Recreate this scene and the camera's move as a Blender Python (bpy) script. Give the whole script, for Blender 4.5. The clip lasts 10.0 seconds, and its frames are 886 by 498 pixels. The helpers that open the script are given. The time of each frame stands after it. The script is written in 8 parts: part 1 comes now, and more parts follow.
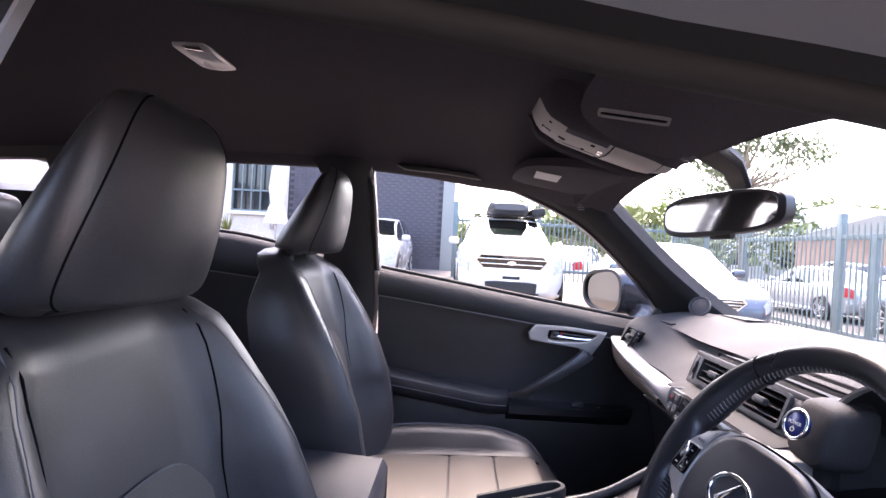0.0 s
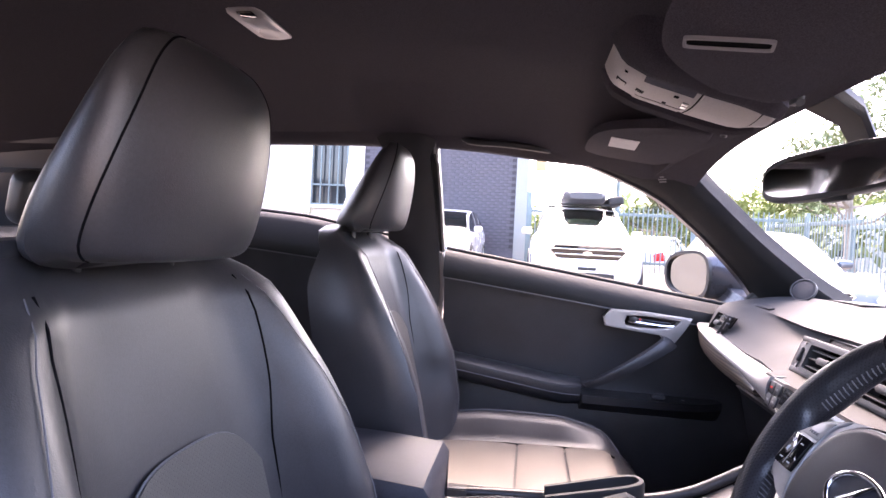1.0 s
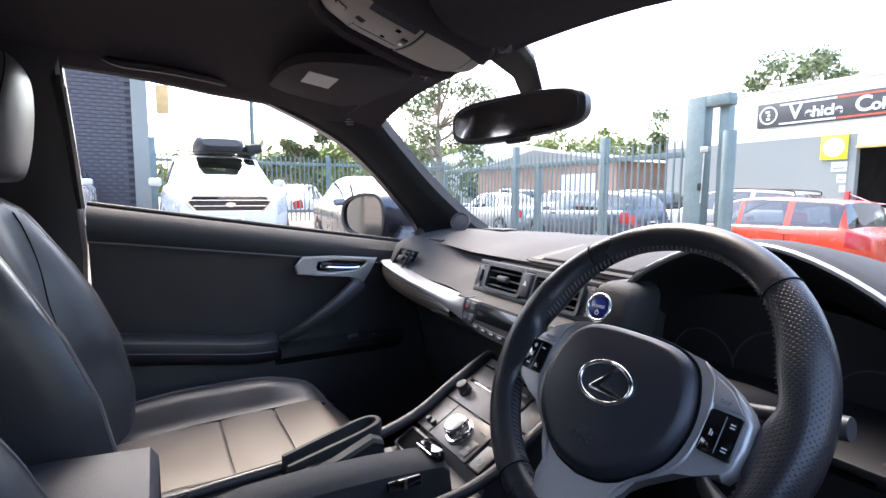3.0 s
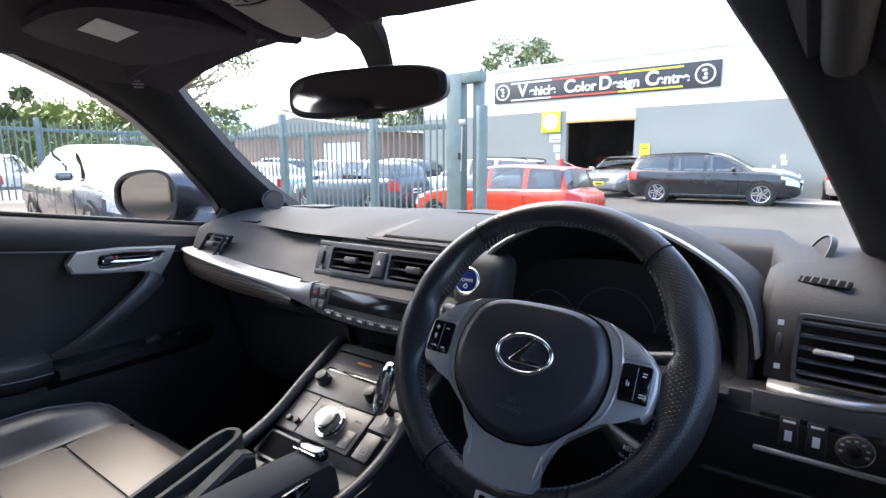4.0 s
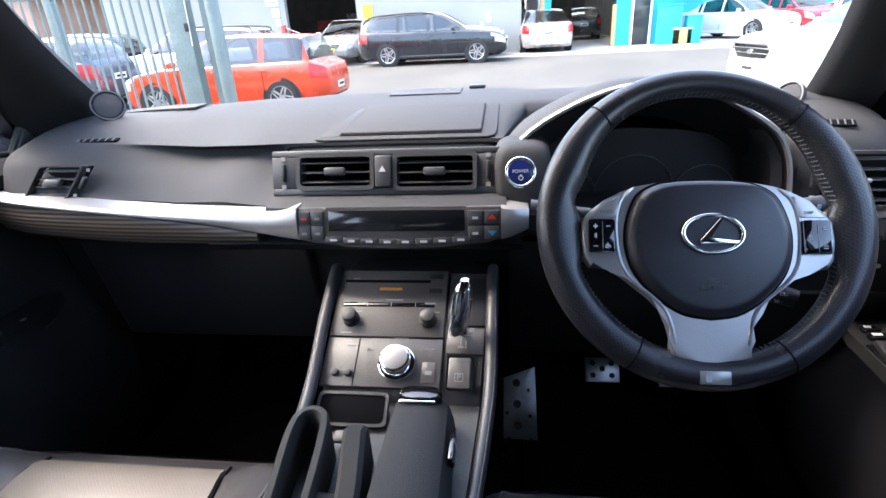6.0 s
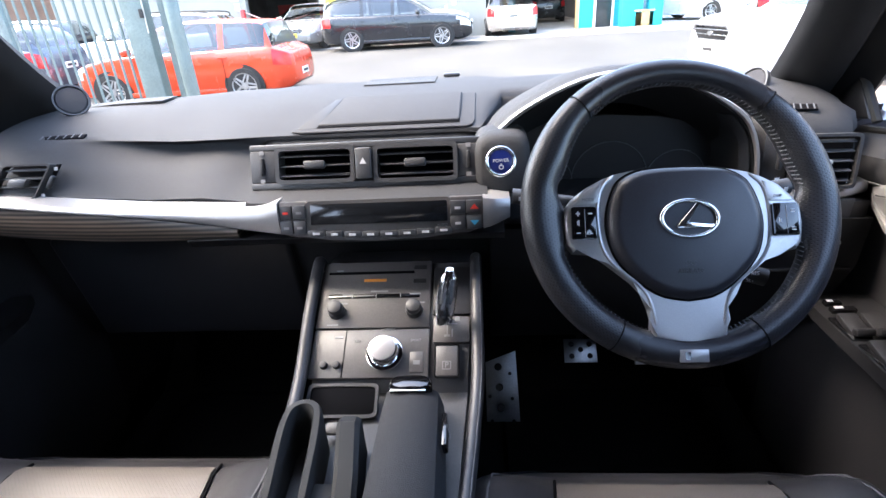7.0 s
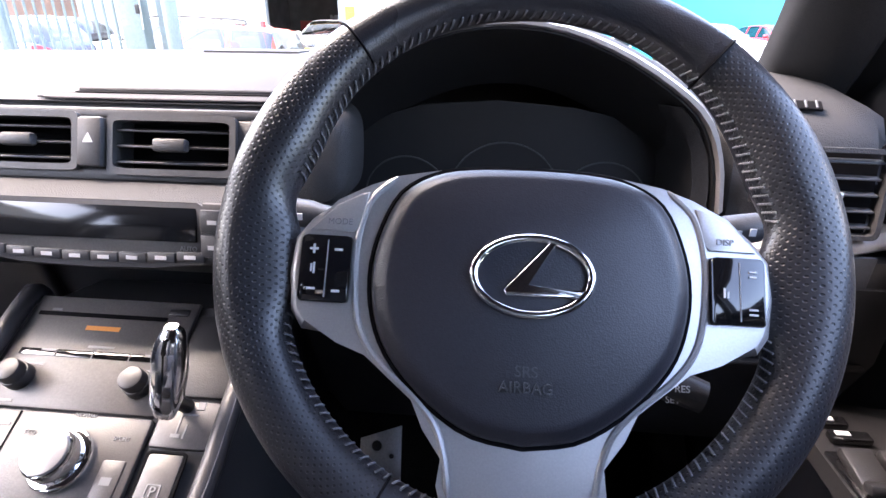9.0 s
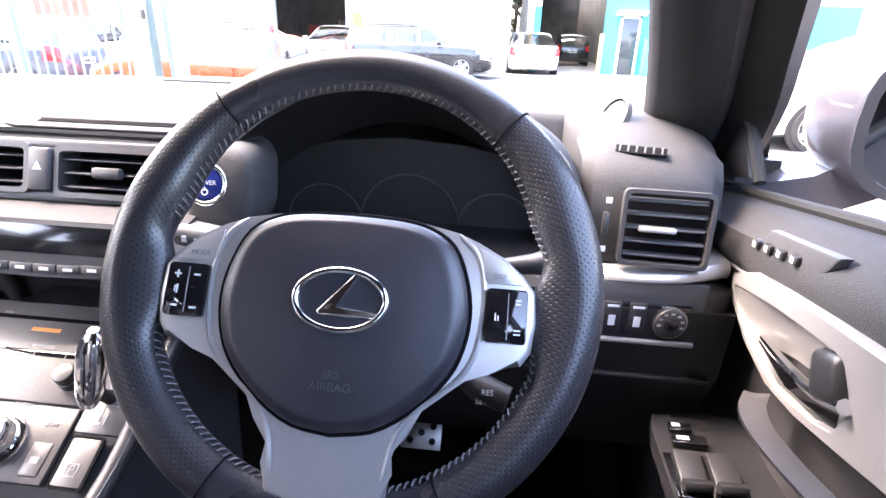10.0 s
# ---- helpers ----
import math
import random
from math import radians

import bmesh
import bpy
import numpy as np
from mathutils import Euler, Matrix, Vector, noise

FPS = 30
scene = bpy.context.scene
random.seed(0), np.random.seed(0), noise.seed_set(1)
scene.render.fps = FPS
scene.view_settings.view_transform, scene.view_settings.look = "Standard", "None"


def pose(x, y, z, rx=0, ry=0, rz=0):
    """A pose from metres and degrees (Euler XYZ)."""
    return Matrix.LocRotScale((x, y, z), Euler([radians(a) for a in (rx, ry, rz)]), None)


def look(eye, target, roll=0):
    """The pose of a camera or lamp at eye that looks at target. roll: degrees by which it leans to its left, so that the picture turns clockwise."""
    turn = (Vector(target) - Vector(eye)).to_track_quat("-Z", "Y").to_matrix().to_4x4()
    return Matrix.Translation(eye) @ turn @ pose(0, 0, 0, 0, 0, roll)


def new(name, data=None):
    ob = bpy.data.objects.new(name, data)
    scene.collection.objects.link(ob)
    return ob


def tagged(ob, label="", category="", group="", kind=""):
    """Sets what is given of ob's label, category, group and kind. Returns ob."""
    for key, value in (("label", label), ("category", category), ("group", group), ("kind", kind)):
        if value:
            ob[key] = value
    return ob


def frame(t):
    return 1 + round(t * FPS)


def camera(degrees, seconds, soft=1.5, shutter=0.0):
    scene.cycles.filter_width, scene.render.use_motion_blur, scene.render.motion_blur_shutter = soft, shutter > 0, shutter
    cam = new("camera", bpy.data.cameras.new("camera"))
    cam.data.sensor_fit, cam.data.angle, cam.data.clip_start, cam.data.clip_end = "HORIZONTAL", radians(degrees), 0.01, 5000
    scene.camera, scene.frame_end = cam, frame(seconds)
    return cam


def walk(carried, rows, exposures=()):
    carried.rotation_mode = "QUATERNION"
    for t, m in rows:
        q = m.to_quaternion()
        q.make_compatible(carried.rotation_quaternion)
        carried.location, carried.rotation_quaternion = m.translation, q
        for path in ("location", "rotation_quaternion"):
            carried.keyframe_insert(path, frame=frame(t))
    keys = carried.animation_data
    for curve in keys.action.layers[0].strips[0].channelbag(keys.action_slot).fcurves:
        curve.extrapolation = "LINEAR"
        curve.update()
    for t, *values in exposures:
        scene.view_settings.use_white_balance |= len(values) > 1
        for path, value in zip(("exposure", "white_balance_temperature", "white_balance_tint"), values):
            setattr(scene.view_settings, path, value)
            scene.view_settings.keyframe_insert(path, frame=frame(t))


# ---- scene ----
cam = camera(80.5, 10.0)
EXPOSURE = [(0.0, 3.65, 6700, 26), (0.5, 4.2, 6900, 30), (1.0, 4.25, 7000, 31), (1.5, 4.1, 7000, 30), (2.0, 3.62, 6900, 20), (2.5, 3.3, 6700, 16), (3.0, 3.25, 6600, 14), (4.5, 3.1, 6500, 8), (5.0, 3.5, 6500, 9), (5.5, 3.62, 6500, 10), (7.5, 3.92, 6500, 11), (8.5, 3.95, 6600, 16), (9.0, 4.45, 6800, 20), (9.5, 5.15, 6900, 24), (10.0, 5.05, 6850, 20)]
PATH = [
    (0, (0.875, 0.014, 1.184), (-1.124, -0.045, 1.175), 3.2),
    (0.5, (0.838, 0.02, 1.153), (-1.145, -0.244, 1.128), 3.1),
    (1, (0.813, 0.031, 1.148), (-1.158, -0.304, 1.097), 2.8),
    (1.5, (0.761, 0.01, 1.157), (-1.222, -0.243, 1.099), 1.8),
    (1.8, (0.729, -0.014, 1.155), (-1.268, 0.077, 1.073), 0.9),
    (2, (0.721, -0.033, 1.149), (-1.253, 0.278, 1.055), 0.3),
    (2.5, (0.716, -0.066, 1.14), (-1.178, 0.558, 0.99), -0.5),
    (3, (0.712, -0.082, 1.136), (-1.034, 0.873, 0.93), 0.3),
    (3.2, (0.711, -0.099, 1.141), (-0.962, 0.974, 0.915), 0.5),
    (4.3, (0.503, -0.196, 1.152), (-0.446, 1.525, 0.78), -1.2),
    (4.5, (0.432, -0.206, 1.153), (-0.403, 1.56, 0.725), -2.0),
    (5, (0.292, -0.23, 1.159), (-0.285, 1.594, 0.578), -2.3),
    (5.5, (0.193, -0.232, 1.162), (-0.179, 1.597, 0.445), -2.7),
    (5.7, (0.172, -0.234, 1.166), (-0.147, 1.591, 0.41), -2.9),
    (7, (0.136, -0.244, 1.182), (-0.01, 1.559, 0.328), -3.6),
    (7.5, (0.146, -0.243, 1.176), (-0.001, 1.565, 0.333), -3.1),
    (8, (0.229, -0.189, 1.141), (-0.034, 1.626, 0.344), -1.7),
    (8.5, (0.317, -0.041, 1.099), (-0.024, 1.774, 0.331), -0.3),
    (9, (0.336, 0.046, 1.072), (0.166, 1.883, 0.302), 0.6),
    (9.5, (0.367, 0.047, 1.07), (0.271, 1.878, 0.27), 1.7),
    (10, (0.455, -0.005, 1.118), (0.269, 1.839, 0.367), 1.8),
]
walk(cam, [(t, look(eye, target, roll)) for t, eye, target, roll in PATH], exposures=EXPOSURE)

# ---- world, sun, exposure ----
world = bpy.data.worlds.new("world")
scene.world = world
world.use_nodes = True
wn = world.node_tree.nodes
sky = wn.new("ShaderNodeTexSky")
sky.sky_type, sky.sun_disc = "NISHITA", False
sky.sun_elevation, sky.sun_rotation = radians(54), radians(-85)
sky.air_density, sky.dust_density, sky.ozone_density = 1.0, 4.0, 1.0
world.node_tree.links.new(sky.outputs[0], wn["Background"].inputs[0])
wn["Background"].inputs[1].default_value = 0.15
sun_data = bpy.data.lights.new("sun", "SUN")
sun_data.energy, sun_data.angle, sun_data.color = 0.2, radians(30), (1.0, 0.92, 0.80)
sun = new("sun", sun_data)
sun.matrix_world = look((0, 0, 30), (-0.588 * math.sin(radians(-85)), -0.588 * math.cos(radians(-85)), 30 - 0.809))


# ---- materials ----
def mat(name, color, rough=0.5, metal=0.0, grain=0.0, grain_scale=200.0, vary=0.15, vary_scale=6.0, bump=0.0, bump_scale=400.0,
        coat=0.0, spec=0.5, voronoi=False):
    """A surface whose colour and gloss vary at two scales, with a fine relief."""
    m = bpy.data.materials.new(name)
    m.use_nodes = True
    n, l = m.node_tree.nodes, m.node_tree.links
    b = n["Principled BSDF"]
    b.inputs["Metallic"].default_value = metal
    b.inputs["Coat Weight"].default_value = coat
    b.inputs["Specular IOR Level"].default_value = spec
    at = n.new("ShaderNodeTexCoord")
    big = n.new("ShaderNodeTexNoise")
    big.inputs["Scale"].default_value, big.inputs["Detail"].default_value = vary_scale, 5
    l.new(at.outputs["Object"], big.inputs["Vector"])
    fine = n.new("ShaderNodeTexNoise")
    fine.inputs["Scale"].default_value, fine.inputs["Detail"].default_value = grain_scale, 2
    l.new(at.outputs["Object"], fine.inputs["Vector"])
    def scaled(src, lo, hi):
        r = n.new("ShaderNodeMapRange")
        r.inputs["From Min"].default_value, r.inputs["From Max"].default_value = 0.3, 0.7
        r.inputs["To Min"].default_value, r.inputs["To Max"].default_value = lo, hi
        l.new(src, r.inputs["Value"])
        return r.outputs[0]
    v1, v2 = scaled(big.outputs[0], 1 - vary, 1 + vary), scaled(fine.outputs[0], 1 - grain, 1 + grain)
    mul = n.new("ShaderNodeMath")
    mul.operation = "MULTIPLY"
    l.new(v1, mul.inputs[0]), l.new(v2, mul.inputs[1])
    sc = n.new("ShaderNodeVectorMath")
    sc.operation = "SCALE"
    sc.inputs[0].default_value = color[:3]
    l.new(mul.outputs[0], sc.inputs["Scale"])
    l.new(sc.outputs[0], b.inputs["Base Color"])
    rr = scaled(big.outputs[0], max(rough - 0.06, 0.02), min(rough + 0.06, 1))
    l.new(rr, b.inputs["Roughness"])
    if bump:
        t = n.new("ShaderNodeTexVoronoi" if voronoi else "ShaderNodeTexNoise")
        t.inputs["Scale"].default_value = bump_scale
        l.new(at.outputs["Object"], t.inputs["Vector"])
        bn = n.new("ShaderNodeBump")
        bn.inputs["Strength"].default_value, bn.inputs["Distance"].default_value = bump, 0.002
        l.new(t.outputs[0], bn.inputs["Height"])
        l.new(bn.outputs[0], b.inputs["Normal"])
    return m


def glass(name, tint=(0.93, 0.97, 0.96), gloss=0.9, rough=0.0, base=0.04):
    """A thin pane: clear, with a mirror gloss that grows at a slant from base."""
    m = bpy.data.materials.new(name)
    m.use_nodes = True
    n, l = m.node_tree.nodes, m.node_tree.links
    n.remove(n["Principled BSDF"])
    tr, gl, mix, lw = (n.new(k) for k in ("ShaderNodeBsdfTransparent", "ShaderNodeBsdfGlossy", "ShaderNodeMixShader", "ShaderNodeLayerWeight"))
    pw, ra = n.new("ShaderNodeMath"), n.new("ShaderNodeMapRange")
    tr.inputs[0].default_value = (*tint, 1)
    gl.inputs["Roughness"].default_value = rough
    lw.inputs["Blend"].default_value = 0.5
    pw.operation = "POWER"
    pw.inputs[1].default_value = 4.0
    ra.inputs["To Min"].default_value, ra.inputs["To Max"].default_value = base * gloss, gloss
    l.new(lw.outputs["Facing"], pw.inputs[0]), l.new(pw.outputs[0], ra.inputs["Value"]), l.new(ra.outputs[0], mix.inputs[0])
    l.new(tr.outputs[0], mix.inputs[1]), l.new(gl.outputs[0], mix.inputs[2])
    l.new(mix.outputs[0], n["Material Output"].inputs[0])
    return m


def emit(name, color, strength):
    m = mat(name, color, 0.4)
    b = m.node_tree.nodes["Principled BSDF"]
    b.inputs["Emission Color"].default_value = (*color, 1)
    b.inputs["Emission Strength"].default_value = strength
    return m


def banded(name, dark, light, scale, rough=0.35, axis="Z", distort=0.6):
    """Thin layered lines, as in a laminated trim."""
    m = mat(name, dark, rough)
    n, l = m.node_tree.nodes, m.node_tree.links
    w = n.new("ShaderNodeTexWave")
    w.wave_type, w.bands_direction = "BANDS", axis
    w.inputs["Scale"].default_value, w.inputs["Distortion"].default_value = scale, distort
    w.inputs["Detail"].default_value = 3
    at = n.new("ShaderNodeTexCoord")
    l.new(at.outputs["Object"], w.inputs["Vector"])
    mx = n.new("ShaderNodeMix")
    mx.data_type = "RGBA"
    mx.inputs[6].default_value, mx.inputs[7].default_value = (*dark, 1), (*light, 1)
    l.new(w.outputs[1], mx.inputs[0])
    l.new(mx.outputs[2], n["Principled BSDF"].inputs["Base Color"])
    return m


def perforated(name, color, rough, pitch, axes=(), hole=0.26):
    """Leather pierced by a staggered grid of small holes, laid by UV or over two axes."""
    m = mat(name, color, rough, grain=0.1, grain_scale=500, vary=0.15)
    n, l = m.node_tree.nodes, m.node_tree.links
    b = n["Principled BSDF"]
    at = n.new("ShaderNodeTexCoord")
    src = at.outputs["UV"]
    if axes:
        a, c = n.new("ShaderNodeSeparateXYZ"), n.new("ShaderNodeCombineXYZ")
        l.new(at.outputs["Object"], a.inputs[0])
        l.new(a.outputs[axes[0]], c.inputs[0]), l.new(a.outputs[axes[1]], c.inputs[1])
        src = c.outputs[0]
    turn = n.new("ShaderNodeMapping")
    turn.inputs["Rotation"].default_value = (0, 0, radians(45))
    l.new(src, turn.inputs[0])
    v = n.new("ShaderNodeTexVoronoi")
    v.voronoi_dimensions = "2D"
    v.inputs["Scale"].default_value, v.inputs["Randomness"].default_value = 1 / pitch, 0.0
    l.new(turn.outputs[0], v.inputs["Vector"])
    r = n.new("ShaderNodeMapRange")
    r.inputs["From Min"].default_value, r.inputs["From Max"].default_value = hole - 0.12, hole
    l.new(v.outputs["Distance"], r.inputs["Value"])
    mx = n.new("ShaderNodeMix")
    mx.data_type = "RGBA"
    mx.inputs[6].default_value = (0.003, 0.003, 0.003, 1)
    l.new(b.inputs["Base Color"].links[0].from_socket, mx.inputs[7])
    l.new(r.outputs[0], mx.inputs[0]), l.new(mx.outputs[2], b.inputs["Base Color"])
    bn = n.new("ShaderNodeBump")
    bn.inputs["Strength"].default_value, bn.inputs["Distance"].default_value = 0.35, 0.001
    l.new(r.outputs[0], bn.inputs["Height"]), l.new(bn.outputs[0], b.inputs["Normal"])
    return m


LEATHER = mat("black_leather", (0.038, 0.037, 0.040), 0.36, grain=0.08, grain_scale=350, vary=0.15, vary_scale=9, bump=0.10, bump_scale=900, voronoi=True)
# cushion copy of the insert leather, paler and warmer: window light in its colour
PERFORATED_LIT = perforated("lit_perforated_leather", (0.11, 0.096, 0.085), 0.42, 0.0038, ("X", "Y"), 0.17)
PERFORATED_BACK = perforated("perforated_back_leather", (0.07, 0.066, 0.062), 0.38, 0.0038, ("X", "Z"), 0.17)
WHEEL_LEATHER = mat("wheel_leather", (0.020, 0.020, 0.024), 0.29, grain=0.1, grain_scale=300, vary=0.15, bump=0.10, bump_scale=900, voronoi=True)
COVER = mat("airbag_cover_skin", (0.020, 0.020, 0.026), 0.38, grain=0.1, grain_scale=500, vary=0.1, bump=0.10, bump_scale=1100, voronoi=True)
WHEEL_PERF = perforated("wheel_perforated_leather", (0.022, 0.022, 0.026), 0.33, 0.0034)
STITCH = mat("grey_thread", (0.13, 0.13, 0.14), 0.7, bump=0.4, bump_scale=900)
SEAM = mat("dark_seam", (0.005, 0.005, 0.006), 0.9, spec=0.05)
DASH = mat("soft_dash_skin", (0.029, 0.0295, 0.032), 0.70, spec=0.26, grain=0.12, grain_scale=500, vary=0.08, vary_scale=4, bump=0.3, bump_scale=900, voronoi=True)
PLASTIC = mat("black_plastic", (0.018, 0.018, 0.02), 0.42, grain=0.1, grain_scale=400, bump=0.12, bump_scale=900)
GREY_PLASTIC = mat("dark_grey_plastic", (0.050, 0.051, 0.055), 0.42, grain=0.1, grain_scale=400, bump=0.12, bump_scale=900)
CONSOLE = mat("console_face", (0.075, 0.070, 0.069), 0.4, grain=0.12, grain_scale=500, bump=0.1, bump_scale=900)
GLOSS_BLACK = mat("gloss_black", (0.006, 0.006, 0.007), 0.08, vary=0.1, coat=0.5)
SILVER = mat("satin_silver_trim", (0.42, 0.41, 0.405), 0.34, metal=0.55, grain=0.05, grain_scale=900, vary=0.05)
CHROME = mat("chrome", (0.86, 0.87, 0.88), 0.07, metal=1.0, vary=0.03)
ALUMINIUM = mat("brushed_aluminium", (0.5, 0.5, 0.5), 0.35, metal=1.0, grain=0.1, grain_scale=300, vary=0.15, vary_scale=25)
LINER = mat("black_headliner_cloth", (0.047, 0.042, 0.051), 0.9, grain=0.35, grain_scale=700, vary=0.1, bump=0.4, bump_scale=1500, spec=0.2)
PILLAR_CLOTH = mat("charcoal_pillar_cloth", (0.015, 0.016, 0.018), 0.8, grain=0.4, grain_scale=800, vary=0.1, bump=0.5, bump_scale=1500, spec=0.25)
BEIGE = mat("light_grey_plastic", (0.46, 0.43, 0.40), 0.45, grain=0.06, grain_scale=400, vary=0.05, bump=0.08, bump_scale=900)
LABEL_WHITE = mat("paper_label", (0.6, 0.6, 0.6), 0.6, vary=0.08, vary_scale=60)
PRINT = mat("pale_print", (0.55, 0.56, 0.58), 0.6)
PRINT_DIM = mat("grey_print", (0.2, 0.2, 0.21), 0.6)
PRINT_RED = mat("red_print", (0.6, 0.03, 0.02), 0.5)
PRINT_BLUE = mat("blue_print", (0.03, 0.3, 0.5), 0.5)
PRINT_ORANGE = mat("amber_print", (0.55, 0.2, 0.03), 0.5)
BLACK = mat("matte_black_plastic", (0.006, 0.006, 0.007), 0.6, grain=0.1, grain_scale=400)
CARPET = mat("black_carpet", (0.005, 0.005, 0.005), 0.95, grain=0.5, grain_scale=300, bump=0.8, bump_scale=500, spec=0.1)
RUBBER = mat("black_rubber", (0.012, 0.012, 0.012), 0.7, vary=0.2, vary_scale=20)
WOOD = banded("laminated_trim", (0.006, 0.005, 0.004), (0.120, 0.094, 0.072), 46, 0.42, "Z", 0.3)
SCREEN = mat("dark_screen", (0.008, 0.009, 0.011), 0.12, vary=0.1)
BLUE_BUTTON = mat("blue_button", (0.012, 0.02, 0.11), 0.2, vary=0.1)
WING_GLASS = mat("wing_mirror_glass", (0.24, 0.235, 0.225), 0.01, metal=1.0, vary=0.01)
MIRROR = mat("mirror_glass", (0.9, 0.9, 0.9), 0.01, metal=1.0, vary=0.01)
PANE = glass("clear_pane", (0.95, 0.98, 0.97), 0.3)
PANE_DARK = glass("tinted_pane", (0.25, 0.28, 0.28), 0.9)
BODY_GREY = mat("metallic_grey_paint", (0.072, 0.070, 0.084), 0.3, metal=0.4, grain=0.15, grain_scale=900, coat=0.6)


# ---- building helpers ----
def root_place(ob):
    while ob.parent:
        ob = ob.parent
    return ob.location


def thing(name, place, label, category, group="", kind=""):
    ob = new(name)
    ob.location = place
    return tagged(ob, label, category, group, kind)


def finish(bm, name, material, smooth=38):
    me = bpy.data.meshes.new(name)
    bmesh.ops.recalc_face_normals(bm, faces=bm.faces)
    bm.to_mesh(me)
    bm.free()
    for p in me.polygons:
        p.use_smooth = smooth > 0
    if smooth:
        me.set_sharp_from_angle(angle=radians(smooth))
    me.materials.append(material)
    return me


def part(name, bm, material, parent, label="", smooth=38):
    """Links a bmesh, built in the world's metres, as one mesh under a thing or a part."""
    off = root_place(parent)
    if off.length:
        bmesh.ops.translate(bm, verts=bm.verts, vec=-off)
    ob = new(name, finish(bm, name, material, smooth))
    ob.parent = parent
    return tagged(ob, label)


def solo(name, bm, material, label, category="", kind="", group="", smooth=38):
    """A thing or a piece of the setting that is one mesh."""
    ob = new(name, finish(bm, name, material, smooth))
    return tagged(ob, label, category, group, kind)


def joined(*bms):
    out = bmesh.new()
    for b in bms:
        me = bpy.data.meshes.new("tmp")
        b.to_mesh(me)
        b.free()
        out.from_mesh(me)
        bpy.data.meshes.remove(me)
    return out


def moved(bm, m):
    bmesh.ops.transform(bm, matrix=m, verts=bm.verts)
    return bm


def rbox(sx, sy, sz, m=None, bevel=0.004, seg=2):
    bm = bmesh.new()
    bmesh.ops.create_cube(bm, size=1, matrix=Matrix.Diagonal((sx, sy, sz, 1)))
    if bevel:
        bmesh.ops.bevel(bm, geom=bm.edges[:], offset=min(bevel, 0.49 * min(sx, sy, sz)), segments=seg, affect="EDGES", profile=0.5)
    return moved(bm, m) if m else bm


def cyl(r1, r2, h, seg=24, m=None, bevel=0.0):
    """A round post along local z, from 0 to h."""
    bm = bmesh.new()
    bmesh.ops.create_cone(bm, cap_ends=True, segments=seg, radius1=r1, radius2=r2, depth=h, matrix=Matrix.Translation((0, 0, h / 2)))
    if bevel:
        bmesh.ops.bevel(bm, geom=[e for e in bm.edges if len(e.link_faces) == 2 and any(len(f.verts) > 4 for f in e.link_faces)],
                        offset=bevel, segments=2, affect="EDGES", profile=0.5)
    return moved(bm, m) if m else bm


def loft(rings, closed=True, caps=True):
    bm = bmesh.new()
    rows = [[bm.verts.new(p) for p in r] for r in rings]
    k = len(rows[0])
    for a, b in zip(rows, rows[1:]):
        for i in range(k if closed else k - 1):
            j = (i + 1) % k
            try:
                bm.faces.new((a[i], a[j], b[j], b[i]))
            except ValueError:
                pass
    if caps and closed:
        bm.faces.new(rows[0][::-1]), bm.faces.new(rows[-1])
    return bm


def sheet(rings, thick):
    """An open loft given a thickness, along its normals."""
    bm = loft(rings, closed=False, caps=False)
    bmesh.ops.recalc_face_normals(bm, faces=bm.faces)
    bmesh.ops.solidify(bm, geom=bm.faces[:], thickness=thick)
    return bm


def smoothed(points, n):
    """n points on a Catmull-Rom curve through the given ones."""
    p = [Vector(q) for q in points]
    p = [2 * p[0] - p[1], *p, 2 * p[-1] - p[-2]]
    out = []
    for i in range(n):
        s = i / (n - 1) * (len(p) - 3)
        k = min(int(s), len(p) - 4)
        t = s - k
        a, b, c, d = p[k:k + 4]
        out.append(0.5 * (2 * b + (c - a) * t + (2 * a - 5 * b + 4 * c - d) * t * t + (3 * b - a - 3 * c + d) * t ** 3))
    return out


def tube(points, r, seg=10, closed=False):
    """A round bar along points. r: a radius, or one for each point."""
    p = [Vector(q) for q in points]
    rs = r if isinstance(r, (list, tuple)) else [r] * len(p)
    rings, up = [], None
    for i, q in enumerate(p):
        a = p[i - 1] if i or closed else p[i]
        b = p[(i + 1) % len(p)] if i < len(p) - 1 or closed else p[i]
        d = (b - a).normalized()
        if up is None:
            up = d.orthogonal().normalized()
        up = (up - d * up.dot(d)).normalized()
        side = d.cross(up)
        rings.append([q + rs[i] * (up * math.cos(2 * math.pi * k / seg) + side * math.sin(2 * math.pi * k / seg)) for k in range(seg)])
    if closed:
        rings.append(rings[0])
        bm = loft(rings, caps=False)
        bmesh.ops.remove_doubles(bm, verts=bm.verts, dist=1e-6)
        return bm
    return loft(rings)


def prism(poly, depth, m=None, bevel=0.0, seg=2):
    """A flat outline in local xy, raised by depth along local z."""
    bm = bmesh.new()
    lo, hi = [[bm.verts.new((x, y, z)) for x, y in poly] for z in (0, depth)]
    bm.faces.new(lo[::-1])
    top = bm.faces.new(hi)
    for i in range(len(poly)):
        j = (i + 1) % len(poly)
        bm.faces.new((lo[i], lo[j], hi[j], hi[i]))
    if bevel:
        bmesh.ops.bevel(bm, geom=list(top.edges), offset=bevel, segments=seg, affect="EDGES", profile=0.5)
    return moved(bm, m) if m else bm


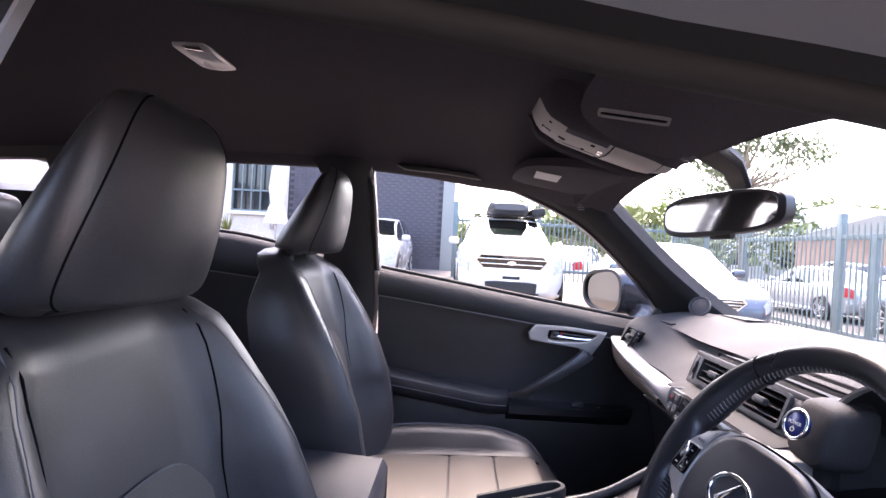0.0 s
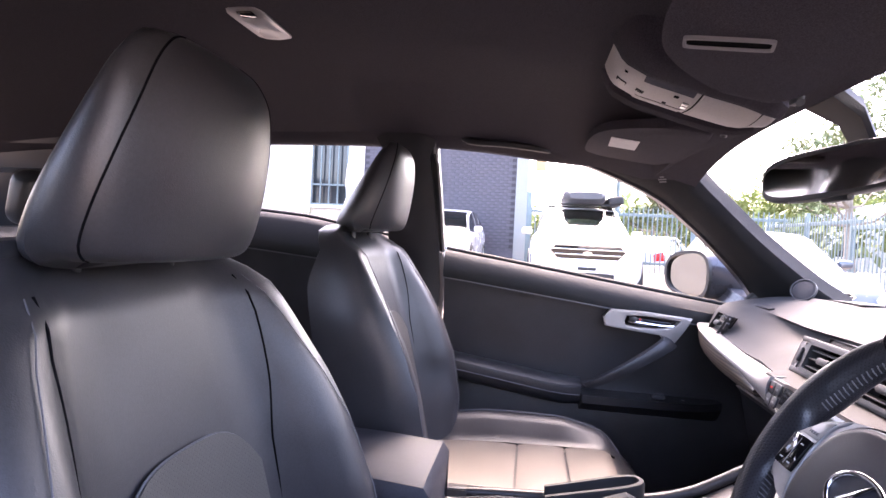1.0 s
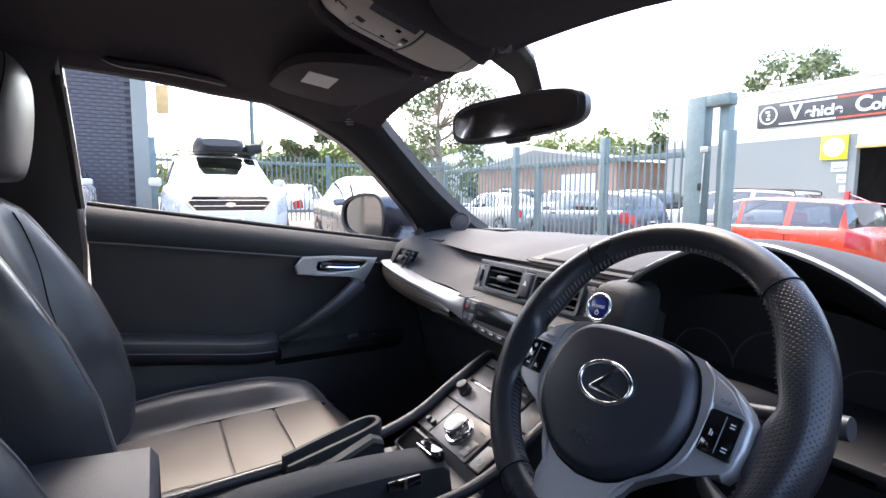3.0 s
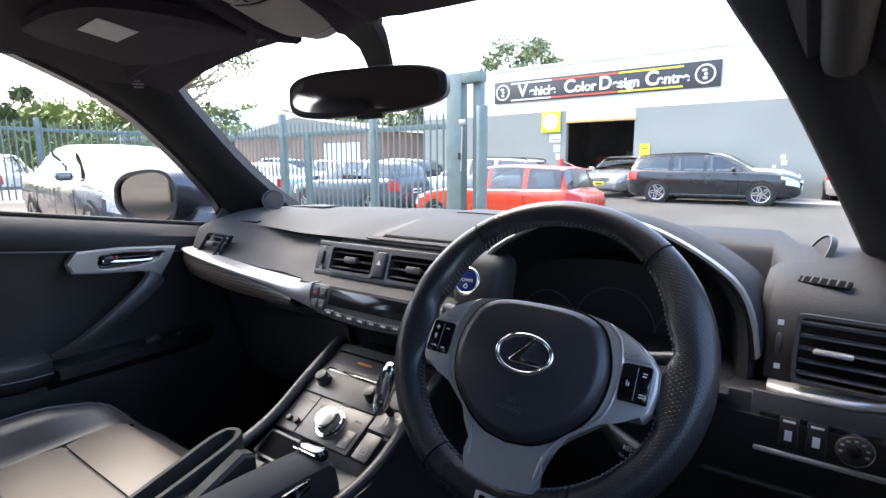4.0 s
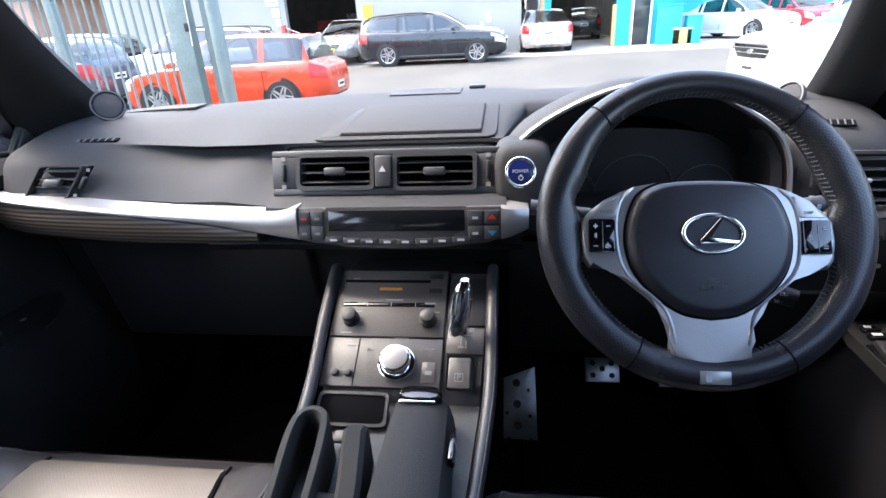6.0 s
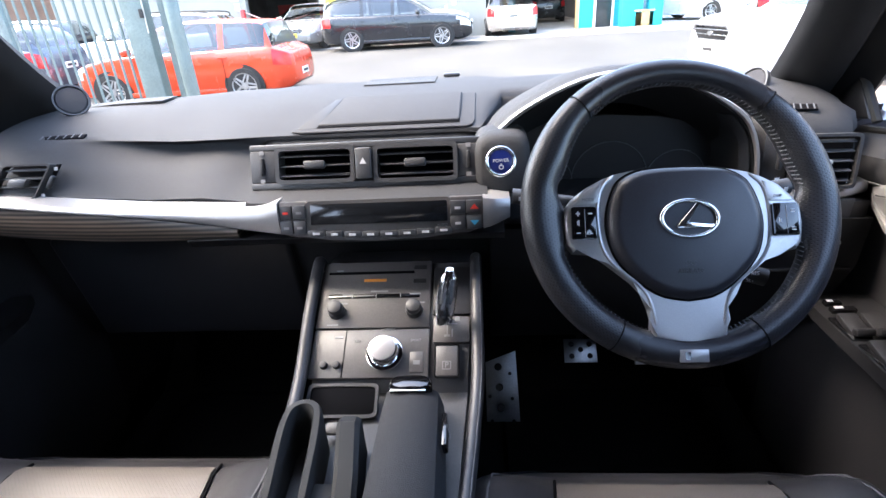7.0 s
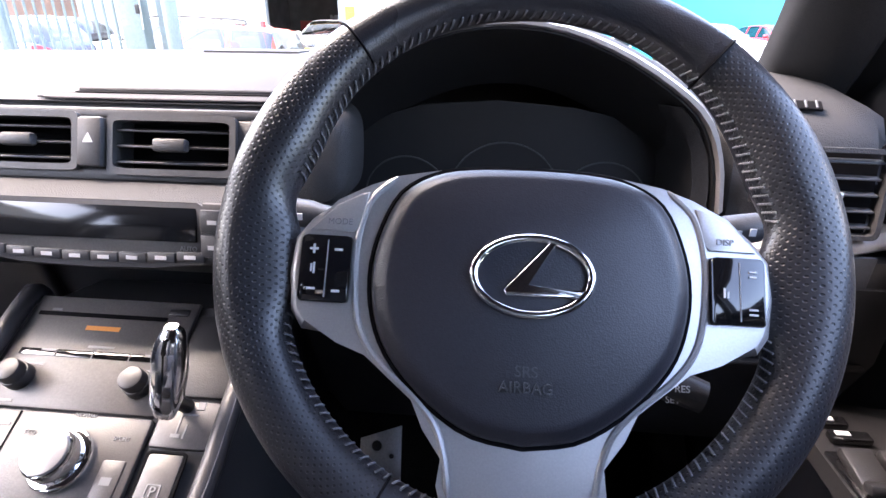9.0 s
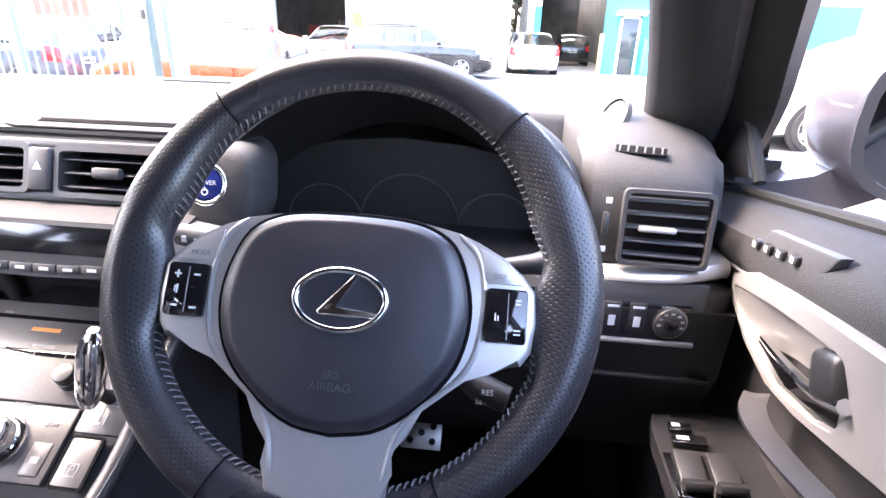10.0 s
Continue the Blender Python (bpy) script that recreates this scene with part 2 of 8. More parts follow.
def frame_ring(poly, inner, depth, m=None):
    """A flat frame between two outlines with as many points each."""
    k = len(poly)
    rings = [[(x, y, 0) for x, y in poly], [(x, y, depth) for x, y in poly], [(x, y, depth) for x, y in inner], [(x, y, 0) for x, y in inner]]
    rings.append(rings[0])
    bm = loft(rings, caps=False)
    bmesh.ops.remove_doubles(bm, verts=bm.verts, dist=1e-6)
    return moved(bm, m) if m else bm


def oval(rx, ry, n=32, power=2.0):
    out = []
    for i in range(n):
        c, s = math.cos(2 * math.pi * i / n), math.sin(2 * math.pi * i / n)
        out.append((rx * math.copysign(abs(c) ** (2 / power), c), ry * math.copysign(abs(s) ** (2 / power), s)))
    return out


def words(body, size, m, material, parent, depth=0.0003, name="lettering", align="CENTER", bold=0.0):
    cu = bpy.data.curves.new(name, "FONT")
    cu.body, cu.size, cu.extrude, cu.align_x, cu.align_y = body, size, depth, align, "CENTER"
    cu.offset = bold
    cu.materials.append(material)
    ob = new(name, cu)
    ob.parent = parent
    ob.matrix_basis = Matrix.Translation(-root_place(parent)) @ m
    return ob


def facing(place, normal, up=(0, 0, 1)):
    """A pose at place whose local z looks along normal and whose y is nearest to up."""
    z = Vector(normal).normalized()
    x = Vector(up).cross(z).normalized()
    y = z.cross(x)
    m = Matrix((x, y, z)).transposed().to_4x4()
    m.translation = place
    return m


def lerp(a, b, t):
    return a + (b - a) * t


def interp(x, xs, ys):
    return float(np.interp(x, xs, ys))


# ---- the car's shell ----
def side_x(z):
    """Half the inner width of the cabin at a height."""
    return 0.738 if z < 1.04 else 0.745 - (z - 1.05) * 0.5


def roof_z(x, y):
    mid = 1.482 - 0.115 * max(0, (y + 0.35) / 0.75) ** 2 - 0.05 * max(0, (-0.5 - y) / 1.2) ** 2
    return mid - 0.075 * (abs(x) / 0.57) ** 3


ys = [-1.75 + i * 0.0865 for i in range(26)]
xs_ = [-0.57 + i * 0.057 for i in range(21)]
solo("ceiling", sheet([[(x, y, roof_z(x, y) + 0.004) for x in xs_] for y in ys], 0.012), LINER, "black cloth headliner of a car", kind="structure")
solo("roof_skin", sheet([[(x * 1.06, y, roof_z(x, y) + 0.045) for x in xs_] for y in ys], 0.004), BODY_GREY, "grey painted car roof", kind="structure")
solo("floor", sheet([[(x, y, 0.25 + 0.12 * max(0, 1 - abs(x) / 0.16) + max(0, y - 0.85) * 0.9) for x in (-0.84, -0.6, -0.4, -0.2, -0.14, -0.08, 0, 0.08, 0.14, 0.2, 0.4, 0.6, 0.84)]
                     for y in (-1.9, -1.2, -0.6, 0, 0.5, 0.85, 1.0, 1.1)], 0.02), CARPET, "black carpeted car floor", kind="structure")
solo("wall_firewall", rbox(1.7, 0.03, 0.66, pose(0, 1.11, 0.64), 0.0), PLASTIC, "black bulkhead under the dashboard", kind="structure")
solo("wall_rear", rbox(1.5, 0.04, 0.9, pose(0, -1.88, 0.70), 0.01), PLASTIC, "black trim of the tailgate", kind="structure")
bon = [[(x, y, z - 0.05 * (abs(x) / 0.85) ** 2) for x in (-0.85, -0.5, -0.2, 0, 0.2, 0.5, 0.85)] for y, z in ((0.99, 0.985), (1.3, 0.94), (1.7, 0.86), (2.0, 0.74), (2.1, 0.55), (2.12, 0.3))]
solo("bonnet", sheet(bon, 0.01), BODY_GREY, "grey painted car bonnet", kind="structure")

# side windows: outline of the front glass in (y, z)
FRONT_TOP = [(-0.225, 1.10), (-0.228, 1.25), (-0.232, 1.385), (-0.222, 1.399), (-0.09, 1.39), (0.073, 1.372), (0.197, 1.335), (0.342, 1.272), (0.447, 1.198), (0.528, 1.13), (0.60, 1.063), (0.645, 1.01)]
REAR_TOP = [(-0.40, 1.14), (-0.395, 1.30), (-0.385, 1.385), (-0.41, 1.418), (-0.50, 1.424), (-0.65, 1.422), (-0.83, 1.405), (-0.96, 1.37), (-1.04, 1.30), (-1.06, 1.21)]


def on_side(s, y, z, out=0.0):
    return (s * (0.745 - (z - 1.05) * 0.5 + out), y, z)


def rail(s, outline, w, inn, out, n=48):
    """A frame that follows a window's outline and reaches w beyond it."""
    p = smoothed([(y, z, 0) for y, z in outline], n)
    mid = Vector((sum(q.x for q in p) / n, sum(q.y for q in p) / n, 0)) - Vector((0, 0.1, 0))
    rings = []
    for i, q in enumerate(p):
        d = (p[min(i + 1, n - 1)] - p[max(i - 1, 0)]).normalized()
        o = Vector((-d.y, d.x, 0))
        o = o if o.dot(q - mid) > 0 else -o
        e = q + o * w
        rings.append([on_side(s, q.x, q.y, inn), on_side(s, q.x, q.y, out), on_side(s, e.x, e.y, out), on_side(s, e.x, e.y, inn)])
    return loft(rings)


for s in (-1, 1):
    side = "passenger" if s < 0 else "driver"
    # windscreen pillar: from the side glass to the windscreen's edge
    a = smoothed([(s * 0.585, 0.04, 1.385), (s * 0.600, 0.197, 1.342), (s * 0.632, 0.342, 1.279), (s * 0.668, 0.447, 1.206), (s * 0.703, 0.528, 1.137), (s * 0.735, 0.60, 1.07), (s * 0.745, 0.66, 0.99)], 24)
    b = smoothed([(s * 0.50, 0.06, 1.425), (s * 0.49, 0.22, 1.392), (s * 0.495, 0.355, 1.350), (s * 0.545, 0.46, 1.272), (s * 0.60, 0.60, 1.160), (s * 0.645, 0.745, 1.06), (s * 0.66, 0.83, 1.01)], 24)
    rings = []
    if s > 0:
        n_ = Vector((0.55, 0.35, 0.45)).normalized()
        seal = loft([[p.lerp(q, 0.45) + n_ * 0.02, p + n_ * 0.015, p + n_ * 0.04 - Vector((0, 0.0, 0.004)), p.lerp(q, 0.45) + n_ * 0.045] for p, q in zip(a, b)])
        solo("trim", seal, RUBBER, "black rubber door seal beside the windscreen pillar", "trim", "structure").location.z = -0.03
        a = [p.lerp(q, interp(p.y, [0.1, 0.40], [0.0, 0.33])) for p, q in zip(a, b)]
    for p, q in zip(a, b):
        n_ = Vector((s * 0.55, 0.35, 0.45)).normalized()
        m1 = p.lerp(q, 0.3) - n_ * 0.016
        m2 = p.lerp(q, 0.7) - n_ * 0.018
        rings.append([p, p.lerp(m1, 0.5) - n_ * 0.003, m1, m2, q.lerp(m2, 0.5) - n_ * 0.003, q, q + n_ * 0.05, p + n_ * 0.05])
    pil = solo("pillar", loft(rings), PILLAR_CLOTH, "charcoal cloth-covered windscreen pillar", "pillar", "structure")
    pil.location.z = -0.03 if s > 0 else 0
    g = facing((s * 0.600, 0.694, 1.056), (-0.86, -0.30, 0.42) if s > 0 else (0.52, -0.62, 0.42))
    grille = cyl(0.026, 0.024, 0.007, 28, g, 0.002)
    spk = thing("tweeter_speaker", (s * 0.600, 0.694, 1.056), "round grey tweeter grille set in the windscreen pillar", "speaker", "pillar tweeters")
    part("grille", grille, mat("speaker_mesh", (0.06, 0.06, 0.066), 0.75, spec=0.2, bump=0.9, bump_scale=1100, voronoi=True), spk)
    part("rim", frame_ring(oval(0.029, 0.029, 28), oval(0.0262, 0.0262, 28), 0.008, g), GREY_PLASTIC, spk)
    spk.location.z -= 0.03 if s > 0 else 0
    # centre pillar
    rings = []
    for z, y0, y1 in ((0.3, -0.235, -0.42), (0.8, -0.23, -0.41), (1.0, -0.222, -0.40), (1.12, -0.226, -0.40), (1.25, -0.232, -0.398), (1.36, -0.24, -0.385), (1.44, -0.20, -0.43)):
        x = 0.745 if z < 1.05 else side_x(z)
        rings.append([(s * (x - 0.02), y0 - 0.012, z), (s * (x - 0.035), y0 - 0.05, z), (s * (x - 0.035), y1 + 0.05, z), (s * (x - 0.02), y1 + 0.012, z), (s * (x + 0.06), y1 + 0.01, z), (s * (x + 0.06), y0 - 0.01, z)])
    # driver's pillar in a darker black: its shade is put into the colour
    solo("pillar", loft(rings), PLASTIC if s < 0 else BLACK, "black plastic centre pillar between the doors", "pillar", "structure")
    # roof rail above the doors
    rr = []
    for i in range(35):
        y = -1.7 + i * 0.062
        t = roof_z(s * 0.56, y)
        e = 0.055 * interp(y, [-1.0, 0.1, 0.42], [1, 1, 0.6]) if s > 0 else -0.030 * interp(y, [0.05, 0.35], [0, 1])
        rr.append([(s * 0.49, y, roof_z(s * 0.49, y) - 0.001), (s * 0.545, y, t - 0.006 - 0.4 * e), (s * 0.572, y, t - 0.022 - e), (s * 0.62, y, t - 0.02 - e), (s * 0.63, y, t + 0.05), (s * 0.50, y, t + 0.05)])
    if s > 0:
        solo("trim", tube([(0.598, r[3][1], r[3][2] - 0.001) for r in rr[8:]], 0.017, 10), RUBBER, "black rubber door seal along the roof rail", "trim", "structure")
    solo("trim", loft(rr), LINER, "black cloth-covered roof rail", "trim", "structure")
    if s > 0:
        ch = [[(0.612, r[3][1], r[3][2] + 0.002), (0.634, r[3][1], r[3][2] - 0.014), (0.652, r[3][1], r[3][2] - 0.010), (0.664, r[3][1], r[3][2] + 0.016), (0.655, r[3][1], r[3][2] + 0.05), (0.612, r[3][1], r[3][2] + 0.05)] for r in rr[8:]]
        solo("trim", loft(ch), BLACK, "black door frame channel over the driver's door", "trim", "structure")
        solo("trim", tube([(0.672, r[3][1], r[3][2] + 0.030) for r in rr[8:]], 0.012, 10), RUBBER, "black drip moulding along the roof edge", "trim", "structure")
    # rear quarter
    q = [[(s * side_x(z), y, z) for z in (0.3, 0.7, 1.0, 1.18, 1.30)] for y in (-1.06, -1.3, -1.9)]
    solo("wall_quarter", sheet(q, 0.05), PLASTIC, "black trim panel beside the rear seat", kind="structure")
    solo("wall_quarter_top", sheet([[(s * side_x(z), y, z) for z in (1.385, 1.45)] for y in (-1.0, -1.3, -1.9)], 0.04), PLASTIC, "black trim over the quarter window", kind="structure")
    solo("wall_quarter_back", sheet([[(s * side_x(z), y, z) for z in (1.29, 1.40)] for y in (-1.38, -1.9)], 0.04), PLASTIC, "black trim behind the quarter window", kind="structure")
    solo("wall_quarter_post", sheet([[(s * side_x(z), y, z) for z in (1.18, 1.29, 1.40)] for y in (-1.05, -1.14)], 0.04), PLASTIC, "black post before the quarter window", kind="structure")

for s in (-1, 1):
    solo("wall_kick", rbox(0.05, 0.46, 0.78, pose(s * 0.775, 0.90, 0.60), 0.0), PLASTIC, "black kick panel in the footwell", kind="structure")
    solo("wall_sill", rbox(0.10, 3.0, 0.12, pose(s * 0.80, -0.4, 0.27), 0.0), PLASTIC, "black door sill", kind="structure")

# windscreen and its header
ws = []
for i in range(13):
    x = -0.64 + i * 1.28 / 12
    k = abs(x) / 0.64
    ws.append([(x * lerp(1, 0.77, t), lerp(0.98 - 0.19 * k ** 2, 0.40 - 0.05 * k ** 2, t), lerp(1.015, 1.368 - 0.012 * k ** 2, t) + 0.012 * math.sin(math.pi * t)) for t in (0, 0.25, 0.5, 0.75, 1)])
win = thing("windscreen", (0, 0.7, 1.15), "clear curved windscreen glass", "windscreen", kind="structure")
pane = part("pane", loft(ws, closed=False, caps=False), PANE, win)
pane.visible_shadow = False
hd = [[(x, 0.30, roof_z(x, 0.30) - 0.002), (x, 0.36 - 0.05 * (x / 0.5) ** 2, roof_z(x, 0.34) - 0.020), (x, 0.405 - 0.055 * (x / 0.5) ** 2, 1.358 - 0.012 * (x / 0.5) ** 2), (x, 0.425 - 0.055 * (x / 0.5) ** 2, 1.385), (x, 0.32, 1.45)] for x in [-0.5 + i * 0.05 for i in range(21)]]
solo("trim_header", loft(hd), LINER, "black cloth header over the windscreen", "trim", "structure")


# ---- front doors ----
def seam_z(y):
    return interp(y, [-1.1, -0.19, 0.52, 0.75], [1.10, 1.021, 0.932, 0.91])


def sill_z(y):
    return interp(y, [-1.1, -0.66, -0.38, -0.2, 0.62, 0.8], [1.22, 1.185, 1.135, 1.104, 0.984, 0.96])


def door(s, y0, y1, label, group, front=True):
    d = thing("door_%d" % (1 + (s > 0) + 2 * (not front)), (s * 0.74, (y0 + y1) / 2, 0.3), label, "car door", group, "structure")
    st = [lerp(y0, y1, i / 14) for i in range(15)]
    lower, upper = [], []
    for y in st:
        zl, zs = seam_z(y), sill_z(y)
        prof = [(0.745, 0.30), (0.742, 0.42), (0.733, 0.56), (0.73, 0.66), (0.745, 0.70), (0.75, 0.76), (0.742, 0.84), (0.728, zl - 0.035), (0.722, zl - 0.002)]
        lower.append([(s * x, y, z) for x, z in prof] + [(s * 0.85, y, zl - 0.002), (s * 0.86, y, 0.6), (s * 0.83, y, 0.30)])
        prof = [(0.724, zl), (0.704, zl + 0.004), (0.696, zl + 0.018), (0.699, zl + 0.04), (0.708, zs - 0.02), (0.722, zs - 0.005), (0.742, zs)]
        upper.append([(s * x, y, z) for x, z in prof] + [(s * 0.762, y, zs - 0.004), (s * 0.80, y, zs - 0.012), (s * 0.85, y, zs - 0.02), (s * 0.852, y, zl)])
    part("door_panel", loft(lower), LEATHER, d, "black leather-grained lower door panel")
    part("upper_trim", loft(upper), DASH, d, "soft dark grey door cap")
    part("window_seal", tube([(s * 0.748, y, sill_z(y) + 0.004) for y in st], 0.006, 8), RUBBER, d)
    part("seam", tube([(s * 0.703, y, seam_z(y) + 0.002) for y in st], 0.0022, 6), STITCH, d)
    # armrest
    a0, a1 = (max(y0 + 0.01, -0.215), 0.185) if front else (y0 + 0.05, y1 - 0.06)
    arm = []
    for i in range(10):
        y = lerp(a0, a1, i / 9)
        z = 0.763 + 0.050 * max(0, (0.12 - y) / 0.35) if front else 0.78
        e = 0.0 if 0 < i < 9 else 0.012
        arm.append([(s * 0.745, y, z - 0.075), (s * (0.69 + e), y, z - 0.07), (s * (0.672 + e), y, z - 0.055), (s * (0.664 + e), y, z - 0.03), (s * (0.668 + e), y, z - 0.012), (s * (0.684 + e), y, z - e * 0.5), (s * 0.715, y, z + 0.001), (s * 0.75, y, z - 0.004)])
    part("armrest", loft(arm), LEATHER, d, "padded black leather armrest")
    part("armrest_seam", tube([(s * 0.6645, lerp(a0 + 0.005, a1 - 0.005, i / 9), (0.763 + 0.050 * max(0, (0.12 - lerp(a0, a1, i / 9)) / 0.35) if front else 0.78) - 0.036) for i in range(10)], 0.0016, 6), STITCH, d)
    if not front:
        part("grab_pull", moved(joined(rbox(0.03, 0.10, 0.035, None, 0.012, 3)), pose(s * 0.69, -0.52, 1.07)), GREY_PLASTIC, d)
        return d
    # switch shelf before the armrest
    sh = []
    lift = 0.032 if s > 0 else 0.012
    for y, w in ((0.186, 0.095), (0.30, 0.095), (0.40, 0.094), (0.475, 0.092), (0.505, 0.085), (0.515, 0.04)) if s > 0 else ((0.186, 0.09), (0.30, 0.085), (0.42, 0.08), (0.50, 0.065), (0.56, 0.03)):
        sh.append([(s * 0.75, y, 0.715 + lift), (s * (0.735 - w), y, 0.722 + lift - 0.01 * (y - 0.18)), (s * (0.735 - w), y, 0.700 + lift), (s * 0.75, y, 0.66)])
    part("switch_shelf", loft(sh), PLASTIC, d, "black plastic shelf with window switches")
    # diagonal pull
    if s > 0:
        pl = smoothed([(0.705, 0.420, 0.874), (0.690, 0.395, 0.876), (0.680, 0.36, 0.882), (0.676, 0.32, 0.890), (0.674, 0.275, 0.901), (0.675, 0.235, 0.910), (0.690, 0.20, 0.915)], 16)
        pl = [p - Vector((0, 0, 0.024)) for p in pl]
    else:
        pl = smoothed([(-0.682, 0.195, 0.752), (-0.668, 0.235, 0.772), (-0.660, 0.30, 0.813), (-0.664, 0.36, 0.853), (-0.676, 0.40, 0.880), (-0.692, 0.415, 0.892)], 16)
    rings = []
    for i, p in enumerate(pl):
        k = 0.012 if s > 0 else 0.012 + 0.012 * (i / 15)
        rings.append([p + Vector((s * dx, dy * k * 0.75, dz * k)) for dx, dy, dz in ((-0.008, -0.9, 0.5), (-0.012, 0, 0.2), (-0.008, 0.9, -0.5), (0.006, 1.0, -0.6), (0.012, 0, 0), (0.006, -1.0, 0.6))])
    part("pull_handle", loft(rings), LEATHER, d, "diagonal black leather pull handle")
    # inner handle
    out = [(0.236, 0.944), (0.256, 0.968), (0.345, 0.967), (0.468, 0.956), (0.452, 0.925), (0.418, 0.876), (0.405, 0.885), (0.388, 0.905), (0.30, 0.914), (0.242, 0.922)]
    inn = [(0.292, 0.938), (0.297, 0.953), (0.345, 0.955), (0.440, 0.948), (0.428, 0.935), (0.415, 0.928), (0.400, 0.924), (0.380, 0.922), (0.330, 0.921), (0.296, 0.925)]
    if s > 0:
        out = [(0.507, 0.932), (0.455, 0.955), (0.40, 0.964), (0.338, 0.972), (0.27, 0.979), (0.215, 0.98), (0.192, 0.94), (0.22, 0.902), (0.308, 0.878), (0.373, 0.861), (0.423, 0.856), (0.473, 0.873), (0.504, 0.903)]
        inn = [(0.497, 0.921), (0.462, 0.929), (0.42, 0.938), (0.363, 0.946), (0.326, 0.950), (0.319, 0.945), (0.318, 0.92), (0.321, 0.895), (0.326, 0.890), (0.35, 0.880), (0.411, 0.868), (0.462, 0.882), (0.490, 0.906)]
    lean = 0.20 if s > 0 else 0.0
    fm = Matrix(((0, -s * lean, -s, s * (0.712 + lean * 0.955)), (1, 0, 0, 0), (0, 1, 0, 0), (0, 0, 0, 1)))
    deep = 0.026 if s < 0 else 0.020
    bez = frame_ring(out, inn, deep, fm)
    bmesh.ops.bevel(bez, geom=[e for e in bez.edges if all(abs(v.co.x - s * (0.712 - deep + lean * (0.955 - v.co.z))) < 1e-4 for v in e.verts)], offset=0.003, segments=2, affect="EDGES")
    part("handle_bezel", bez, SILVER, d, "satin silver handle surround")
    if s < 0:
        part("handle_recess", prism(inn, 0.004, Matrix.Translation((s * 0.008, 0, 0)) @ fm), GLOSS_BLACK, d)
    else:
        dish = [[(0.694 + lerp(a, b, k) + lean * (0.955 - lerp(z1, z0, k)), y, lerp(z1, z0, k)) for k in (0, 0.5, 1)] for y, z1, z0, a, b in
                ((0.498, 0.922, 0.904, 0.000, 0.002), (0.462, 0.931, 0.884, 0.002, 0.010), (0.432, 0.938, 0.888, 0.004, 0.021), (0.420, 0.940, 0.890, 0.012, 0.024), (0.365, 0.948, 0.900, 0.012, 0.025), (0.316, 0.953, 0.912, 0.012, 0.025))]
        part("handle_recess", sheet(dish, 0.002), SILVER, d, "hollowed satin silver handle recess", 20)
        part("finger_well", prism([(0.462, 0.883), (0.44, 0.893), (0.37, 0.904), (0.318, 0.914), (0.319, 0.893), (0.35, 0.879), (0.411, 0.866)], 0.003, Matrix.Translation((-s * 0.012, 0, 0)) @ fm), GLOSS_BLACK, d)
    lev = [(0.692, 0.304, 0.9405), (0.688, 0.33, 0.936), (0.690, 0.39, 0.931), (0.697, 0.424, 0.931)] if s < 0 else [(0.695, 0.306, 0.924), (0.697, 0.337, 0.911), (0.700, 0.38, 0.904), (0.711, 0.447, 0.893)]
    lev = smoothed([(s * x, y, z) for x, y, z in lev], 10)
    part("door_lever", tube(lev, [0.006, 0.0055, 0.005, 0.005, 0.0045, 0.0045, 0.004, 0.004, 0.004, 0.003], 8), CHROME, d, "chrome door lever")
    part("lock_knob", rbox(0.014, 0.022, 0.016, pose(s * 0.690, 0.315, 0.944), 0.005) if s < 0 else rbox(0.016, 0.034, 0.038, pose(s * 0.696, 0.328, 0.932, -20, 0, 0), 0.009, 3), PLASTIC, d)
    if s < 0:
        part("lock_mark", rbox(0.002, 0.004, 0.010, pose(s * 0.694, 0.334, 0.943), 0.0), PRINT_RED, d)
    # glass frame
    fr = rail(s, FRONT_TOP if s < 0 else [(y + interp(y, [0.1, 0.4], [0.0, 0.05]), z) for y, z in FRONT_TOP], 0.03 if s < 0 else 0.026, -0.004, 0.03)
    part("window_frame", fr, PLASTIC, d, "black frame of the side glass")
    part("frame_lip", rail(s, [(y - 0.004, z) for y, z in FRONT_TOP[:4]], 0.007, -0.012, -0.004, 16), SILVER, d, "pale weather strip along the frame")
    # mirror triangle
    up = 0.022 if s > 0 else 0.0
    tri = [(0.600, 0.986 + up), (0.72, 0.960 + up), (0.715, 1.045 + up), (0.664, 1.064 + up)]
    part("mirror_base_trim", prism(tri, 0.012, Matrix(((0, 0, -s, s * 0.746), (1, 0, 0, 0), (0, 1, 0, 0), (0, 0, 0, 1))), 0.003), PLASTIC, d)
    part("corner_seal", tube([(s * 0.745, 0.596, 0.982 + up), (s * 0.742, 0.636, 1.032 + up), (s * 0.730, 0.664, 1.074 + up)], 0.007, 8), RUBBER, d)
    return d


dp = door(-1, -0.222, 0.72, "closed passenger door with black leather panel and silver handle", "front doors")
dd = door(1, -0.222, 0.72, "closed driver's door with window lowered, memory buttons and switches", "front doors")
for s in (-1, 1):
    door(s, -1.06, -0.40, "closed rear door with dark trim panel", "rear doors", front=False)

# passenger glass up, rear panes up
def pane_of(s, outline, parent, material):
    top = smoothed([(y, z, 0) for y, z in outline], 30)
    rings = []
    for q in top:
        b = sill_z(q.x) + 0.0
        rings.append([on_side(s, q.x, lerp(b, q.y, t), 0.008) for t in (0, 0.5, 1)])
    p = part("pane", loft(rings, closed=False, caps=False), material, parent)
    p.visible_shadow = False
    return p


pane_of(-1, FRONT_TOP, dp, PANE)
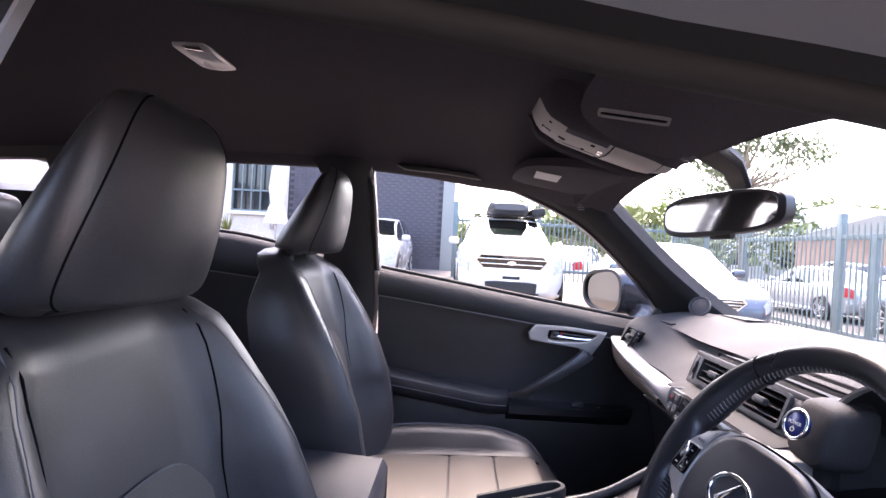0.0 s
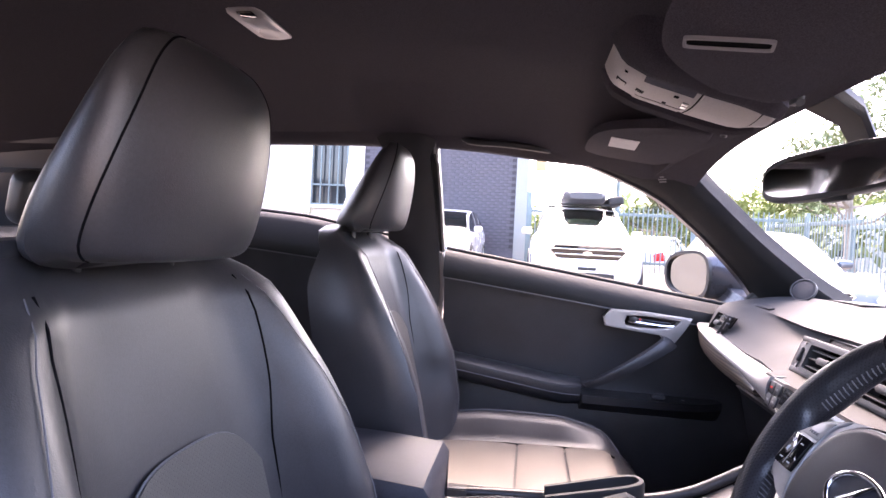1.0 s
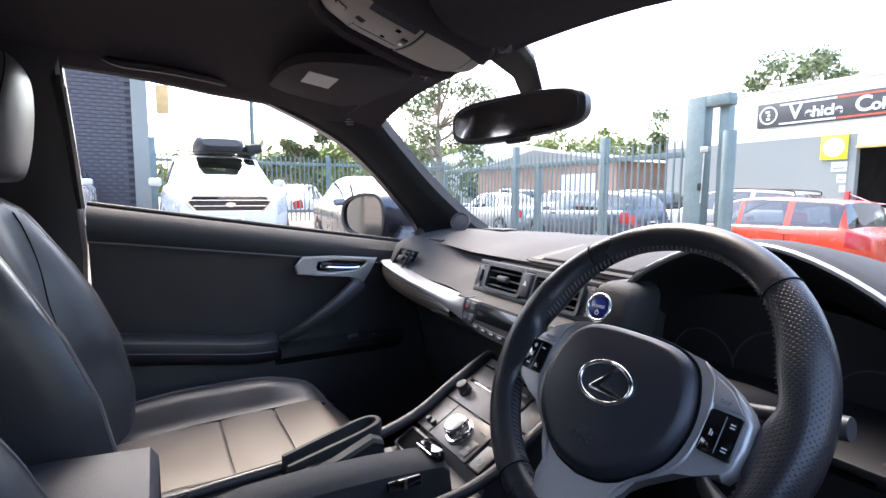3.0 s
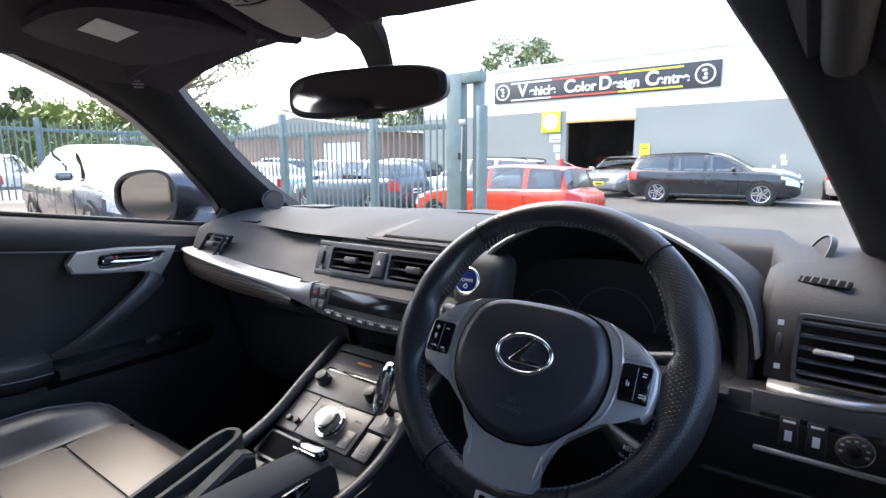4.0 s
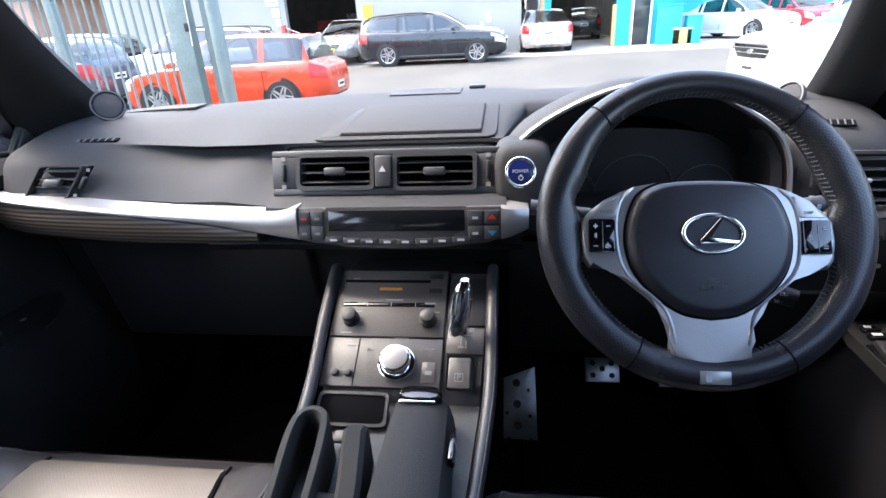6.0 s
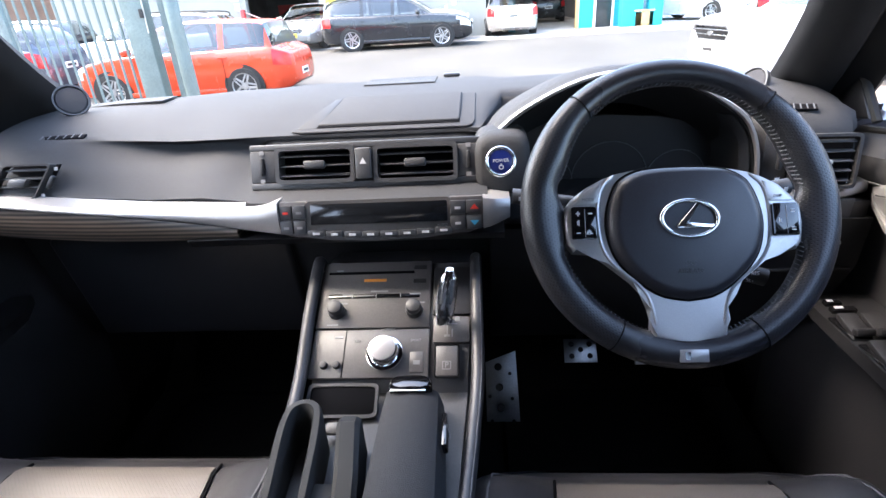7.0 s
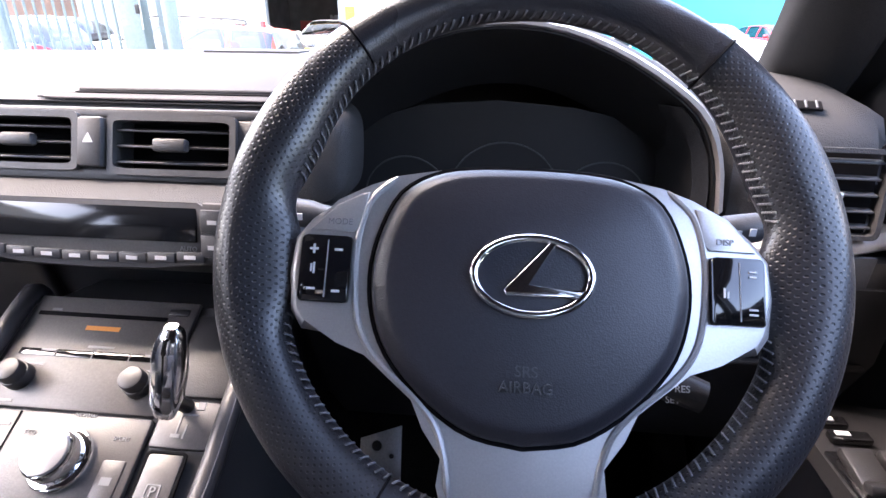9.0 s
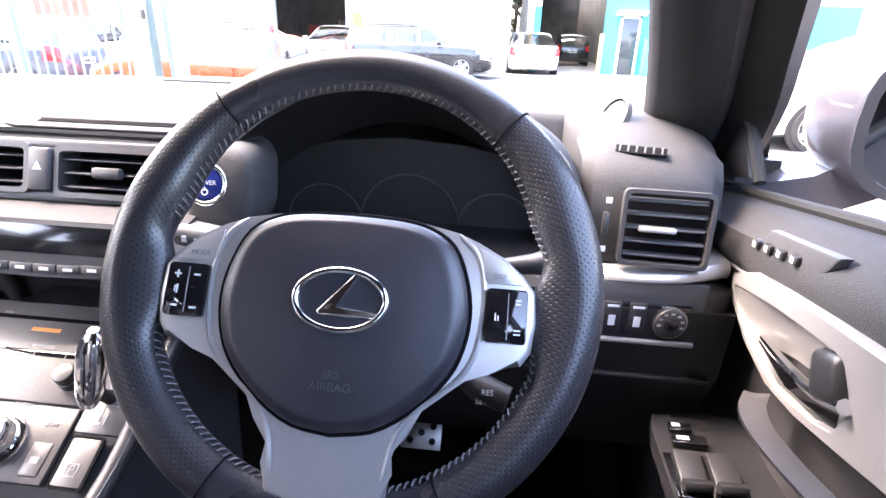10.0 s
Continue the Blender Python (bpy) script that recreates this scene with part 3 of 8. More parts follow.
# lid of switches on the driver's shelf
for y, x, w in ((0.479, 0.672, 0.024), (0.459, 0.676, 0.036)):
    part("lock_switch", rbox(w, 0.012, 0.008, pose(x, y, 0.755, 4, 0, 0), 0.002), GLOSS_BLACK, dd)
    part("switch_mark", rbox(w * 0.35, 0.005, 0.001, pose(x - w * 0.2, y, 0.7595, 4, 0, 0), 0), PRINT, dd)
for y in (0.412, 0.345):
    for x in (0.662, 0.694):
        sw = joined(rbox(0.027, 0.045, 0.010, pose(x, y, 0.758, 12, 0, 0), 0.003), rbox(0.027, 0.012, 0.010, pose(x, y - 0.02, 0.761, -20, 0, 0), 0.003))
        part("window_switch", sw, PLASTIC, dd)
    part("switch_well", rbox(0.068, 0.056, 0.004, pose(0.678, y, 0.7525, 1, 0, 0), 0.001), GLOSS_BLACK, dd)
part("window_switch", rbox(0.02, 0.035, 0.012, pose(-0.688, 0.39, 0.737, 8, 0, 0), 0.003), GREY_PLASTIC, dp)
part("switch_mark", rbox(0.006, 0.008, 0.001, pose(-0.688, 0.455, 0.7335), 0), PRINT, dp)
# memory buttons
mem = prism([(0.362, 1.008), (0.391, 0.967), (0.486, 0.950), (0.482, 0.962), (0.462, 0.994)], 0.009, Matrix(((0, 0, -1, 0.708), (1, 0, 0, 0), (0, 1, 0, 0), (0, 0, 0, 1))), 0.003)
mp = part("memory_panel", mem, GREY_PLASTIC, dd)
for i in range(4):
    mb = part("memory_button", rbox(0.008, 0.011, 0.009, pose(0.6985, 0.473 - i * 0.021, 0.976 + i * 0.0035), 0.002), PLASTIC, mp)
    part("button_mark", rbox(0.0006, 0.005, 0.005, pose(0.6943, 0.473 - i * 0.021, 0.976 + i * 0.0035), 0), PRINT, mb)

# outside mirrors
def side_mirror(s):
    o = Vector((s * (0.90 if s < 0 else 0.885), 0.508, 1.067))
    d = thing("wing_mirror", o, "metallic grey wing mirror with body-coloured shell", "wing mirror", "wing mirrors")
    W, H = 0.100, 0.072
    T = Matrix.Translation(o) @ Matrix.Rotation(-s * radians(23), 4, "Z")
    rings = []
    for y, k, sh in ((0.0, 1.0, 0), (0.012, 1.03, 0), (0.05, 1.04, 0.012), (0.09, 1.01, 0.028), (0.13, 0.90, 0.042), (0.16, 0.72, 0.050), (0.178, 0.40, 0.056)):
        rings.append([T @ Vector((x * k - s * sh, y, z * k * (1 - 0.14 * s * x / W))) for x, z in oval(W, H, 32, 2.8)])
    part("shell", loft(rings), BODY_GREY, d)
    fm = T @ Matrix(((-1, 0, 0, 0), (0, 0, -1, 0.002), (0, 1, 0, 0), (0, 0, 0, 1)))
    part("bezel", frame_ring([(x, z * (1 + 0.14 * s * x / W)) for x, z in oval(W, H, 32, 2.8)], [(x * 0.9, z * 0.88 * (1 + 0.14 * s * x / W)) for x, z in oval(W, H, 32, 2.8)], 0.012, fm), PLASTIC, d)
    part("mirror_glass", prism([(x * 0.905, z * 0.885 * (1 + 0.14 * s * x / W)) for x, z in oval(W, H, 32, 2.8)], 0.004, fm), WING_GLASS, d, "mirror glass")
    dn = 0.030 if s > 0 else 0.0
    base = loft([[(s * 0.742, y, z - dn) for y, z in ((0.62, 0.968), (0.73, 0.945), (0.72, 0.985), (0.63, 1.008))], [(s * 0.80, y, z - dn) for y, z in ((0.585, 0.985), (0.70, 0.97), (0.70, 1.02), (0.60, 1.03))], [(s * 0.86, y, z - dn * 0.5) for y, z in ((0.56, 1.01), (0.64, 1.01), (0.64, 1.06), (0.57, 1.06))]])
    part("arm", base, BODY_GREY, d)
    return d


side_mirror(-1)
rm_ = side_mirror(1)
# the car leans a little to its right
for ob, dz in ((dd, -0.026), (rm_, -0.012)):
    ob.location.z += dz


# ---- front seats ----
def finer(rows, n):
    """Rows of four numbers, drawn out to n along a smooth curve."""
    a, b = smoothed([r[:3] for r in rows], n), smoothed([(r[3], 0, 0) for r in rows], n)
    return [(p.x, p.y, p.z, q.x) for p, q in zip(a, b)]


def seat(cx, rise):
    d = thing("bucket_seat", (cx, -0.1, 0.25), "black leather front seat with perforated inserts and grey stitching", "car seat", "front seats")

    def across(u):
        a = abs(u)
        if a < 0.46:
            return 0.06 * (a / 0.46) ** 2
        if a < 0.78:
            t = (a - 0.46) / 0.32
            return lerp(0.06, 1, t * t * (3 - 2 * t))
        if a < 0.9:
            return 1.0
        t = (a - 0.9) / 0.1
        return 1 - 0.55 * t * t

    def back(u, v, lift=0.0):
        z = 0.58 + 0.535 * v
        w = interp(v, [0, 0.35, 0.7, 0.88, 0.96, 1], [0.225, 0.25, 0.238, 0.215, 0.19, 0.15])
        yc = -0.19 - 0.26 * (z - 0.6) - interp(v, [0, 0.93, 1], [0, 0, 0.03])
        b = interp(v, [0, 0.2, 0.42, 0.6, 0.72, 0.9, 1], [0.06, 0.09, 0.098, 0.086, 0.068, 0.034, 0.01])
        return Vector((cx + u * w, yc + b * across(u) + lift, z + 0.28 * lift))

    us = [-1, -0.96, -0.9, -0.84, -0.78, -0.7, -0.62, -0.54, -0.46, -0.3, -0.15, 0, 0.15, 0.3, 0.46, 0.54, 0.62, 0.7, 0.78, 0.84, 0.9, 0.96, 1]
    rings = []
    for i in range(29):
        v = i / 28
        front = [back(u, v) for u in us]
        w = abs(front[0].x - cx)
        z = front[0].z
        yb = back(0, v).y - interp(v, [0, 0.8, 1], [0.12, 0.10, 0.05])
        rear = [Vector((cx + w * k, yb + e, z)) for k, e in ((0.99, 0.05), (0.93, 0.015), (0.75, 0), (0.4, -0.006), (0, -0.008), (-0.4, -0.006), (-0.75, 0), (-0.93, 0.015), (-0.99, 0.05))]
        rings.append(front + rear)
    last = rings[-1]
    c = sum(last, Vector()) / len(last)
    rings.append([c + (p - c) * 0.8 + Vector((0, 0, 0.012)) for p in last])
    rings.append([c + (p - c) * 0.4 + Vector((0, 0, 0.018)) for p in last])
    backrest = part("backrest", loft(rings), LEATHER, d, "bolstered black leather backrest")

    def top(u):
        return 0.655 - 0.10 * abs(u / 0.44) ** 3.5
    nn = [[back(lerp(-0.44, 0.44, i / 14), lerp(0.05, top(lerp(-0.44, 0.44, i / 14)), j / 16), 0.004) for i in range(15)] for j in range(17)]
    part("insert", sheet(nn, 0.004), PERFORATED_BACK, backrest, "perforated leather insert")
    part("insert_seam", tube([back(lerp(-0.44, 0.44, i / 24), top(lerp(-0.44, 0.44, i / 24)), 0.005) for i in range(25)], 0.0014, 6), STITCH, backrest)
    for k in (-1, 1):
        part("seam", tube([back(k * interp(v, [0, 0.6, 1], [0.47, 0.54, 0.68]), v, 0.0004) for v in [0.03 + i * 0.04 for i in range(24)]], 0.0013, 6), SEAM, backrest)
        part("bolster_seam", tube([back(k * interp(v, [0, 0.6, 1], [0.9, 0.88, 0.7]), v, 0.0012) for v in [0.03 + i * 0.04 for i in range(24)]], 0.0007, 6), STITCH, backrest)

    # cushion
    def cush(u, y, lift=0.0):
        z = 0.585 + 0.05 * (y + 0.2) - 0.30 * max(0, (y - 0.25)) ** 1.3 * 6
        w = interp(y, [-0.25, 0.0, 0.22, 0.29, 0.315], [0.235, 0.258, 0.25, 0.235, 0.215])
        b = interp(y, [-0.25, -0.05, 0.15, 0.24, 0.315], [0.05, 0.062, 0.055, 0.03, 0.0])
        a = abs(u)
        pr = 0.03 * a if a < 0.55 else (lerp(0.02, 1, ((a - 0.55) / 0.27) ** 2 * (3 - 2 * (a - 0.55) / 0.27)) if a < 0.82 else (1.0 if a < 0.92 else 1 - 0.6 * ((a - 0.92) / 0.08) ** 2))
        return Vector((cx + u * w, y, z + b * pr + lift))
    cu = [-1, -0.97, -0.92, -0.87, -0.82, -0.74, -0.66, -0.55, -0.4, -0.2, 0, 0.2, 0.4, 0.55, 0.66, 0.74, 0.82, 0.87, 0.92, 0.97, 1]
    rings = []
    for i in range(25):
        y = -0.25 + 0.57 * i / 24
        tp = [cush(u, y) for u in cu]
        w = abs(tp[0].x - cx)
        dn = interp(y, [-0.25, 0.2, 0.32], [0.40, 0.42, 0.50])
        rings.append(tp + [Vector((cx + k * w, y, z)) for k, z in ((1.0, dn + 0.06), (0.97, dn), (0, dn), (-0.97, dn), (-1.0, dn + 0.06))])
    c = sum(rings[-1], Vector()) / len(rings[-1])
    rings.append([c + (p - c) * 0.75 + Vector((0, 0.012, -0.005)) for p in rings[-1]])
    cushion = part("seat_cushion", loft(rings), LEATHER, d, "black leather seat cushion")
    for a, b in ((-0.22, 0.035), (0.041, 0.15), (0.156, 0.262)):
        nn = [[cush(lerp(-0.56, 0.56, i / 14), lerp(a, b, j / 8), 0.0045 + 0.004 * math.sin(math.pi * j / 8)) for i in range(15)] for j in range(9)]
        part("insert", sheet(nn, 0.004), PERFORATED_LIT, cushion, "perforated leather panel, taupe from window light in its colour")
    for k in (-1, 1):
        part("piping", tube([cush(k * 0.57, -0.2 + i * 0.0315, 0.004) for i in range(16)], 0.0022, 6), SEAM, cushion)
        part("bolster_seam", tube([cush(k * 0.905, -0.2 + i * 0.033, 0.0012) for i in range(16)], 0.0016, 6), STITCH, cushion)
    # head restraint
    rings, edge = [], {-1: [], 1: []}
    for z, yf, yb, w in finer(((1.106, -0.272, -0.365, 0.085), (1.110, -0.258, -0.385, 0.110), (1.124, -0.250, -0.395, 0.124), (1.155, -0.243, -0.382, 0.128), (1.19, -0.238, -0.360, 0.126), (1.23, -0.235, -0.335, 0.118), (1.265, -0.236, -0.312, 0.108), (1.284, -0.241, -0.300, 0.096), (1.296, -0.248, -0.289, 0.080), (1.303, -0.258, -0.280, 0.052)), 30):
        cy, hy = (yf + yb) / 2, (yf - yb) / 2
        rings.append([(cx + x * (1 - 0.3 * max(0, -y / hy)), cy + y, z + rise + (0.006 if y > 0 else 0)) for x, y in oval(w, hy, 56, 2.6)])
        for k in (-1, 1):
            q = 0.42 + 0.42 * len(edge[k]) / 29
            edge[k].append((cx + k * (1 - q ** 2.6) ** 0.385 * w, cy + q * hy, z + rise + 0.006))
    hr = part("headrest", loft(rings), LEATHER, d, "tilted black leather headrest")
    for k in (-1, 1):
        part("seam", tube(edge[k][2:-1], 0.0011, 6), SEAM, hr)
        part("post", cyl(0.007, 0.007, 0.11, 12, pose(cx + k * 0.06, -0.345, 1.02)), PLASTIC, hr)
    part("base", rbox(0.44, 0.46, 0.12, pose(cx, 0.0, 0.34), 0.02), PLASTIC, d)
    return d


driver_seat = seat(0.36, 0.0)
driver_seat.location += Vector((0, -0.016, 0.0))
passenger_seat = seat(-0.36, 0.010)
passenger_seat.location += Vector((0, -0.018, 0.031))
# rear bench
rb = thing("bench_seat", (0, -1.1, 0.25), "black leather rear bench seat", "car seat")
rings = []
for z, y in ((0.45, -0.98), (0.7, -1.03), (0.95, -1.09), (1.08, -1.12), (1.12, -1.15)):
    rings.append([(x, y + 0.02 * math.cos(x * 9), z) for x in [-0.62 + i * 0.062 for i in range(21)]] + [(0.62, y - 0.14, z), (-0.62, y - 0.14, z)])
part("backrest", loft(rings), LEATHER, rb)
part("seat_cushion", rbox(1.24, 0.5, 0.2, pose(0, -0.82, 0.47), 0.06, 4), LEATHER, rb)
for x in (-0.36, 0.36):
    part("headrest", rbox(0.24, 0.09, 0.14, pose(x, -1.18, 1.19, -10, 0, 0), 0.035, 4), LEATHER, rb)


# ---- dashboard ----
dash = thing("dashboard", (0, 0.7, 0.55), "soft dark grey dashboard with silver trim strip and air vents", "dashboard")
COLS = [-0.70, -0.68, -0.63, -0.50, -0.43, -0.36, -0.28, -0.22, 0.14, 0.18, 0.54, 0.66, 0.69, 0.70]
# height and depth of the skin, by columns: windscreen edge, crown, brow, face, trim line, underside
LEFT = [(0.80, 1.005), (0.77, 1.03), (0.73, 1.036), (0.67, 1.034), (0.62, 1.027), (0.57, 1.017), (0.538, 1.008), (0.518, 0.994), (0.508, 0.972), (0.498, 0.946)]
MIDL = [(0.93, 1.02), (0.88, 1.036), (0.80, 1.039), (0.72, 1.031), (0.65, 1.015), (0.584, 0.999), (0.600, 0.990), (0.580, 0.975), (0.53, 0.958), (0.478, 0.936)]
CENT = [(0.965, 1.02), (0.90, 1.038), (0.82, 1.040), (0.72, 1.031), (0.65, 1.013), (0.598, 0.997), (0.597, 0.988), (0.60, 0.972), (0.56, 0.948), (0.475, 0.930)]
DRIV = [(0.93, 1.02), (0.88, 1.036), (0.80, 1.039), (0.76, 1.035), (0.74, 1.03), (0.73, 1.02), (0.725, 1.0), (0.72, 0.97), (0.71, 0.93), (0.70, 0.88)]
RIGH = [(0.80, 1.005), (0.77, 1.028), (0.73, 1.034), (0.68, 1.03), (0.63, 1.022), (0.59, 1.010), (0.565, 0.997), (0.555, 0.978), (0.550, 0.95), (0.545, 0.91)]
fam = {-0.70: LEFT, -0.68: LEFT, -0.63: LEFT, -0.50: None, -0.43: None, -0.36: MIDL, -0.28: MIDL, -0.22: CENT, 0.14: CENT, 0.18: DRIV, 0.54: DRIV, 0.57: RIGH, 0.66: RIGH, 0.69: RIGH, 0.70: RIGH}
keys = [k for k in sorted(fam) if fam[k]]
cols = sorted(set([-0.70, -0.685, -0.66, -0.63, -0.58, -0.54, -0.50, -0.46, -0.43, -0.40, -0.36, -0.32, -0.28, -0.25, -0.22, -0.1, 0.0, 0.1, 0.14, 0.16, 0.18, 0.3, 0.42, 0.54, 0.57, 0.61, 0.66, 0.685, 0.70]))
rings = []
for x in cols:
    pts = []
    for k in range(10):
        y = interp(x, keys, [fam[q][k][0] for q in keys])
        z = interp(x, keys, [fam[q][k][1] for q in keys])
        # the skin curls in at both ends
        e = max(0, (abs(x) - 0.66) / 0.04) ** 2
        y, z = y + 0.02 * e * (k > 4), z - 0.012 * e
        pts.append(Vector((x, y, z)))
    deep = 0.17 < x < 0.55
    low = [Vector((x, 0.69 if deep else 0.56 if x > 0.5 else 0.52, 0.85 if deep else 0.862)), Vector((x, 0.68 if deep else 0.585, 0.84)), Vector((x, 0.61, 0.72)), Vector((x, 0.66, 0.58)), Vector((x, 0.80, 0.52))]
    tp = smoothed(pts[:6], 16) + smoothed(pts[5:], 14)[1:]
    rings.append(tp + [Vector((x, tp[-1].y + 0.005, tp[-1].z - 0.02))] + low + [Vector((x, 1.0, 0.6)), Vector((x, 1.0, 0.98))])
part("dash_skin", loft(rings), DASH, dash, "soft grained dash skin", 50)
part("glove_box", rbox(0.44, 0.02, 0.24, pose(-0.42, 0.60, 0.72, 12, 0, 0), 0.012, 3), PLASTIC, dash, "closed black glove box lid")

# trim strip across the passenger side: chrome edge over laminated wood
def strip(pts_top, pts_bot, thick, name, material, label=""):
    top, bot = smoothed(pts_top, 26), smoothed(pts_bot, 26)
    rg = []
    for p, q in zip(top, bot):
        m_ = (p + q) / 2 + Vector((0, -0.006, 0))
        rg.append([p, m_.lerp(p, 0.5) + Vector((0, -0.002, 0)), m_, m_.lerp(q, 0.5) + Vector((0, -0.002, 0)), q, q + Vector((0, thick, 0)), p + Vector((0, thick, 0))])
    return part(name, loft(rg), material, dash, label)


strip([(-0.692, 0.487, 0.949), (-0.60, 0.468, 0.946), (-0.45, 0.452, 0.938), (-0.30, 0.446, 0.931), (-0.20, 0.444, 0.929), (-0.152, 0.441, 0.937)],
      [(-0.692, 0.484, 0.941), (-0.60, 0.463, 0.937), (-0.45, 0.447, 0.927), (-0.30, 0.442, 0.913), (-0.20, 0.440, 0.897), (-0.152, 0.439, 0.889)], 0.05, "trim_strip", SILVER, "satin silver strip widening to the middle")
strip([(-0.692, 0.487, 0.939), (-0.60, 0.466, 0.935), (-0.45, 0.450, 0.925), (-0.32, 0.446, 0.912), (-0.22, 0.446, 0.898)],
      [(-0.692, 0.495, 0.888), (-0.60, 0.474, 0.884), (-0.45, 0.458, 0.879), (-0.32, 0.452, 0.878), (-0.22, 0.450, 0.880)], 0.05, "wood_strip", WOOD, "dark laminated wood strip")
strip([(0.140, 0.441, 0.934), (0.155, 0.442, 0.932), (0.178, 0.452, 0.928)], [(0.140, 0.439, 0.889), (0.155, 0.441, 0.893), (0.178, 0.452, 0.900)], 0.04, "trim_strip", SILVER)
strip([(0.560, 0.522, 0.897), (0.585, 0.509, 0.899), (0.64, 0.505, 0.903), (0.70, 0.522, 0.911)], [(0.560, 0.518, 0.886), (0.585, 0.506, 0.887), (0.64, 0.503, 0.889), (0.70, 0.520, 0.893)], 0.05, "trim_strip", SILVER)


def vent(parent, place, normal, w, h, slats, tab=True, lab="", proud=0.0, slant=0.0, rim=0.006, skin=None):
    """A vent: dark well, frame, slats and a sliding tab."""
    g = facing(place, normal) @ pose(0, 0, proud) @ Matrix(((1, slant, 0, 0), (0, 1, 0, 0), (0, 0, 1, 0), (0, 0, 0, 1)))
    v = part("vent", frame_ring(oval(w / 2 + rim, h / 2 + rim, 32, 14), oval(w / 2, h / 2, 32, 14), 0.012, g @ pose(0, 0, -0.008)), skin or GREY_PLASTIC, parent, lab)
    part("well", rbox(w + 0.004, h + 0.004, 0.003, g @ pose(0, 0, -0.0165 if proud else -0.030), 0), SEAM, v)
    for i in range(slats):
        y = h * ((i + 0.5) / slats - 0.5)
        part("slat", rbox(w - 0.001, 0.0022, 0.010 if skin else 0.016, g @ pose(0, y, -0.006 if skin else -0.008, 12, 0, 0), 0.001), GREY_PLASTIC, v)
    if tab:
        part("tab", rbox(0.032, 0.012, 0.010, g @ pose(0, 0, 0.003), 0.003), GREY_PLASTIC, v)
    return v


# centre vent pod
pod_n = (0, -0.94, 0.34)
pod = []
for x, e in ((-0.205, 0.02), (-0.195, 0.004), (-0.18, 0), (0.115, 0), (0.135, 0.004), (0.147, 0.02)):
    pod.append([(x, 0.548 + e * 0.3, 1.003 - e * 0.5), (x, 0.552 + e, 1.002 - e * 0.6), (x, 0.548 + e, 0.998 - e * 0.5), (x, 0.530 + e, 0.944), (x, 0.47 + e * 0.5, 0.9375), (x, 0.452 + e * 0.3, 0.9335), (x, 0.452, 0.927), (x, 0.50, 0.92), (x, 0.58, 0.92), (x, 0.60, 0.99)])
podp = part("vent_pod", loft(pod), DASH, dash, "vent housing in the middle of the dashboard")
pg = facing((-0.029, 0.5025, 0.9722), pod_n)
for x0, x1, y0, y1 in ((-0.178, 0.178, 0.0235, 0.033), (-0.178, 0.178, -0.034, -0.0235), (-0.178, -0.134, -0.0235, 0.0235), (-0.022, 0.014, -0.0235, 0.0235), (0.130, 0.178, -0.0235, 0.0235)):
    part("pod_face", rbox(x1 - x0, y1 - y0, 0.040, pg @ pose((x0 + x1) / 2, (y0 + y1) / 2, -0.020), 0.002), GREY_PLASTIC, podp)
vent(dash, (-0.107, 0.501, 0.9735), pod_n, 0.108, 0.043, 3, True, "air vent with three slats")
vent(dash, (0.043, 0.501, 0.9715), pod_n, 0.112, 0.044, 3, True, "air vent with three slats")
hz = facing((-0.033, 0.4985, 0.9735), pod_n)
hb = part("hazard_button", rbox(0.024, 0.046, 0.012, hz, 0.003), GREY_PLASTIC, dash, "hazard light button")
part("triangle_mark", prism([(-0.005, -0.004), (0.005, -0.004), (0, 0.005)], 0.0006, hz @ pose(0, 0.003, 0.006)), PRINT, hb)
for x in (-0.188, 0.121):
    g = facing((x, 0.503, 0.972), pod_n)
    part("thumb_wheel", rbox(0.006, 0.026, 0.010, g, 0.002), PLASTIC, dash)
    for y in (0.021, -0.021):
        part("vent_mark", rbox(0.007, 0.006, 0.0008, g @ pose(0, y, 0.002), 0), PRINT_DIM, dash)
vent(dash, (-0.5715, 0.503, 0.9635), (-0.05, -0.96, 0.28), 0.076, 0.050, 4, True, "slanted corner air vent", 0.009, 0.70, 0.003, DASH)
sg = facing((-0.5715, 0.503, 0.9635), (-0.05, -0.96, 0.28))
part("thumb_wheel", rbox(0.006, 0.022, 0.008, sg @ pose(0.050, 0.0, 0.006, 0, 0, -33), 0.002), PLASTIC, dash)
for k in (-1, 1):
    part("vent_mark", rbox(0.006, 0.005, 0.0008, sg @ pose(0.050 + k * 0.014, k * 0.020, 0.009), 0), PRINT_DIM, dash)
vent(dash, (0.627, 0.523, 0.944), (-0.06, -0.98, 0.14), 0.080, 0.070, 5, False, "square air vent with five slats", 0.014, 0.0, 0.004, DASH)
part("tab", rbox(0.036, 0.006, 0.010, facing((0.618, 0.510, 0.945), (-0.06, -0.98, 0.14)), 0.002), SILVER, dash)
part("thumb_wheel", rbox(0.006, 0.024, 0.010, facing((0.568, 0.517, 0.946), (-0.06, -0.98, 0.14)), 0.002), PLASTIC, dash)
for z in (0.972, 0.920):
    part("vent_mark", rbox(0.006, 0.0008, 0.006, pose(0.568, 0.5125, z), 0), PRINT, dash)
vb = []
for x, e in ((0.545, 0.03), (0.555, 0.006), (0.575, 0), (0.65, 0), (0.675, 0.006), (0.692, 0.03)):
    vb.append([(x, 0.63, 1.024 - e * 0.4), (x, 0.572, 1.014 - e * 0.4), (x, 0.547 + e * 0.4, 1.0 - e * 0.6), (x, 0.535 + e, 0.984 - e * 0.4), (x, 0.524 + e, 0.906), (x, 0.529 + e, 0.896), (x, 0.63, 0.893)])
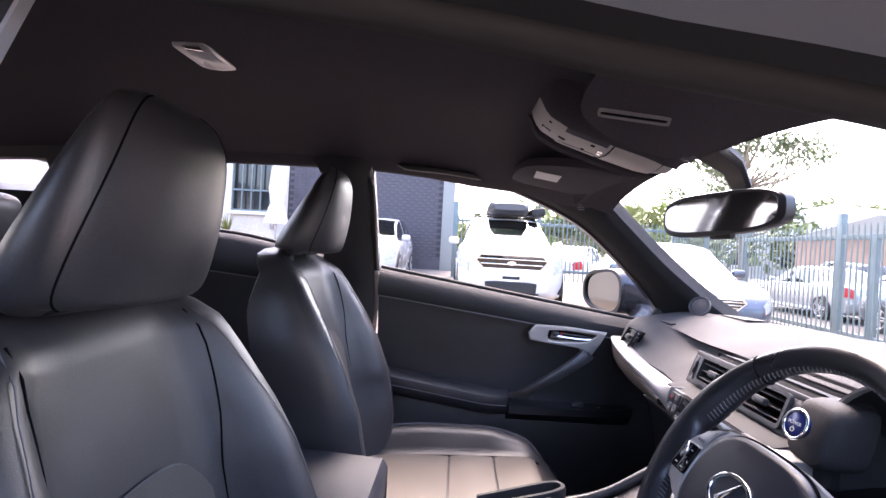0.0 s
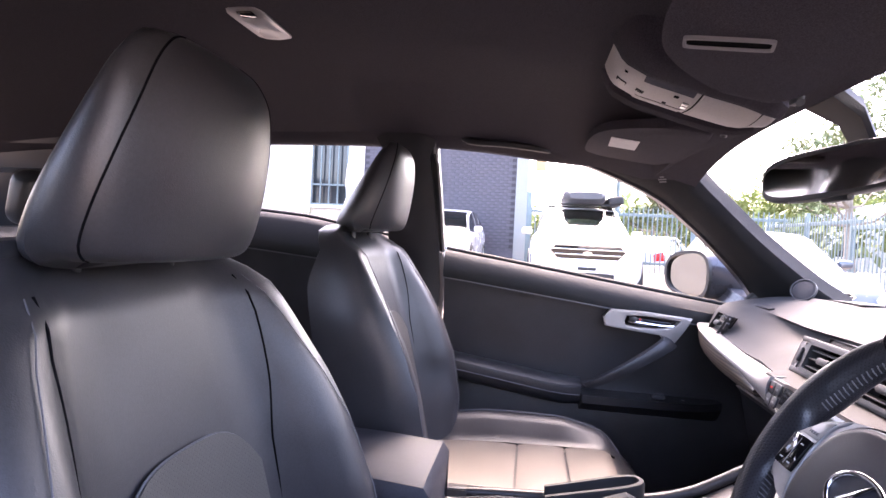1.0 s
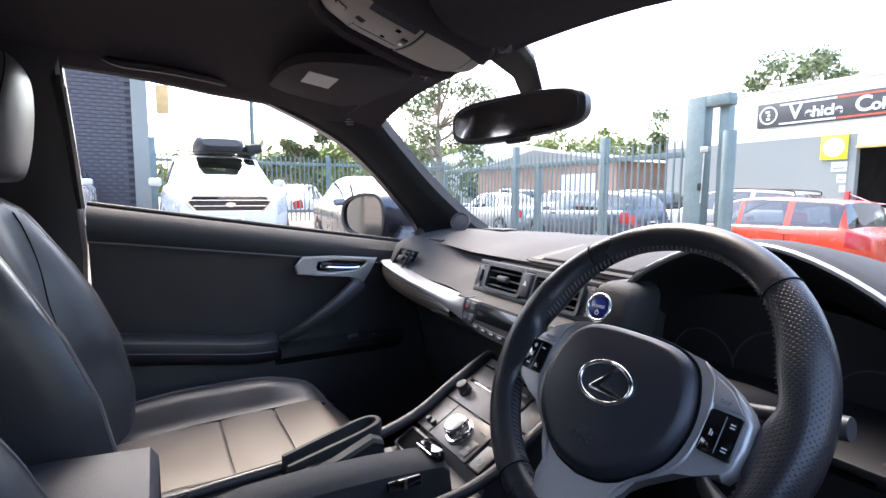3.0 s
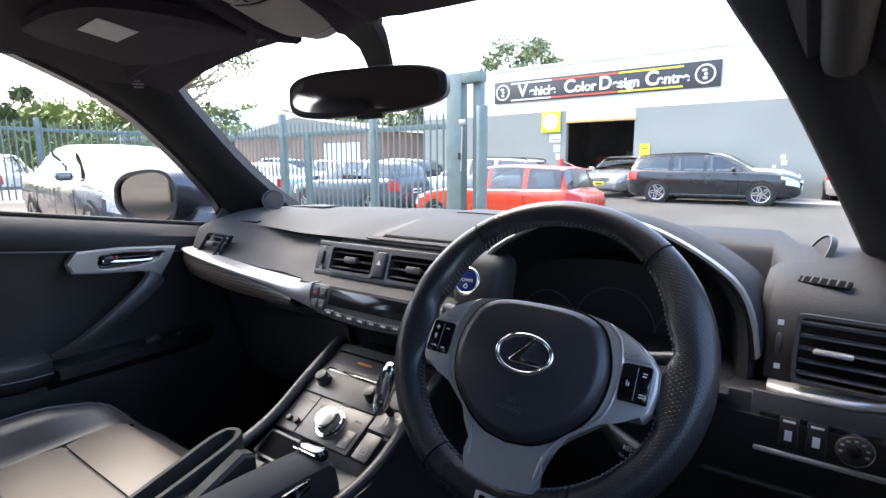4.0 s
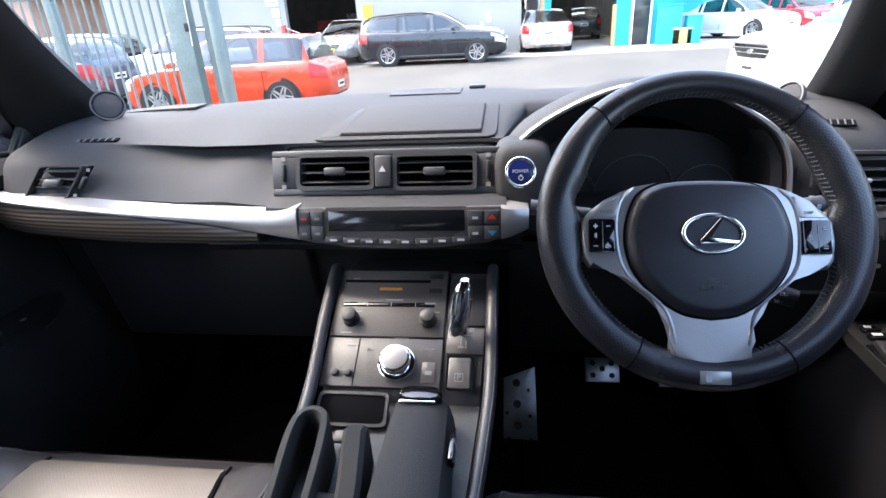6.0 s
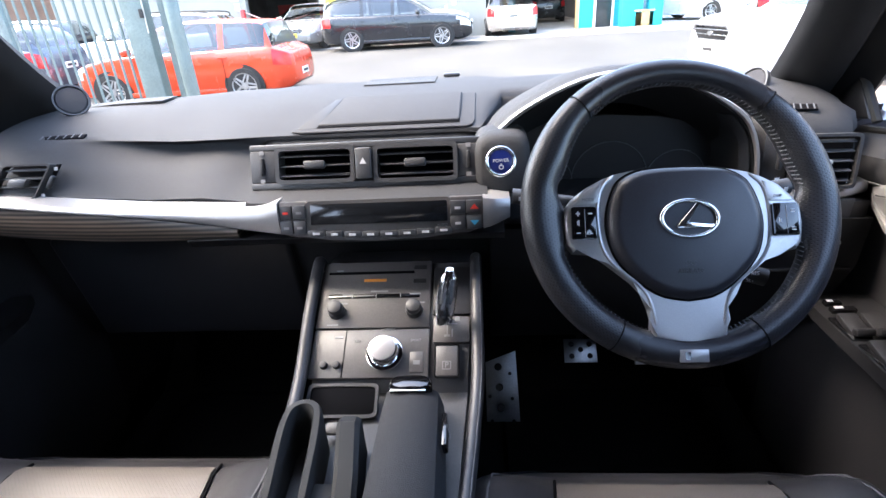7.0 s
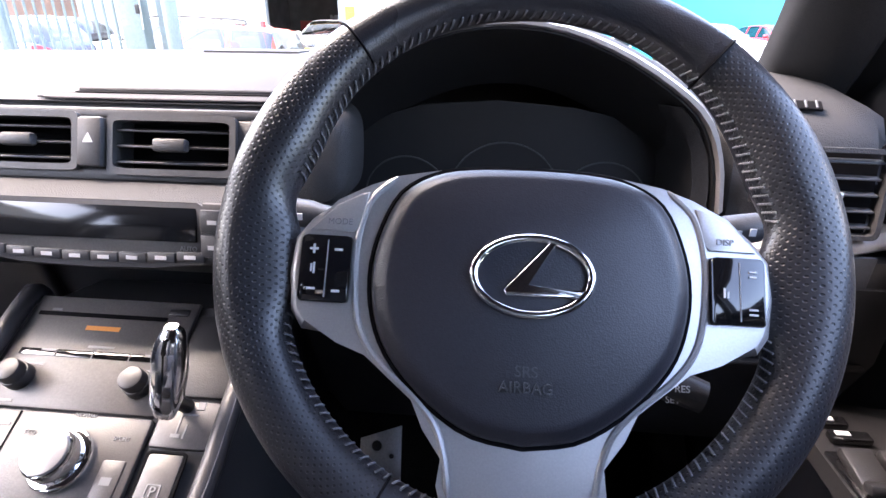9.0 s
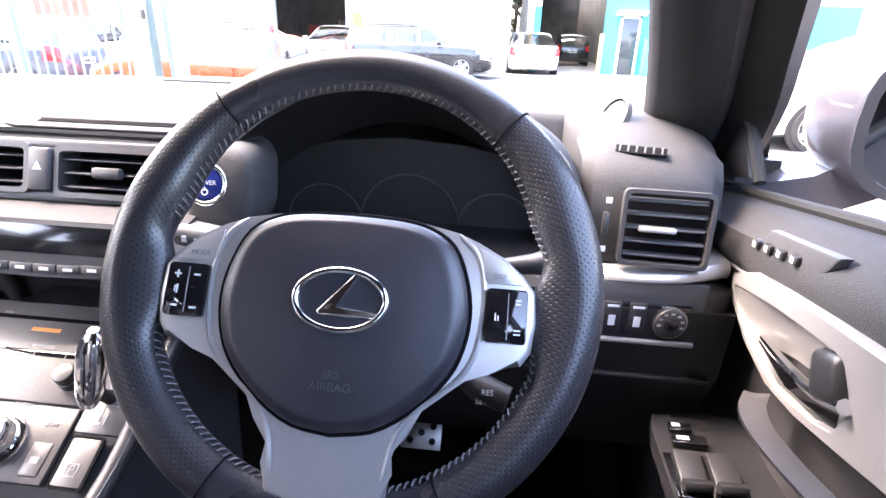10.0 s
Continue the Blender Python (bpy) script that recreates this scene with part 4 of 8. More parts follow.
part("side_vent_housing", loft(vb), DASH, dash, "soft vent housing at the driver's side")
for x, y, rz in ((-0.553, 0.583, 8), (0.604, 0.566, -15)):
    z = 1.0135 if x < 0 else 1.0125
    dv = part("demist_vent", rbox(0.078 if x < 0 else 0.052, 0.014, 0.003, pose(x, y, z, 14 if x < 0 else 24, 0, rz), 0.001), SEAM, dash, "narrow demister slot")
    for i in range(6):
        part("demist_slat", rbox(0.002, 0.013, 0.003, pose(x, y, z + 0.0012, 14 if x < 0 else 24, 0, rz) @ pose((i - 2.5) * (0.0125 if x < 0 else 0.0085), 0, 0, 0, 20, 0), 0.001), GREY_PLASTIC, dv)

# screen lid in its recess on top
lm_ = facing((0, 0.598, 0.999), (0, -0.268, 0.963))
part("lid_recess", prism([(-0.170, 0.004), (-0.150, 0.000), (0.118, 0.000), (0.128, 0.006), (0.132, 0.02), (0.134, 0.122), (-0.112, 0.122), (-0.138, 0.07)], 0.0022, lm_, 0.002, 3), DASH, dash, "raised surround of the display lid")
part("display_lid", prism([(-0.128, 0.018), (-0.124, 0.016), (0.104, 0.016), (0.107, 0.019), (0.110, 0.118), (0.106, 0.121), (-0.094, 0.121), (-0.099, 0.118)], 0.0065, lm_, 0.003, 3), DASH, dash, "closed lid of the pop-up display")
# black plate laid on the surround for the shade in its left hollow
part("lid_shade_patch", prism([(-0.163, 0.009), (-0.131, 0.012), (-0.104, 0.119), (-0.116, 0.119), (-0.138, 0.072)], 0.0028, lm_, 0.001), BLACK, dash, "black patch for the shade beside the display lid")
part("lid_gap", rbox(0.236, 0.003, 0.001, lm_ @ pose(-0.011, 0.0135, 0.003), 0), SEAM, dash)
part("speaker_grille", sheet([[(x, y, 1.0425) for x in (-0.085, -0.02, 0.055)] for y in (0.815, 0.86, 0.90)], 0.003), mat("dash_speaker_mesh", (0.02, 0.02, 0.022), 0.6, bump=0.9, bump_scale=900, voronoi=True), dash, "dark speaker grille on top of the dash")
part("speaker_grille", sheet([[(x, y, z) for x, z in ((-0.64, 1.0345), (-0.56, 1.040), (-0.46, 1.0425))] for y in (0.745, 0.78, 0.80)], 0.003), mat("side_speaker_mesh", (0.025, 0.025, 0.027), 0.6, bump=0.9, bump_scale=900, voronoi=True), dash)
part("light_sensor", rbox(0.035, 0.02, 0.008, pose(0.085, 0.90, 1.043), 0.004), PLASTIC, dash)

# climate panel
ac_n = (0, -0.97, 0.25)
acg = facing((-0.006, 0.4385, 0.908), ac_n)
outl = [(-0.147, 0.029), (-0.105, 0.029), (-0.103, 0.026), (0.098, 0.026), (0.100, 0.029), (0.146, 0.029), (0.146, -0.015), (0.125, -0.023), (0.06, -0.028), (0.0, -0.030), (-0.07, -0.028), (-0.125, -0.023), (-0.147, -0.017)]
ac = part("climate_panel", prism(outl, 0.06, acg @ pose(0, 0, -0.06), 0.003), CONSOLE, dash, "climate control panel with display and button rows")
part("display", rbox(0.196, 0.030, 0.004, acg @ pose(-0.002, 0.010, -0.0005, -6, 0, 0), 0.001), SCREEN, ac, "dark climate display")
for sx, n_, w in ((-0.126, 2, 0.018), (0.122, 2, 0.021)):
    for i in range(2):
        for j in range(2):
            b_ = part("button", rbox(w, 0.019, 0.004, acg @ pose(sx + (i - 0.5) * (w + 0.0015), 0.014 - j * 0.0215, 0.001), 0.0012), GREY_PLASTIC, ac)
            if not (sx > 0 and i == 1):
                part("button_mark", rbox(0.008, 0.0035, 0.0006, acg @ pose(sx + (i - 0.5) * (w + 0.0015), 0.013 - j * 0.0215, 0.0033), 0), PRINT if sx > 0 else PRINT_RED if (i, j) == (0, 0) else PRINT_DIM, b_)
part("warm_arrow", prism([(-0.006, -0.003), (0.006, -0.003), (0, 0.004)], 0.0006, acg @ pose(0.134, 0.014, 0.003)), PRINT_RED, ac)
part("cool_arrow", prism([(-0.006, 0.003), (0.006, 0.003), (0, -0.004)], 0.0006, acg @ pose(0.134, -0.008, 0.003)), PRINT_BLUE, ac)
for i in range(8):
    x = -0.093 + i * 0.0262
    b_ = part("button", rbox(0.025, 0.009, 0.004, acg @ pose(x, -0.0175 - 0.003 * (1 - ((i - 3.5) / 3.5) ** 2), 0.001), 0.0012), GREY_PLASTIC, ac)
    part("button_mark", rbox(0.010, 0.0032, 0.0006, acg @ pose(x, -0.0175 - 0.003 * (1 - ((i - 3.5) / 3.5) ** 2), 0.0033), 0), PRINT, b_)
words("AUTO", 0.0055, acg @ pose(-0.093 + 7 * 0.0262 - 0.002, -0.0105, 0.0012), PRINT_DIM, ac)
under = loft([[(x, 0.441, 0.8815), (x, 0.452, 0.868), (x, 0.50, 0.852), (x, 0.56, 0.86), (x, 0.56, 0.885)] for x in (-0.30, -0.20, -0.1, 0.0, 0.1, 0.17)])
part("panel_underside", under, PLASTIC, dash)

# power button
pbn = (0.08, -0.93, 0.36)
pbg = facing((0.166, 0.482, 0.972), pbn)
pocket = loft([[(0.170 + x * k, 0.484 + e + 0.25 * z * k, 0.966 + z * k) for x, z in oval(0.034, 0.036, 36, 3.6)] for k, e in ((1.22, 0.060), (1.20, 0.024), (1.14, 0.012), (1.04, 0.006), (0.85, 0.003), (0.3, 0.003))])
part("button_pocket", pocket, DASH, dash)
pb = part("power_button", cyl(0.0175, 0.0165, 0.010, 36, pbg, 0.002), BLUE_BUTTON, dash, "round blue start button with chrome ring")
part("ring", moved(tube([(x, y, 0.0085) for x, y in oval(0.0195, 0.0195, 36)], 0.0024, 10, True), pbg), CHROME, pb, "chrome ring")
words("POWER", 0.0065, pbg @ pose(0, 0.001, 0.0103), PRINT, pb)
part("power_mark", joined(frame_ring(oval(0.0035, 0.0035, 16), oval(0.0024, 0.0024, 16), 0.0006, pbg @ pose(0, -0.008, 0.0102)), rbox(0.001, 0.004, 0.0006, pbg @ pose(0, -0.005, 0.0105), 0)), PRINT, pb)

# instrument binnacle
arch0 = [(0.138, 0.945), (0.155, 0.990), (0.188, 1.024), (0.242, 1.055), (0.293, 1.074), (0.342, 1.080), (0.391, 1.075), (0.442, 1.057), (0.490, 1.030), (0.522, 1.003), (0.540, 0.965), (0.548, 0.92)]
def arch(y, lift, grow):
    return [Vector((0.338 + (x - 0.338) * grow, y, z + lift)) for x, z in [(p.x, p.y) for p in smoothed([(a, b, 0) for a, b in arch0], 30)]]
outer = [arch(0.530, 0.002, 1.01), arch(0.545, 0.006, 1.03), arch(0.60, 0.002, 1.05), arch(0.70, -0.014, 1.05), arch(0.80, -0.034, 1.04)]
inner = [arch(0.532, -0.003, 0.985), arch(0.56, -0.016, 0.96), arch(0.615, -0.055, 0.93)]
part("binnacle_hood", sheet(outer, 0.004), DASH, dash, "hood over the instruments")
# glossy lip coloured silver, which puts the sky's gleam into the material
part("hood_lip", loft([a + b[::-1] for a, b in ((arch(0.532, 0.003, 1.012), arch(0.532, -0.004, 0.985)), (arch(0.526, 0.001, 1.006), arch(0.526, -0.002, 0.992)))]), SILVER, dash, "lip of the hood, silver for its sky gleam")
part("binnacle_lining", sheet(inner, 0.003), BLACK, dash)
cl = part("instrument_panel", prism([(0.165, 0.88), (0.168, 0.955), (0.20, 0.982), (0.26, 1.000), (0.34, 1.006), (0.42, 1.000), (0.49, 0.985), (0.525, 0.955), (0.53, 0.88)], 0.006, Matrix(((1, 0, 0, 0), (0, 0, -1, 0.612), (0, 1, 0, 0), (0, 0, 0, 1)))), BLACK, dash, "dark unlit instrument cluster")
for x, z, r in ((0.243, 0.898, 0.048), (0.350, 0.902, 0.062), (0.457, 0.898, 0.048)):
    gm = Matrix(((1, 0, 0, x), (0, 0, -1, 0.605), (0, 1, 0, z), (0, 0, 0, 1)))
    part("gauge_ring", frame_ring(oval(r, r, 48), oval(r - 0.0016, r - 0.0016, 48), 0.0012, gm), GREY_PLASTIC, cl)
part("cluster_foot", rbox(0.36, 0.16, 0.012, pose(0.345, 0.57, 0.890, 10, 0, 0), 0.004), BLACK, dash)
for s in (-1, 1):
    ck = []
    for z, x0 in ((0.86, 0.196), (0.90, 0.198), (0.94, 0.196), (0.97, 0.190), (0.995, 0.176), (1.012, 0.160)):
        ck.append([(0.342 + s * k, y, z) for k, y in ((x0 + 0.006, 0.60), (x0 + 0.004, 0.545), (x0 - 0.002, 0.534), (x0 - 0.014, 0.542), (x0 - 0.030, 0.605))])
    part("binnacle_cheek", loft(ck), DASH, dash, "soft grey side of the instrument hood")

# switch panel right of the wheel
part("side_panel", rbox(0.21, 0.05, 0.10, pose(0.60, 0.532, 0.838, 4, 0, 0), 0.006), PLASTIC, dash)
sp = part("switch_bank", rbox(0.112, 0.006, 0.042, pose(0.612, 0.5055, 0.845, 4, 0, 0), 0.003), GLOSS_BLACK, dash, "switch bank with mirror control")
part("bank_surround", rbox(0.132, 0.005, 0.074, pose(0.613, 0.5068, 0.854, 4, 0, 0), 0.004), GREY_PLASTIC, sp, "grey surround of the switches")
part("bank_frame", rbox(0.122, 0.006, 0.006, pose(0.614, 0.502, 0.8205, 4, 0, 0), 0.002), SILVER, sp)
mg = facing((0.645, 0.502, 0.847), (0, -1, 0.07))
part("mirror_dial", cyl(0.017, 0.016, 0.008, 28, mg, 0.002), PLASTIC, sp, "round mirror adjuster")
part("dial_ring", frame_ring(oval(0.0182, 0.0182, 28), oval(0.0170, 0.0170, 28), 0.004, mg), CHROME, sp)
for k in range(7):
    part("dial_mark", rbox(0.0035, 0.0022, 0.0006, mg @ pose(0.0118 * math.cos(k * 0.6 - 0.3), 0.0118 * math.sin(k * 0.6 - 0.3), 0.0083), 0), PRINT_DIM, sp)
part("dial_cap", cyl(0.007, 0.0065, 0.011, 20, mg, 0.001), GLOSS_BLACK, sp)
for x in (0.586, 0.612):
    part("switch", rbox(0.019, 0.005, 0.036, pose(x, 0.502, 0.848), 0.002), PLASTIC, sp)
    part("switch_mark", rbox(0.007, 0.0008, 0.012, pose(x, 0.499, 0.845), 0), PRINT, sp)
    part("switch_mark", rbox(0.012, 0.0008, 0.0025, pose(x, 0.499, 0.862), 0), PRINT, sp)
part("coin_shelf", rbox(0.2, 0.05, 0.006, pose(0.60, 0.525, 0.775), 0.002), BLACK, dash)
part("knee_panel", loft([[(x, 0.50, 0.86), (x, 0.505, 0.78), (x, 0.56, 0.66), (x, 0.62, 0.58), (x, 0.70, 0.58), (x, 0.62, 0.86)] for x in (0.15, 0.3, 0.5, 0.71)]), BLACK, dash)

# ---- steering wheel ----
WC, tilt_ = Vector((0.3578, 0.3198, 0.9552)), radians(31.7)
WM = Matrix.Translation(WC) @ Matrix.Rotation(radians(3.5), 4, "Z") @ Matrix(((1, 0, 0, 0), (0, math.sin(tilt_), -math.cos(tilt_), 0), (0, math.cos(tilt_), math.sin(tilt_), 0), (0, 0, 0, 1))) @ pose(0, 0, 0, 0, 0, -2.0)
wheel = thing("steering_wheel", tuple(WC), "three-spoke black leather steering wheel with silver spokes", "steering wheel")
R_OUT = 0.1768


def rim_section(a, t, grow=0.0):
    """A point of the rim: thin at the top, full at the grips, drawn in where the side spokes meet it."""
    up, side = math.sin(a), abs(math.cos(a))
    r = 0.0152 + 0.0034 * min(1, max(0, (0.93 - up) / 0.35)) - 0.0012 * max(0, -up - 0.5)
    thumb = 0.0026 * math.exp(-((math.degrees(math.asin(max(-1, min(1, up)))) - 22) / 11) ** 2)
    web = 0.0120 * math.exp(-((math.degrees(math.asin(max(-1, min(1, up)))) + 5) / 12.5) ** 4) if side > 0.5 else 0.0
    r += thumb + grow
    inward = max(0.0, -math.cos(t))
    rad = R_OUT - 0.0012 * max(0, -up) - (r - grow) + r * math.cos(t) - web * inward ** 1.5
    return Vector((math.cos(a), math.sin(a), 0)) * rad + Vector((0, 0, (r * 0.95 - 0.35 * web * inward) * math.sin(t)))


def rim_arc(a0, a1, n=44, k=22):
    rg = [[rim_section(radians(lerp(a0, a1, i / n)), 2 * math.pi * j / k) for j in range(k)] for i in range(n + 1)]
    bm = loft(rg)
    uv = bm.loops.layers.uv.new("UVMap")
    bm.verts.index_update()
    for f in bm.faces:
        ks = [l.vert.index % k for l in f.loops]
        for l, q in zip(f.loops, ks):
            q = k if q == 0 and k - 1 in ks else q
            l[uv].uv = (l.vert.index // k * radians(a1 - a0) * 0.158 / n, q * 2 * math.pi * 0.0186 / k)
    return moved(bm, WM)


part("rim_grip", rim_arc(131, 241), WHEEL_PERF, wheel, "perforated leather grip")
part("rim_grip", rim_arc(-61, 49), WHEEL_PERF, wheel, "perforated leather grip")
part("rim_top", rim_arc(49.2, 130.8), WHEEL_LEATHER, wheel, "smooth leather top of the rim")
part("rim_bottom", rim_arc(241.2, 298.8), WHEEL_LEATHER, wheel, "smooth leather bottom of the rim")
for a in (131, 241, -61, 49):
    part("rim_seam", moved(tube([rim_section(radians(a), 2 * math.pi * k / 24, 0.0004) for k in range(24)], 0.0008, 5, True), WM), SEAM, wheel)
st = []
for i in range(168):
    a = 2 * math.pi * i / 168
    dg = math.degrees(a)
    if abs(dg - 270) < 16 or abs(dg - 177) < 13 or dg < 10 or dg > 344:
        continue
    st.append(tube([rim_section(a, 2.72, 0.0007), rim_section(a + 0.010, 2.95, 0.0011), rim_section(a + 0.019, 3.2, 0.0005)], 0.0007, 5))
tagged(part("stitching", moved(joined(*st), WM), STITCH, wheel, "grey stitching round the inner rim"), kind="stuff")

half = [(0.0, 0.0475), (-0.03, 0.0465), (-0.0514, 0.0435), (-0.072, 0.0395), (-0.088, 0.0335), (-0.106, 0.024), (-0.120, 0.0135), (-0.1285, 0.002), (-0.1300, -0.018), (-0.1275, -0.038), (-0.121, -0.0475), (-0.099, -0.0495), (-0.085, -0.0595), (-0.0585, -0.081), (-0.048, -0.0925), (-0.0415, -0.109), (-0.0385, -0.122), (-0.0405, -0.141), (-0.03, -0.1450), (0.0, -0.1465)]
outl = half + [(-x, y) for x, y in half[-2:0:-1]]
sp_ = part("spokes", prism(outl, 0.016, WM @ pose(0, 0, -0.004), 0.0045, 3), SILVER, wheel, "satin silver spoke frame")
for s in (-1, 1):
    ridge = smoothed([(s * x, y, 0.0115) for x, y in ((-0.074, 0.0385), (-0.088, 0.024), (-0.0935, 0.0), (-0.0925, -0.028), (-0.0875, -0.048), (-0.076, -0.0635), (-0.057, -0.0795), (-0.0455, -0.0925), (-0.0395, -0.109), (-0.0365, -0.128))], 40)
    part("spoke_ridge", moved(tube(ridge, [0.0008] + [0.0021] * 38 + [0.0008], 8), WM), SILVER, sp_, "raised satin edge of the spoke")
padh = smoothed([(0, 0.0455, 0), (-0.030, 0.0445, 0), (-0.052, 0.0405, 0), (-0.070, 0.0295, 0), (-0.080, 0.0085, 0), (-0.0842, -0.0145, 0), (-0.0815, -0.038, 0), (-0.0725, -0.0585, 0), (-0.053, -0.0795, 0), (-0.028, -0.0955, 0), (0, -0.1005, 0)], 34)
pad2 = [(p.x, p.y) for p in padh] + [(-p.x, p.y) for p in padh[-2:0:-1]]
rg = []
for k, z in ((1.0, 0.004), (1.0, 0.0125), (0.985, 0.0165), (0.955, 0.0195), (0.90, 0.0222), (0.875, 0.0230), (0.84, 0.0232), (0.70, 0.0246), (0.45, 0.0262), (0.15, 0.0270)):
    rg.append([(x * k, -0.0235 + (y + 0.0235) * (k if y < -0.02 else 1 - (1 - k) * 0.8), z) for x, y in pad2])
pad = part("airbag_cover", moved(loft(rg), WM), COVER, wheel, "grained black airbag cover", 60)
part("cover_gap", moved(tube([(x * 1.012, -0.0235 + (y + 0.0235) * 1.012, 0.0118) for x, y in pad2], 0.0016, 6, True), WM), SEAM, wheel)
lg = WM @ pose(0, -0.0142, 0.0262)
em = part("emblem", moved(tube([(x, y, 0.0015) for x, y in oval(0.0298, 0.0196, 56)], 0.0024, 10, True), lg), CHROME, wheel, "oval chrome emblem")
bar = [(0.0085, 0.0180), (0.0128, 0.0170), (-0.0050, -0.0062), (0.0270, -0.0062), (0.0240, -0.0108), (-0.0130, -0.0108), (-0.0148, -0.0080)]
part("emblem_bar", prism(bar, 0.0036, lg, 0.0014, 3), CHROME, em)
words("SRS\nAIRBAG", 0.0078, WM @ pose(-0.001, -0.0662, 0.0256), GREY_PLASTIC, pad, 0.0006)
for s in (-1, 1):
    g = WM @ pose(s * 0.1092, -0.0150, 0.0115) @ Matrix.Diagonal((0.74, 0.86, 1, 1))
    bk = part("button_block", prism(oval(0.0185, 0.021, 32, 16), 0.004, g, 0.001), GLOSS_BLACK, sp_, "black wheel buttons")
    part("split", rbox(0.0009, 0.036, 0.0008, g @ pose(0.001, 0, 0.004), 0), PRINT_DIM, bk)
    for x, y, w, h in (((-0.009, 0.012, 0.006, 0.0015), (-0.009, 0.012, 0.0015, 0.006), (-0.009, -0.013, 0.006, 0.0015), (0.009, 0.012, 0.006, 0.0015), (0.009, -0.014, 0.006, 0.0015), (-0.010, 0.0, 0.0012, 0.005), (-0.008, 0.0, 0.0012, 0.007)) if s < 0 else
                       ((-0.010, -0.001, 0.0012, 0.006), (-0.0075, -0.002, 0.0012, 0.004), (0.010, 0.0125, 0.005, 0.0012), (0.010, 0.0095, 0.005, 0.0012), (0.010, -0.0105, 0.006, 0.0012), (0.010, -0.0135, 0.006, 0.0012))):
        part("button_mark", rbox(w, h, 0.0006, g @ pose(x, y, 0.0043), 0), PRINT, bk)
    tri_ = [(-0.120, 0.0065), (-0.096, 0.0065), (-0.0925, 0.0095), (-0.0885, 0.0305), (-0.0925, 0.0295), (-0.106, 0.0220)]
    tb = part("top_button", prism([(s * -x, y) for x, y in (tri_ if s < 0 else tri_[::-1])], 0.0016, WM @ pose(0, 0, 0.0117) @ Matrix.Diagonal((1, 0.95, 1, 1)), 0.0006), SILVER, sp_, "satin silver rocker")
    words("MODE" if s < 0 else "DISP", 0.0048, WM @ pose(s * 0.1035, 0.0112, 0.0136), PRINT_DIM, tb)
bd = part("badge", rbox(0.031, 0.0135, 0.003, WM @ pose(0, -0.1600, 0.0158), 0.001), SILVER, wheel, "small silver plate on the lower rim")
part("plate_mark", rbox(0.006, 0.008, 0.0006, WM @ pose(-0.007, -0.1600, 0.0175), 0), GLOSS_BLACK, bd)
part("hub_back", moved(cyl(0.052, 0.058, 0.04, 32, pose(0, -0.03, -0.042)), WM), PLASTIC, wheel)
part("column", loft([[(0.364 + x * k, y, 0.900 + dz + z * k) for x, z in oval(0.05, 0.040, 20, 4)] for y, k, dz in ((0.345, 0.95, 0.01), (0.40, 1.1, 0.0), (0.52, 1.15, -0.03))]), PLASTIC, wheel, "black column shroud")
for s, tip, w in ((-1, (0.178, 0.405, 0.948), 0.010), (1, (0.517, 0.398, 0.951), 0.010)):
    base = Vector((0.364 + s * 0.05, 0.392, 0.935))
    t = Vector(tip)
    stalk = part("stalk", tube([base, base.lerp(t, 0.3), base.lerp(t, 0.6), base.lerp(t, 0.75), base.lerp(t, 0.8), t], [0.0065, 0.0065, 0.0075, 0.009, 0.0105, 0.010], 14), GREY_PLASTIC, wheel, "control stalk")
    for i in range(2):
        part("stalk_mark", rbox(0.004, 0.001, 0.005, Matrix.Translation(base.lerp(t, 0.84 + 0.09 * i) + Vector((0, -0.0105, 0.001))), 0), PRINT, stalk)
cs = [Vector((0.405, 0.36, 0.895)), Vector((0.43, 0.345, 0.875)), Vector((0.452, 0.335, 0.866)), Vector((0.475, 0.328, 0.861))]
cst = part("cruise_stalk", tube(cs, [0.006, 0.007, 0.0115, 0.0105], 12), PLASTIC, wheel, "cruise control stalk")
words("SET", 0.006, facing((0.455, 0.323, 0.861), (0, -0.9, 0.4)), PRINT, cst)
words("RES", 0.006, facing((0.459, 0.3225, 0.870), (0, -0.9, 0.4)), PRINT, cst)

# ---- centre console ----
con = thing("centre_console", (0, 0.2, 0.3), "dark centre console with radio, dials and gear lever", "centre console")
CM = Matrix(((1, 0, 0, 0.003), (0, 0.862, -0.507, 0.4000), (0, 0.507, 0.862, 0.7775), (0, 0, 0, 1)))
pr = []
for y, z in ((0.56, 0.80), (0.485, 0.812), (0.474, 0.819), (0.394, 0.771), (0.322, 0.728), (0.312, 0.704), (0.262, 0.697), (0.20, 0.703), (0.05, 0.695), (-0.06, 0.690), (-0.12, 0.688)):
    wl, wr = interp(y, [-0.12, 0.25, 0.4, 0.57], [0.092, 0.098, 0.107, 0.109]), interp(y, [-0.12, 0.25, 0.4, 0.57], [0.095, 0.108, 0.119, 0.121])
    pr.append([(-wl + 0.02, y, 0.32), (-wl - 0.002, y, z - 0.03), (-wl, y, z - 0.001), (wr, y, z - 0.001), (wr + 0.002, y, z - 0.03), (wr - 0.02, y, 0.32)])
part("console_body", loft(pr), GREY_PLASTIC, con)
